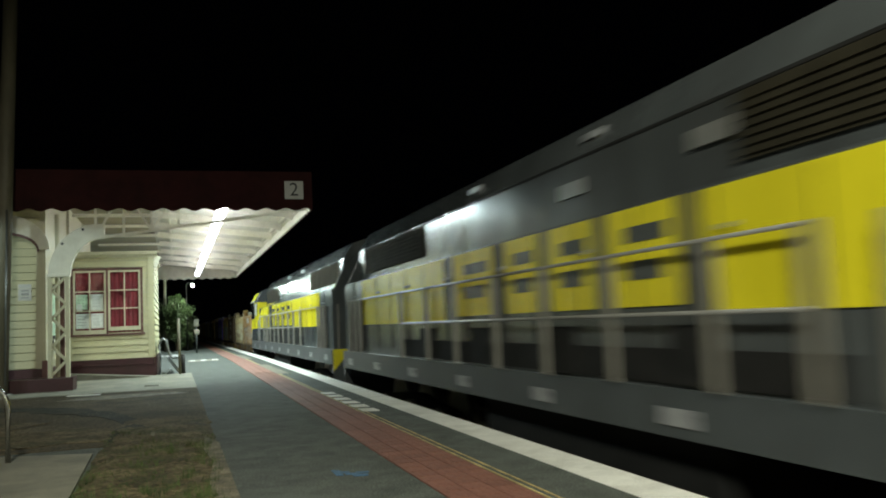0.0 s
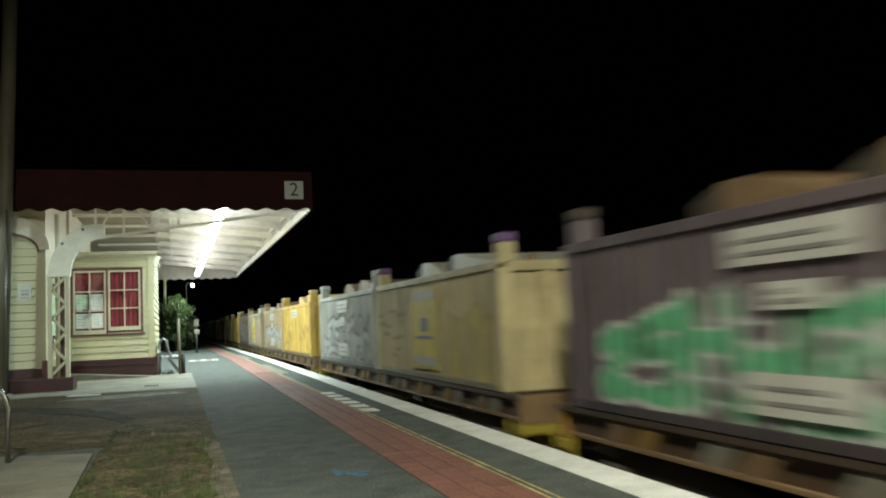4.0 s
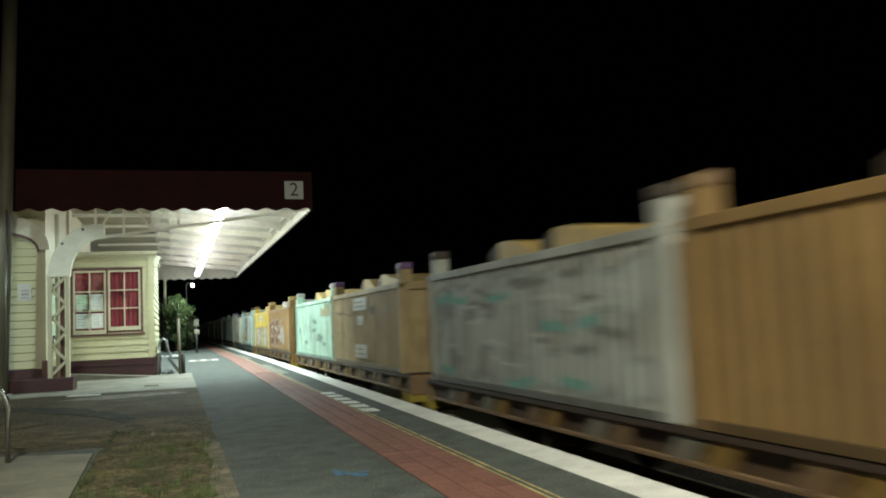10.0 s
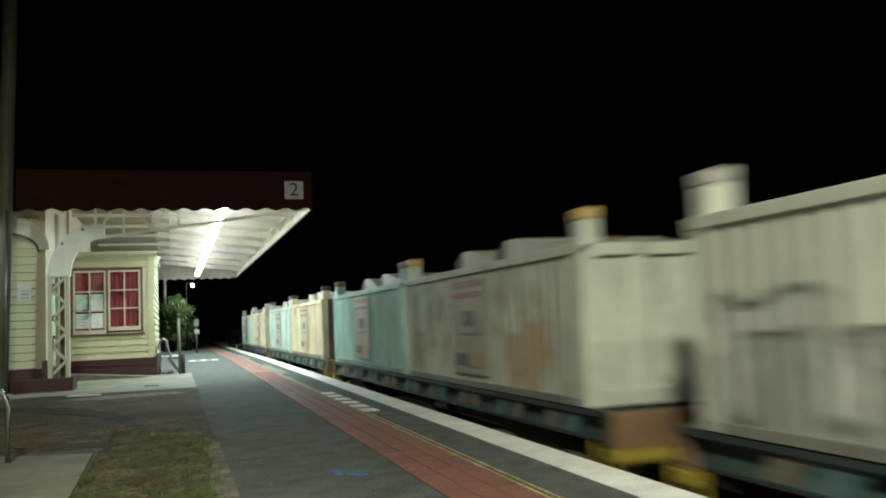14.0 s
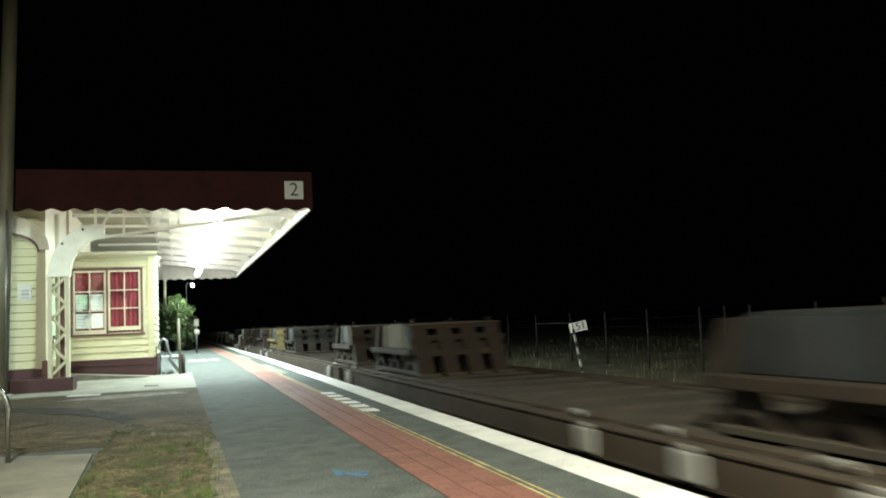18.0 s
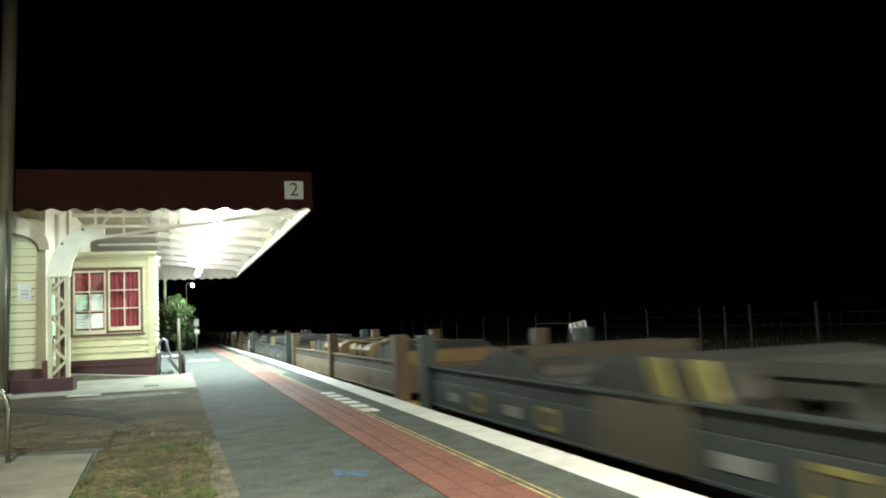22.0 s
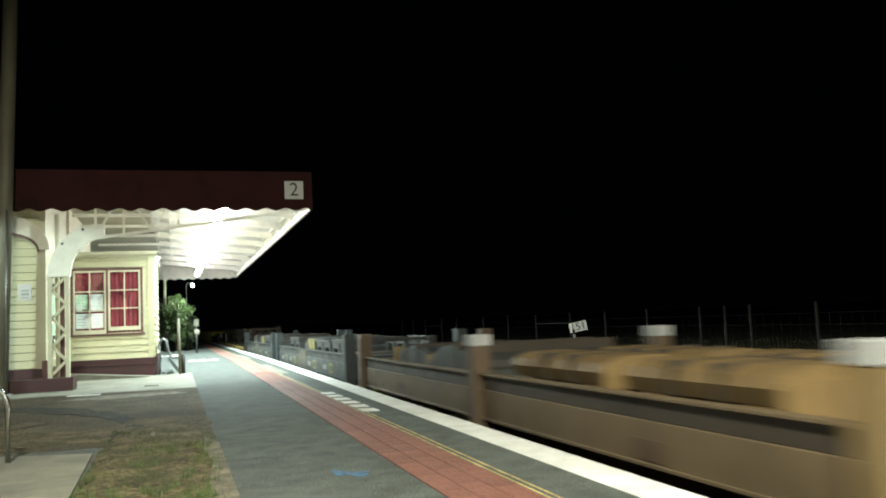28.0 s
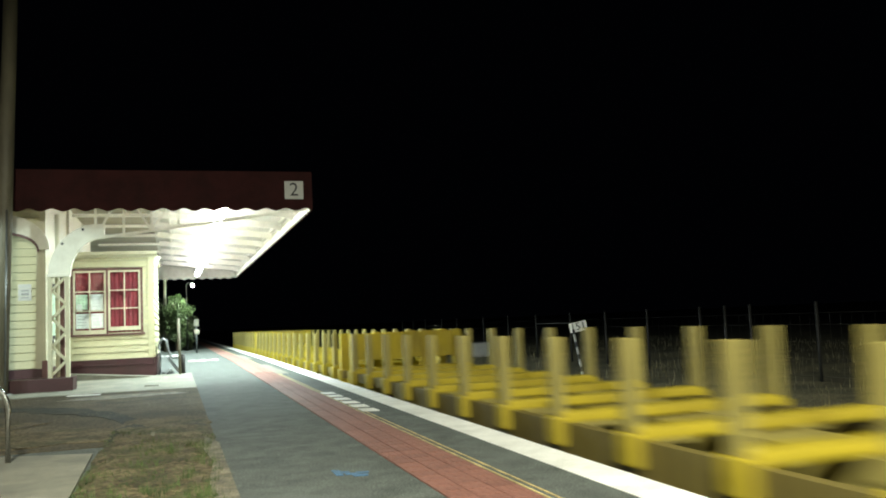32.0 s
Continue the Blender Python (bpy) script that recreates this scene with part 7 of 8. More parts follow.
    for y in (1.06, 1.52, 2.0, 5.0, 6.35, 7.55, 8.9, 10.15, 11.4, 12.7, 13.6, 14.2, 14.9, 16.6):
        for x in (-1.425, 1.425):
            part_at("stanchion", st, lo, (x, y, 0))
    # cab
    y0, y1 = L - 3.3, L - 0.05
    cab = bmesh.new()
    prism(cab, [(-1.42, 1.47), (-1.42, 3.12), (-1.22, 3.50), (-0.5, 3.82), (0.5, 3.82), (1.22, 3.50), (1.42, 3.12), (1.42, 1.47)], "y", y0, y1)
    bmesh.ops.bevel(cab, geom=[e for e in cab.edges if all(abs(v.co.y - y1) < 1e-4 for v in e.verts)], offset=0.18, segments=3, affect="EDGES")
    cb = part("cab", cab, "loco_yellow", lo, "yellow driving cab")
    bm = bmesh.new()
    prism(bm, [(y0 - 0.003, 1.47), (y0 - 0.003, 1.98), (y1 - 0.75, 1.98), (y1 - 0.45, 1.88), (y1 - 0.28, 1.68), (y1 - 0.22, 1.47)], "x", -1.426, 1.426)
    part("cab_base", bm, "loco_grey", cb, "dark grey lower cab panel")
    for o in (-1, 1):
        x = o * 1.424
        wn = pbox("side_window", "cab_glass", cb, x - 0.006, x + 0.006, y0 + 1.5, y1 - 0.2, 2.42, 3.10, label="dark cab side window")
        pbox("window_frame", "loco_silver", wn, x - 0.010, x + 0.010, y0 + 1.47, y0 + 1.5, 2.40, 3.12)
        pbox("window_frame", "loco_black", wn, x - 0.009, x + 0.009, y0 + 2.2, y0 + 2.23, 2.42, 3.10)
        pbox("window_sill", "loco_black", wn, x - 0.012, x + 0.012, y0 + 1.45, y1 - 0.18, 2.385, 2.415)
        bm = bmesh.new()
        prism(bm, [(o * 1.42, 3.10), (o * 1.46, 3.10), (o * 1.46, 3.125), (o * 1.40, 3.17)], "y", y0 + 1.4, y1 - 0.15)
        part("visor", bm, "loco_silver", cb, "pale rain strip over the window")
        vw = pbox("door_window", "reflector", cb, x - 0.006, x + 0.006, y0 + 0.5, y0 + 1.22, 2.52, 3.0, label="pale cab door window")
        pbox("window_frame", "loco_yellow", vw, x - 0.012, x + 0.012, y0 + 0.42, y0 + 1.30, 3.0, 3.04)
        for yy in (y0 + 0.36, y0 + 1.36):
            pbox("door_groove", "loco_black", cb, x - 0.005, x + 0.005, yy - 0.008, yy + 0.008, 2.0, 3.08)
    bm = bmesh.new()
    prism(bm, [(-1.426, 3.05), (-1.426, 3.125), (-1.225, 3.505), (-0.5, 3.826), (0.5, 3.826), (1.225, 3.505), (1.426, 3.125), (1.426, 3.05)], "y", y0 - 0.004, y0 + 1.28)
    part("cab_roof", bm, "loco_grey", cb, "dark grey roof panel")
    # dark shoulder of the hood beside the cab
    for o in (-1, 1):
        xs = sorted((o * (hb - 0.01), o * (hb + 0.02)))
        bm = bmesh.new()
        prism(bm, [(y0 - 1.1, 2.785), (y0 - 0.6, 2.60), (y0 - 0.1, 2.52), (y0 - 0.01, 2.52), (y0 - 0.01, 2.785)], "x", xs[0], xs[1])
        part("shoulder", bm, "loco_grey", hd, "dark grey shoulder panel")
    for x in (-0.62, 0.62):
        pbox("rear_window", "cab_glass", cb, x - 0.42, x + 0.42, y1 - 0.005, y1 + 0.006, 2.4, 3.1)
    bm = bmesh.new()
    prism(bm, [(-1.35, 0.4), (1.35, 0.4), (1.42, 1.47), (-1.42, 1.47)], "y", L - 0.2, L - 0.06)
    part("pilot", bm, "loco_grey", lo, "grey rear pilot")
    for x in (-0.9, 0.9):
        bm = bmesh.new()
        tube(bm, [(x, L - 0.08, 1.75), (x, L, 1.75)], 0.13, 16)
        part("lamp_case", bm, "loco_silver", lo)
    # steps beside the cab
    for j, z in enumerate((0.55, 0.85, 1.15)):
        pbox("step", "loco_silver", lo, -1.44, -1.2, y0 - 0.75, y0 - 0.2, z, z + 0.03)
        pbox("step", "loco_silver", lo, 1.2, 1.44, y0 - 0.75, y0 - 0.2, z, z + 0.03)
    for yy in (y0 - 0.8, y0 - 0.15):
        bm = bmesh.new()
        tube(bm, [(-1.43, yy, 1.2), (-1.43, yy, 2.3), (-1.2, yy, 2.4)], 0.02, 8)
        part("grab_rail", bm, "loco_silver", lo)
    # fuel tank, bogies
    bm = bmesh.new()
    prism(bm, [(-1.3, 0.55), (-1.15, 0.35), (1.15, 0.35), (1.3, 0.55), (1.3, 1.14), (-1.3, 1.14)], "y", 8.2, 12.6)
    part("fuel_tank", bm, "loco_black", lo)
    for y in (4.2, 16.4):
        bogie(lo, y, 0.5, 1.6, "loco_black", "_loco", 3)
    coupler(lo, L - 0.3, 1)
    coupler(lo, 0.3, -1)
    return lo


# ---- low flat wagons with transport racks ----
def hoop_plate(ya, yb, z0, z1, first):
    """Half of a rounded upright plate at the deck's edge."""
    bm = bmesh.new()
    if first:
        o = [(ya, z0), (ya, z1 - 0.10), (ya + 0.03, z1 - 0.04), (ya + 0.09, z1), (yb, z1), (yb, z0)]
    else:
        o = [(ya, z0 + 0.1), (ya, z1), (yb - 0.09, z1), (yb - 0.03, z1 - 0.04), (yb, z1 - 0.10), (yb, z0 + 0.1)]
    prism(bm, o, "x", -1.32, -1.28)
    return bm


def flat_wagon(s, L, stripes, boards, whites, k):
    fw = mover("flat_wagon", "low flat wagon with %s" % ("a yellow and white striped side sill" if stripes else "a brown rusty deck and pale sill plates"), "wagon", s, group="flat wagons")
    key = "%.0f" % (L * 10)
    part_at("deck", shared("fw_deck" + key, lambda q: box(q, -1.3, 1.3, 0.0, L, 0.94, 1.06, 0.01), "deck"), fw)
    part_at("centre_sill", shared("fw_sill" + key, lambda q: box(q, -0.3, 0.3, 0.0, L, 0.74, 0.94), "deck_sill"), fw)
    side = shared("fw_side" + key, lambda q: (box(q, -0.03, 0.03, 0, L, 0.85, 1.07, 0.006), box(q, -0.045, 0.045, 0, L, 1.07, 1.095, 0.006), box(q, -0.045, 0.045, 0, L, 0.83, 0.85)), "deck_sill")
    if stripes:
        cuts = (0.0, 0.6, 1.0, 2.5, 2.95, 4.57, 5.0, 7.2, 7.75, 8.35, 8.95, 10.9, 11.4, 12.8, 13.2, L)
        for i, (ya, yb) in enumerate(zip(cuts, cuts[1:])):
            part_at("sill_stripe", shared("fw_stripe%d" % i, lambda q: box(q, -0.03, 0.03, ya + 0.002, yb - 0.002, 0.92, 1.05, 0.006), "stripe_white" if i % 2 else "stripe_yellow"), fw, (-1.33, 0, 0))
        part_at("lower_web", shared("fw_web" + key, lambda q: box(q, -0.02, 0.02, 0.0, L, 0.80, 0.915), "deck_sill"), fw, (-1.30, 0, 0))
        pbox("sill_plate", "stripe_white", fw, -1.36, -1.33, 5.0, 5.9, 0.77, 0.918, label="white painted plate below the sill")
        part_at("side_sill", side, fw, (1.33, 0, 0))
    else:
        for x in (-1.33, 1.33):
            part_at("side_sill", side, fw, (x, 0, 0))
    for i in range(int(L)):
        part_at("deck_rib", shared("fw_rib", lambda q: box(q, -1.28, 1.28, -0.04, 0.04, 1.06, 1.085), "deck"), fw, (0, 0.5 + i * 0.97, 0))
    for x in (-1.06, 1.06):
        part_at("deck_strip", shared("fw_strip" + key, lambda q: box(q, -0.05, 0.05, 0.3, L - 0.3, 1.06, 1.10, 0.006), "deck_sill"), fw, (x, 0, 0))
    for y in (0.1, L - 0.1):
        part_at("headstock", shared("fw_head", lambda q: box(q, -1.3, 1.3, -0.08, 0.08, 0.74, 1.07, 0.02), "deck_sill"), fw, (0, y, 0))
    for i, y in enumerate(whites):
        wide = (0.26 if k == 0 else 0.15) if i % 3 else (0.34 if k == 0 else 0.2)
        bm = bmesh.new()
        box(bm, -1.42, -1.37, y - wide, y + wide, 0.86, 1.06, 0.015)
        box(bm, -1.40, -1.36, y - wide * 0.4, y + wide * 0.4, 1.06, 1.10, 0.01)
        part("sill_plate", bm, "stripe_white" if k == 0 else "rail_pale", fw, "pale painted plate on the sill")
        part_at("lashing_ring", shared("fw_ring", lambda q: tube(q, [(-1.18, -0.12, 1.10), (-1.14, -0.06, 1.13), (-1.14, 0.06, 1.13), (-1.18, 0.12, 1.10)], 0.016, 6), "rail_pale"), fw, (0, y + 0.6, 0))
    for y in boards:
        z0, z1 = (1.06, 1.72) if y < 2 else (1.36, 1.71)
        hp = part("hoop", hoop_plate(y, y + 0.2, z0, z1, True), "stripe_white", fw, "white painted hoop plate")
        part("hoop_half", hoop_plate(y + 0.225, y + 0.44, z0, z1, False), "stripe_white", hp)
        if y > 2:
            pbox("stem", "deck_sill", hp, -1.315, -1.285, y + 0.1, y + 0.3, 1.06, 1.46)
    bogie(fw, 1.75, 0.42, 0.85)
    bogie(fw, L - 1.75, 0.42, 0.85)
    coupler(fw, L, 1)
    coupler(fw, 0, -1)
    return fw


def handrails(fw, y):
    """White bent handrails and a brake wheel at a wagon's end."""
    for dy in (0.0, 0.55):
        bm = bmesh.new()
        tube(bm, [(-1.32, y + dy, 1.06), (-1.32, y + dy, 1.58), (-1.30, y + dy + 0.08, 1.66), (-1.24, y + dy + 0.42, 1.66)], 0.024, 8)
        part("handrail", bm, "rail_pale", fw, "white bent handrail")
    bm = bmesh.new()
    tube(bm, [(-1.34, y - 0.1, 1.26), (-1.34, y + 1.0, 1.26)], 0.022, 8)
    part("handrail", bm, "rail_pale", fw, "white bent handrail")
    pbox("wheel_post", "deck_sill", fw, -1.16, -1.08, y - 0.56, y - 0.46, 1.06, 1.74)
    brake_wheel(fw, -1.20, y - 0.5, 1.72, 0.24, True)


RACK_WORDS = {"rack_brown": "rusty brown", "rack_cream": "cream painted", "rack_grey": "dull grey", "rack_orange": "orange-brown", "rack_pale": "pale rusty", "rack_rust": "bright rusty"}


def rack(s0, s1, tone, pack="rack_tarp", foot="rack_worn"):
    """A coil rack across the deck: an open sloping front of four columns with feet, a ledge and inverted-V trestles along each side, and a sheeted pack on it."""
    tan = pack != "rack_tarp"
    rk = mover("transport_rack", "%s steel coil rack under a %s sheeted pack" % (RACK_WORDS[tone], "tan" if tan else "dark"), "rack", s0, group="transport racks")
    ln = s1 - s0
    z0 = 1.086
    for o in (-1, 1):
        x = o * 0.74
        bm = bmesh.new()
        box(bm, x - 0.07, x + 0.07, 0.0, ln, z0, z0 + 0.06, 0.008)
        part("base_rail", bm, "rack_worn", rk)
        bm = bmesh.new()
        box(bm, x + o * 0.05 - 0.09, x + o * 0.05 + 0.09, 0.30, ln + 0.05, 1.42, 1.52, 0.012)
        part("ledge", bm, "rack_ledge" if tone == "rack_pale" else tone, rk)
        v = shared("rk_trestle" + tone, lambda q: prism(q, [(-0.36, z0 + 0.06), (-0.16, 1.42), (0.16, 1.42), (0.36, z0 + 0.06), (0.20, z0 + 0.06), (0.08, 1.28), (-0.08, 1.28), (-0.20, z0 + 0.06)], "x", -0.04, 0.04), tone)
        for i in range(3):
            part_at("trestle", v, rk, (x, 0.62 + i * (ln - 1.0) / 2, 0))
        bm = bmesh.new()
        prism(bm, [(0.20, 1.52), (0.42, 1.93), (0.78, 1.93), (0.62, 1.52)], "x", x - 0.05, x + 0.05)
        part("front_post", bm, tone, rk)
        bm = bmesh.new()
        prism(bm, [(ln - 0.22, 1.52), (ln - 0.40, 1.93), (ln - 0.22, 1.93), (ln + 0.02, 1.52)], "x", x - 0.05, x + 0.05)
        part("rear_post", bm, tone, rk)
    # the front: columns that lean back, with feet and cross beams
    for x in (-0.66, -0.22, 0.22, 0.66):
        part_at("column", shared("rk_column" + tone, lambda q: prism(q, [(-0.10, z0 + 0.02), (0.36, 1.86), (0.52, 1.86), (0.20, z0 + 0.02)], "x", -0.13, 0.13), tone), rk, (x, 0, 0))
        part_at("gusset", shared("rk_gusset" + tone, lambda q: prism(q, [(-0.10, 1.52), (0.10, 1.52), (0.19, 1.72), (-0.19, 1.72)], "y", 0.20, 0.25), tone), rk, (x, 0, 0))
        part_at("foot", shared("rk_foot" + foot, lambda q: box(q, -0.18, 0.18, -0.30, 0.08, z0, z0 + 0.04, 0.006), foot), rk, (x, 0, 0))
    for za, zb, nm in ((1.86, 1.925, "header"), (1.66, 1.75, "cross_beam"), (1.40, 1.50, "cross_beam")):
        ya = (za - z0) * 0.56
        bm = bmesh.new()
        prism(bm, [(ya - 0.08, za), (ya - 0.04, zb), (ya + 0.16, zb), (ya + 0.14, za)], "x", -0.80, 0.80)
        part(nm, bm, tone, rk)
    bm = bmesh.new()
    tube(bm, [(-0.84, 0.44, 1.94), (0.84, 0.44, 1.94)], 0.013, 8)
    part("top_pipe", bm, "rack_ledge", rk, "worn steel pipe along the top")
    pbox("header", "rack_worn", rk, -0.82, 0.82, 0.47, 0.86, 1.93, 1.955)
    if tone != "rack_pale":
        bm = bmesh.new()
        prism(bm, [(0.26, 1.50), (0.35, 1.66), (0.41, 1.66), (0.32, 1.50)], "x", -0.78, 0.78)
        part("infill", bm, tone, rk)
    # dark sheet added behind the columns to put shade into the openings
    pbox("shade_sheet", "rack_dark", rk, -0.66, 0.66, 0.66, 0.70, z0 + 0.06, 1.86)
    # the pack
    bm = bmesh.new()
    prism(bm, [(0.80, 1.50), (0.72, 1.90), (0.90, 1.955), (ln - 0.45, 1.965), (ln - 0.36, 1.90), (ln - 0.16, 1.50)], "x", -0.72, 0.72)
    bmesh.ops.bevel(bm, geom=list(bm.edges), offset=0.03, segments=2, affect="EDGES")
    pk = part("pack", bm, pack, rk, "%s sheeted pack" % ("tan" if tan else "dark grey"))
    for y in (1.15, ln - 0.75):
        bm = bmesh.new()
        prism(bm, [(y, 1.51), (y, 1.972), (y + 0.05, 1.972), (y + 0.05, 1.51)], "x", -0.73, 0.73)
        part("strap", bm, "rack_dark", pk)
    pin = shared("rk_pin", lambda q: tube(q, [(0, 0, 1.9), (0, 0, 2.04)], 0.015, 6), "rack_worn")
    for x, y in ((-0.7, 0.6), (0.7, 0.6), (0.7, ln - 0.4)):
        part_at("pin", pin, rk, (x, y, 0))
    return rk


def deck_ramp(s, ln):
    """A sloping side wing on the near edge of a deck."""
    rm = mover("deck_ramp", "brown rusty sloping steel wing on the wagon deck", "ramp", s)
    bm = bmesh.new()
    prism(bm, [(0, 1.10), (ln * 0.42, 1.44), (ln * 0.92, 1.44), (ln, 1.10)], "x", -1.27, -1.14)
    part("ramp_plate", bm, "rack_brown", rm)
    bm = bmesh.new()
    prism(bm, [(ln * 0.46, 1.14), (ln * 0.52, 1.40), (ln * 0.66, 1.40), (ln * 0.74, 1.20)], "x", -1.276, -1.271)
    part("graffiti", bm, "mark_ochre", rm, "faded yellow graffiti")
    for q in (0.45, 0.7, 0.9):
        pbox("rib", "rack_brown", rm, -1.14, -1.02, ln * q - 0.04, ln * q + 0.04, 1.10, 1.40)
    return rm


# ---- well wagons with low sides ----
def well_wagon(s, blue, k):
    col = "well_blue" if blue else "well_tan"
    post = "well_blue" if blue else "well_brown"
    lead = "end_tan" if k in (6, 9, 10, 12) and not blue else post
    ww = mover("well_wagon", "low-sided %s wagon with end posts" % ("blue-grey" if blue else "tan and brown"), "wagon", s, group="well wagons")
    L, half = 12.68, 6.2
    for x, o in ((-1.22, -1), (1.22, 1)):
        for ya, yb in ((0.25, half - 0.15), (half + 0.15, L - 0.25)):
            sd = shared("ww_side%s%d" % (col, ya > 1), lambda q: (box(q, -0.03, 0.03, ya, yb, 0.85, 1.18, 0.008), box(q, -0.045, 0.045, ya, yb, 0.83, 0.86, 0.006)), col)
            part_at("side_plate", sd, ww, (x, 0, 0))
            # dark band below the top edge, its shade put into the colour
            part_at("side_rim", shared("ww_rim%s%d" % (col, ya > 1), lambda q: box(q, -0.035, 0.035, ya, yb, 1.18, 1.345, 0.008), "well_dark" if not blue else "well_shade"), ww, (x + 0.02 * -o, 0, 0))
            part_at("top_edge", shared("ww_edge%s%d" % (col, ya > 1), lambda q: box(q, -0.055, 0.055, ya, yb, 1.345, 1.372, 0.006), col), ww, (x, 0, 0))
        cap = shared("ww_cap", lambda q: box(q, -0.12, 0.12, -0.14, 0.14, 1.68, 1.815, 0.012), "stripe_white")
        for i, y in enumerate((0.13, half, L - 0.13)):
            if blue and i == 1:
                part_at("centre_plate", shared("ww_centre", lambda q: box(q, -0.036, 0.036, -0.16, 1.25, 0.84, 1.36, 0.01), "well_patch"), ww, (x, y, 0))
                continue
            low = blue and k == 15
            pm = lead if i == 0 else post
            ph = shared("ww_post" + pm, lambda q: box(q, -0.11, 0.11, -0.13, 0.13, 0.74, 1.80, 0.015), pm)
            p = part_at("post", shared("ww_low_post" + post, lambda q: box(q, -0.11, 0.11, -0.13, 0.13, 0.74, 1.39, 0.015), post) if low else ph, ww, (x, y, 0))
            if not blue and k % (4, 4, 5)[i] == 0:
                part_at("post_cap", cap, p, label="white painted cap")
    if blue:
        for ya in (1.95, 4.4, 8.2, 10.2):
            fr = shared("ww_mark", lambda q: [box(q, -1.258, -1.25, *c) for c in ((0, 0.46, 0.90, 0.945), (0, 0.46, 1.075, 1.12), (0, 0.07, 0.945, 1.075), (0.39, 0.46, 0.945, 1.075))], "mark_yellow")
            mk = part_at("mark", fr, ww, (0, ya, 0), label="yellow painted square mark")
            part_at("print", shared("ww_print", lambda q: box(q, -1.258, -1.25, 0.9, 1.35, 0.95, 1.06), "print_grey"), ww, (0, ya, 0))
    else:
        for ya in (2.2, half + 3.4):
            part_at("mark", shared("ww_mark_red", lambda q: box(q, -1.256, -1.25, 0, 0.4, 0.88, 1.04), "well_brown"), ww, (0, ya, 0))
    part_at("floor", shared("ww_floor", lambda q: box(q, -1.19, 1.19, 0.3, L - 0.3, 0.80, 0.92), "deck"), ww)
    part_at("centre_sill", shared("ww_sill", lambda q: box(q, -0.3, 0.3, 0.0, L, 0.6, 0.80), "deck"), ww)
    for y in (0.12, L - 0.12):
        pm = lead if y < 1 else post
        part_at("end_beam", shared("ww_end" + pm, lambda q: box(q, -1.2, 1.2, -0.1, 0.1, 0.86, 1.32, 0.02), pm), ww, (0, y, 0))
        part_at("end_step", shared("ww_step", lambda q: box(q, -1.3, 1.3, -0.12, 0.12, 0.60, 0.74, 0.01), "coupler_yellow"), ww, (0, y + (0.1 if y > 1 else -0.1), 0))
    bogie(ww, 1.8, 0.42, 0.85)
    bogie(ww, L - 1.8, 0.42, 0.85)
    coupler(ww, L, 1)
    coupler(ww, 0, -1)
    if k == 4:
        brake_wheel(ww, -1.42, L + 0.55, 1.16, 0.3, True)
        pbox("wheel_arm", post, ww, -1.30, -1.22, L - 0.1, L + 0.6, 1.12, 1.20)
    # what lies in it
    rng = random.Random(k + 60)
    for j, y in enumerate((1.2, 3.5, 5.8, 9.0) if blue else (1.2, 3.6, 6.7, 9.25)):
        kind = (2 if j == 2 else (j * 2 + k) % 3) if blue else (1 - k % 2, 2 if k % 3 else 1, 1 if k % 2 else 2, 0)[j]
        load = mover("sheeted_load" if kind == 2 else "saddle_rack" if blue else "block_load" if kind == 0 else "steel_trough", "grey sheeted load in the wagon" if kind == 2 else ("dull grey steel saddle rack standing in the wagon" if blue else "grey block with golden end plates in the wagon" if kind == 0 else "golden brown steel trough on feet in the wagon"),
                     "rack" if blue and kind != 2 else "load", s + y, group="loads in the well wagons")
        ln = 2.25 + rng.uniform(-0.15, 0.15)
        if kind == 2:
            bm = bmesh.new()
            prism(bm, [(0.0, 0.92), (0.06, 1.42), (0.35, 1.60), (1.1, 1.66), (ln - 0.4, 1.60), (ln - 0.05, 1.40), (ln, 0.92)], "x", -1.02, 1.02)
            bmesh.ops.bevel(bm, geom=list(bm.edges), offset=0.08, segments=2, affect="EDGES")
            part("sheet", bm, "load_grey", load)
            for y2 in (0.30, 0.90):
                if blue and j == 2:
                    bm = bmesh.new()
                    prism(bm, [(y2 - 0.35, 0.95), (y2 - 0.02, 1.635), (y2 + 0.23, 1.635), (y2 - 0.10, 0.95)], "x", -1.045, -1.012)
                    part("strap", bm, "mark_yellow", load, "faded yellow slanting strap")
                else:
                    pbox("strap", "well_dark", load, -1.03, 1.03, y2, y2 + 0.07, 0.95, 1.672)
        elif blue:
            for x in (-0.95, 0.95):
                for ya in (0.0, ln / 2):
                    yb = ya + ln / 2 - 0.03
                    bm = bmesh.new()
                    prism(bm, [(ya, 0.92), (ya + 0.10, 1.56), (yb - 0.10, 1.56), (yb, 0.92), (yb - 0.20, 0.92), (yb - 0.27, 1.44), (ya + 0.27, 1.44), (ya + 0.20, 0.92)], "x", x - 0.06, x + 0.06)
                    part("trestle", bm, "load_grey", load)
                pbox("side_beam", "load_grey", load, x - 0.08, x + 0.08, 0.08, ln - 0.10, 1.562, 1.66 if kind else 1.62)
            for y2 in (0.25, ln - 0.25):
                pbox("cross_beam", "load_grey", load, -0.86, 0.86, y2 - 0.09, y2 + 0.09, 1.57, 1.64)
            pbox("bed_plate", "well_dark", load, -0.86, 0.86, 0.2, ln - 0.2, 1.20, 1.24)
        elif kind == 0:
            # a dull grey block between two golden end plates
            bm = bmesh.new()
            prism(bm, [(0.22, 0.92), (0.22, 1.50), (0.5, 1.58), (ln - 0.45, 1.60), (ln - 0.1, 1.48), (ln - 0.1, 0.92)], "x", -0.88, 0.88)
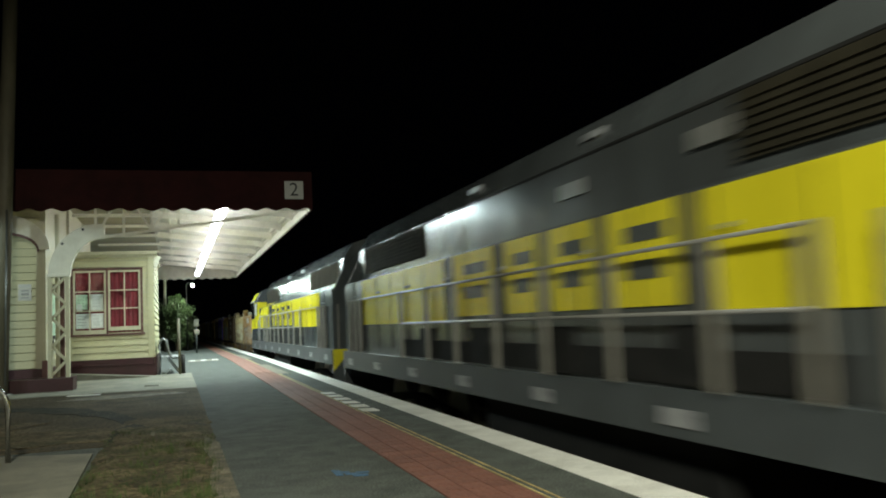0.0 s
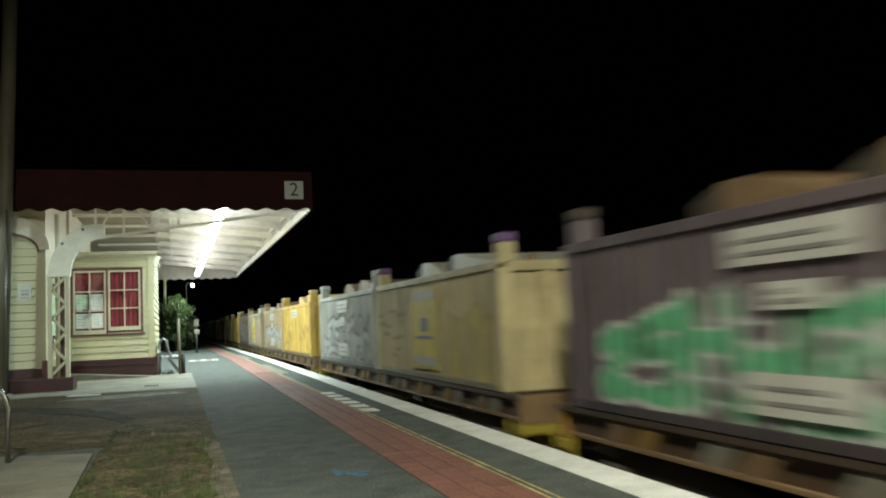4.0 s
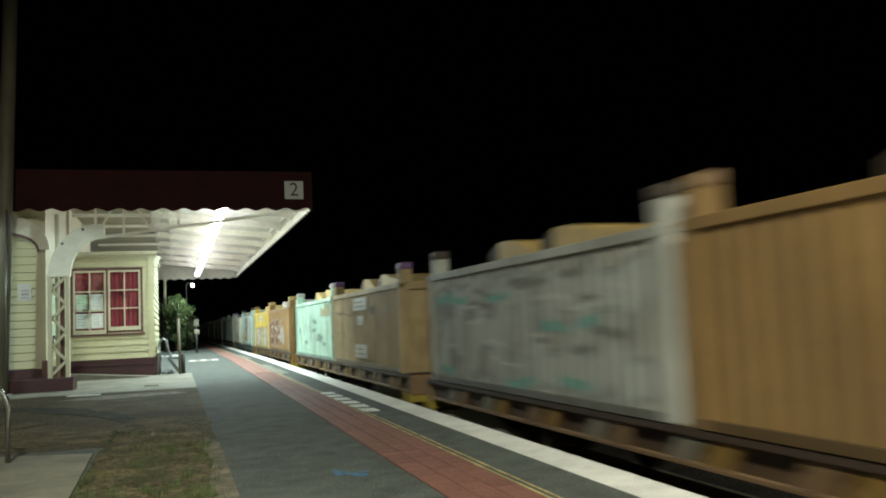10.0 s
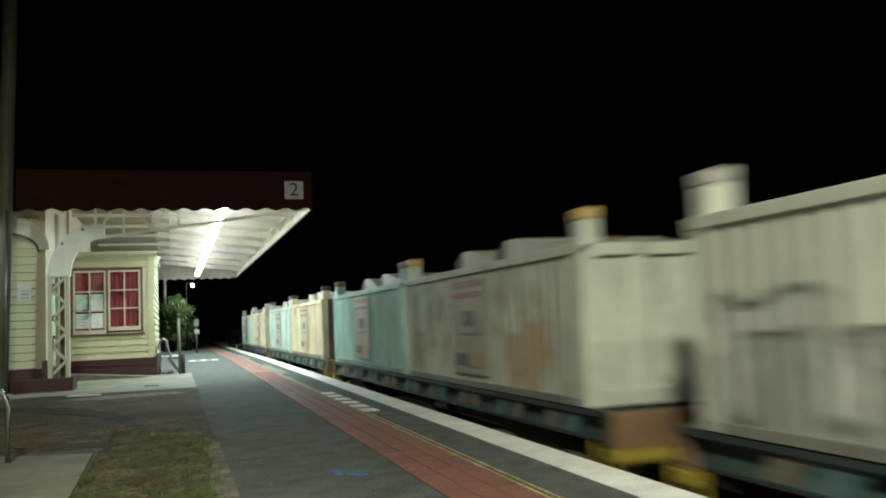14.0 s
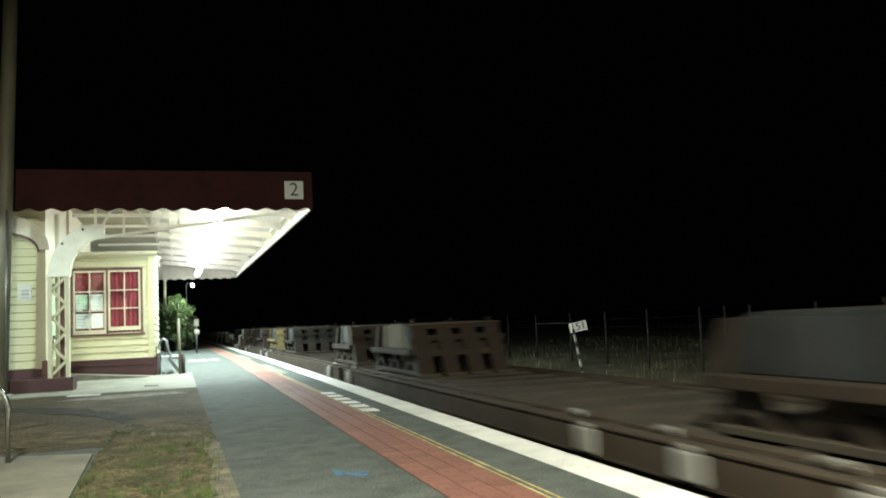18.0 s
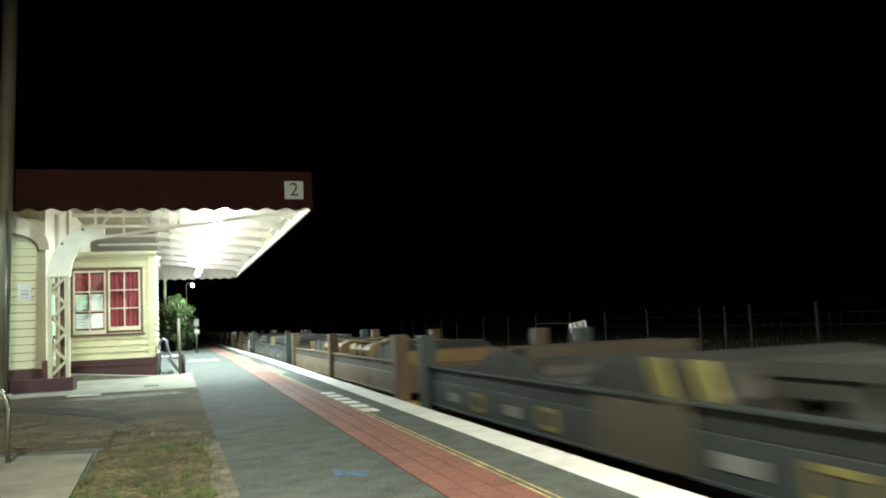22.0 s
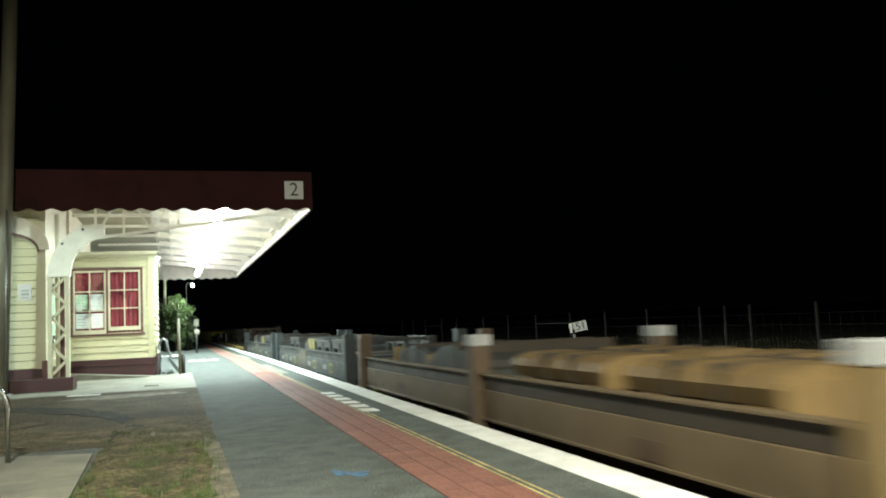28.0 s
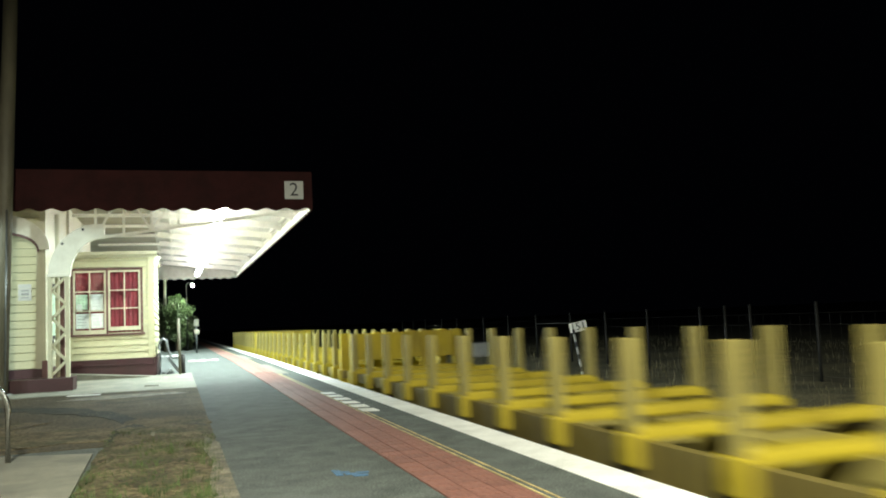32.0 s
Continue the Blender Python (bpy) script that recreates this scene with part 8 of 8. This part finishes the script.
            bmesh.ops.bevel(bm, geom=list(bm.edges), offset=0.04, segments=2, affect="EDGES")
            part("body", bm, "load_grey", load)
            for ya, top in ((0.0, 1.48), (ln - 0.08, 1.56)):
                bm = bmesh.new()
                prism(bm, [(ya, 0.92), (ya + 0.04, top), (ya + 0.17, top), (ya + 0.17, 0.92)], "x", -0.92, 0.92)
                part("end_plate", bm, "load_gold", load, "golden brown end plate")
            for y2 in (0.75, ln - 0.7):
                pbox("strap", "well_dark", load, -0.895, 0.895, y2, y2 + 0.06, 0.95, 1.612)
        else:
            # a golden trough with rounded shoulders on two feet
            for x in (-0.5, 0.5):
                bm = bmesh.new()
                prism(bm, [(x - 0.40, 1.34), (x - 0.44, 1.46), (x - 0.40, 1.54), (x - 0.22, 1.60), (x + 0.22, 1.60), (x + 0.40, 1.54), (x + 0.44, 1.46), (x + 0.40, 1.34)], "y", 0.05, ln - 0.05)
                tr = part("trough", bm, "load_gold", load, "golden brown rounded trough")
                for y2 in (0.7, 1.3):
                    pbox("band", "well_dark", tr, x - 0.445, x + 0.445, y2, y2 + 0.07, 1.335, 1.606)
            for y2 in (0.25, ln - 0.55):
                pbox("foot", "load_gold", load, -0.90, 0.90, y2, y2 + 0.22, 0.92, 1.338, bevel=0.02)
            pbox("end_lip", "load_gold", load, -0.95, 0.95, 0.0, 0.06, 1.18, 1.50)
    return ww


# ---- bolster wagons with rows of stakes ----
def stake_wagon(s, L, k):
    sw = mover("stake_wagon", "yellow bolster wagon with two rows of upright stakes", "wagon", s, group="stake wagons")
    for x in (-1.15, 1.15):
        part_at("side_sill", shared("sw_side%.0f" % L, lambda q: prism(q, [(0, 0.84), (0, 1.0), (L, 1.0), (L, 0.84), (L - 3.5, 0.84), (L - 4.4, 0.70), (4.4, 0.70), (3.5, 0.84)], "x", -0.05, 0.05), "stake_sill"), sw, (x, 0, 0))
    part_at("centre_sill", shared("sw_sill%.0f" % L, lambda q: box(q, -0.32, 0.32, 0, L, 0.62, 0.98), "stake_worn"), sw)
    n = int((L - 1.6) / 1.28)
    for i in range(n + 1):
        y = 0.8 + i * (L - 1.6) / n
        part_at("bolster", shared("sw_bolster", lambda q: box(q, -1.22, 1.22, -0.13, 0.13, 1.0, 1.10, 0.02), "stake_yellow"), sw, (0, y, 0))
        part_at("cross_bar", shared("sw_cross", lambda q: box(q, -1.15, 1.15, -0.05, 0.05, 0.86, 0.98), "stake_worn"), sw, (0, y + 0.55, 0))
        for x, o in ((-1.22, -1), (1.22, 1)):
            st = part_at("stake", shared("sw_stake%d" % o, lambda q: (box(q, -0.05, 0.05, -0.075, 0.075, 1.02, 1.80, 0.012), prism(q, [(o * 0.05, 0.86), (o * 0.05, 1.02), (-o * 0.2, 1.02), (-o * 0.05, 0.86)], "y", -0.09, 0.09)), "stake_worn"), sw, (x, y, 0))
            part_at("pocket", shared("sw_pocket%d" % o, lambda q: box(q, -0.085, 0.085, -0.12, 0.12, 0.80, 1.06, 0.02), "stake_yellow"), sw, (x, y, 0))
    for y in (0.25, L - 0.25):
        bm = bmesh.new()
        box(bm, -1.2, 1.2, y - 0.05, y + 0.05, 1.25, 1.78)
        for x in (-1.12, -0.4, 0.4, 1.12):
            box(bm, x - 0.08, x + 0.08, y - 0.1, y + 0.1, 0.9, 1.8)
        part("bulkhead", bm, "stake_yellow", sw, "yellow end bulkhead")
        pbox("headstock", "stake_yellow", sw, -1.25, 1.25, y - 0.12, y + 0.12, 0.7, 1.02, bevel=0.02)
    bogie(sw, 2.2, 0.46, 0.9, "stake_worn", "_yellow")
    bogie(sw, L - 2.2, 0.46, 0.9, "stake_worn", "_yellow")
    coupler(sw, L, 1)
    coupler(sw, 0, -1)
    return sw


def build_train():
    locomotive(-24.75, "dark grey and yellow diesel locomotive with its cab to the rear", ((2.05, 7.0), (13.6, 17.25)), [(7.2, 8.25), (8.5, 9.7), (9.95, 11.0), (11.3, 12.4)])
    locomotive(-46.2, "dark grey and yellow diesel locomotive with its cab leading", ((2.05, 7.0), (12.55, 17.25)), [(7.4, 8.75), (9.1, 9.95), (10.2, 11.05), (11.3, 12.3)], True)
    build_containers()
    flat_wagon(318.5, 12.4, False, (), (1.0, 11.2), 0)
    for k in range(5):
        fw = flat_wagon(331.3 + 15.86 * k, 15.3, False, (), ((2.6, 3.8, 7.4, 9.4, 12.9, 14.8), (1.2, 9.4, 14.5), (1.2, 2.9, 4.4, 14.6), (1.0, 14.7), (1.1, 8.9, 14.75))[k], k)
        if k == 4:
            handrails(fw, 13.55)
            blk = pbox("end_block", "rack_ledge", fw, -1.31, -0.95, 14.55, 15.28, 1.06, 1.60, bevel=0.02, label="pale brown steel end block")
            pbox("cap", "rail_pale", blk, -1.325, -0.94, 14.54, 15.29, 1.60, 1.62)
            pbox("foot_plate", "rail_pale", fw, -1.46, -1.32, 14.2, 15.1, 1.11, 1.14)
    flat_wagon(410.7, 11.2, False, (4.2, 6.3), (0.75,), 6)
    br, gr, cr, og, pl = "rack_brown", "rack_grey", "rack_cream", "rack_orange", "rack_pale"
    for s0, s1, tone, pk in ((321.8, 324.5, br, ""), (327.3, 329.9, gr, ""), (332.8, 335.4, br, og), (343.3, 346.1, og, ""), (348.2, 350.8, gr, pl), (353.4, 356.1, pl, pl), (359.0, 361.6, pl, pl), (363.7, 366.5, br, ""),
                             (374.6, 377.8, br, "pack_brown"), (379.8, 382.3, br, ""), (389.9, 392.6, gr, ""), (395.0, 398.2, cr, ""), (400.9, 403.6, br, ""), (406.5, 409.0, og, ""), (411.5, 414.2, br, gr), (417.8, 420.4, gr, "")):
        rack(s0, s1, tone, pk or "rack_tarp", "rack_foot" if s0 in (353.4, 359.0, 395.0) else "rack_worn")
    lf = mover("low_frame", "low rusty steel frame standing on the wagon deck", "frame", 414.8)
    for z in (1.30, 1.52):
        for x in (-0.7, 0.7):
            pbox("beam", "rack_brown", lf, x - 0.05, x + 0.05, 0.0, 2.4, z, z + 0.08)
    for y in (0.0, 2.3):
        for x in (-0.7, 0.7):
            pbox("leg", "rack_brown", lf, x - 0.05, x + 0.05, y, y + 0.1, 1.086, 1.60)
        pbox("cross_bar", "rack_brown", lf, -0.65, 0.65, y, y + 0.1, 1.525, 1.60)
    deck_ramp(411.2, 7.2)
    for k in range(15):
        well_wagon(422.5 + 13.98 * k, k in (2, 4, 13, 14), k)
    for k in range(2):
        flat_wagon(632.1 + 14.2 * k, 13.6, True, () if k == 0 else (1.75, 7.3, 9.4), (), 7 + k)
    for s0, s1, tone, pk in ((633.2, 635.8, br, og), (638.7, 641.4, br, gr), (644.0, 646.8, pl, pl), (649.3, 652.0, br, og), (656.9, 659.3, "rack_rust", "rack_rust")):
        rack(s0, s1, tone, pk)
    deck_ramp(650.6, 7.4)
    well_wagon(660.9, True, 15)
    for k, (s, L) in enumerate(((674.4, 20.6), (695.6, 20.6), (716.8, 15.5))):
        stake_wagon(s, L, k)


build_train()


def motions():
    """Everything on the rails moves along the track together."""
    for ob, s, turned in MOVERS:
        walk(ob, [(t, pose(TRACK_X, s - d + turned, LAND, 0, 0, 180 if turned else 0)) for t, d in TRAVEL])


motions()
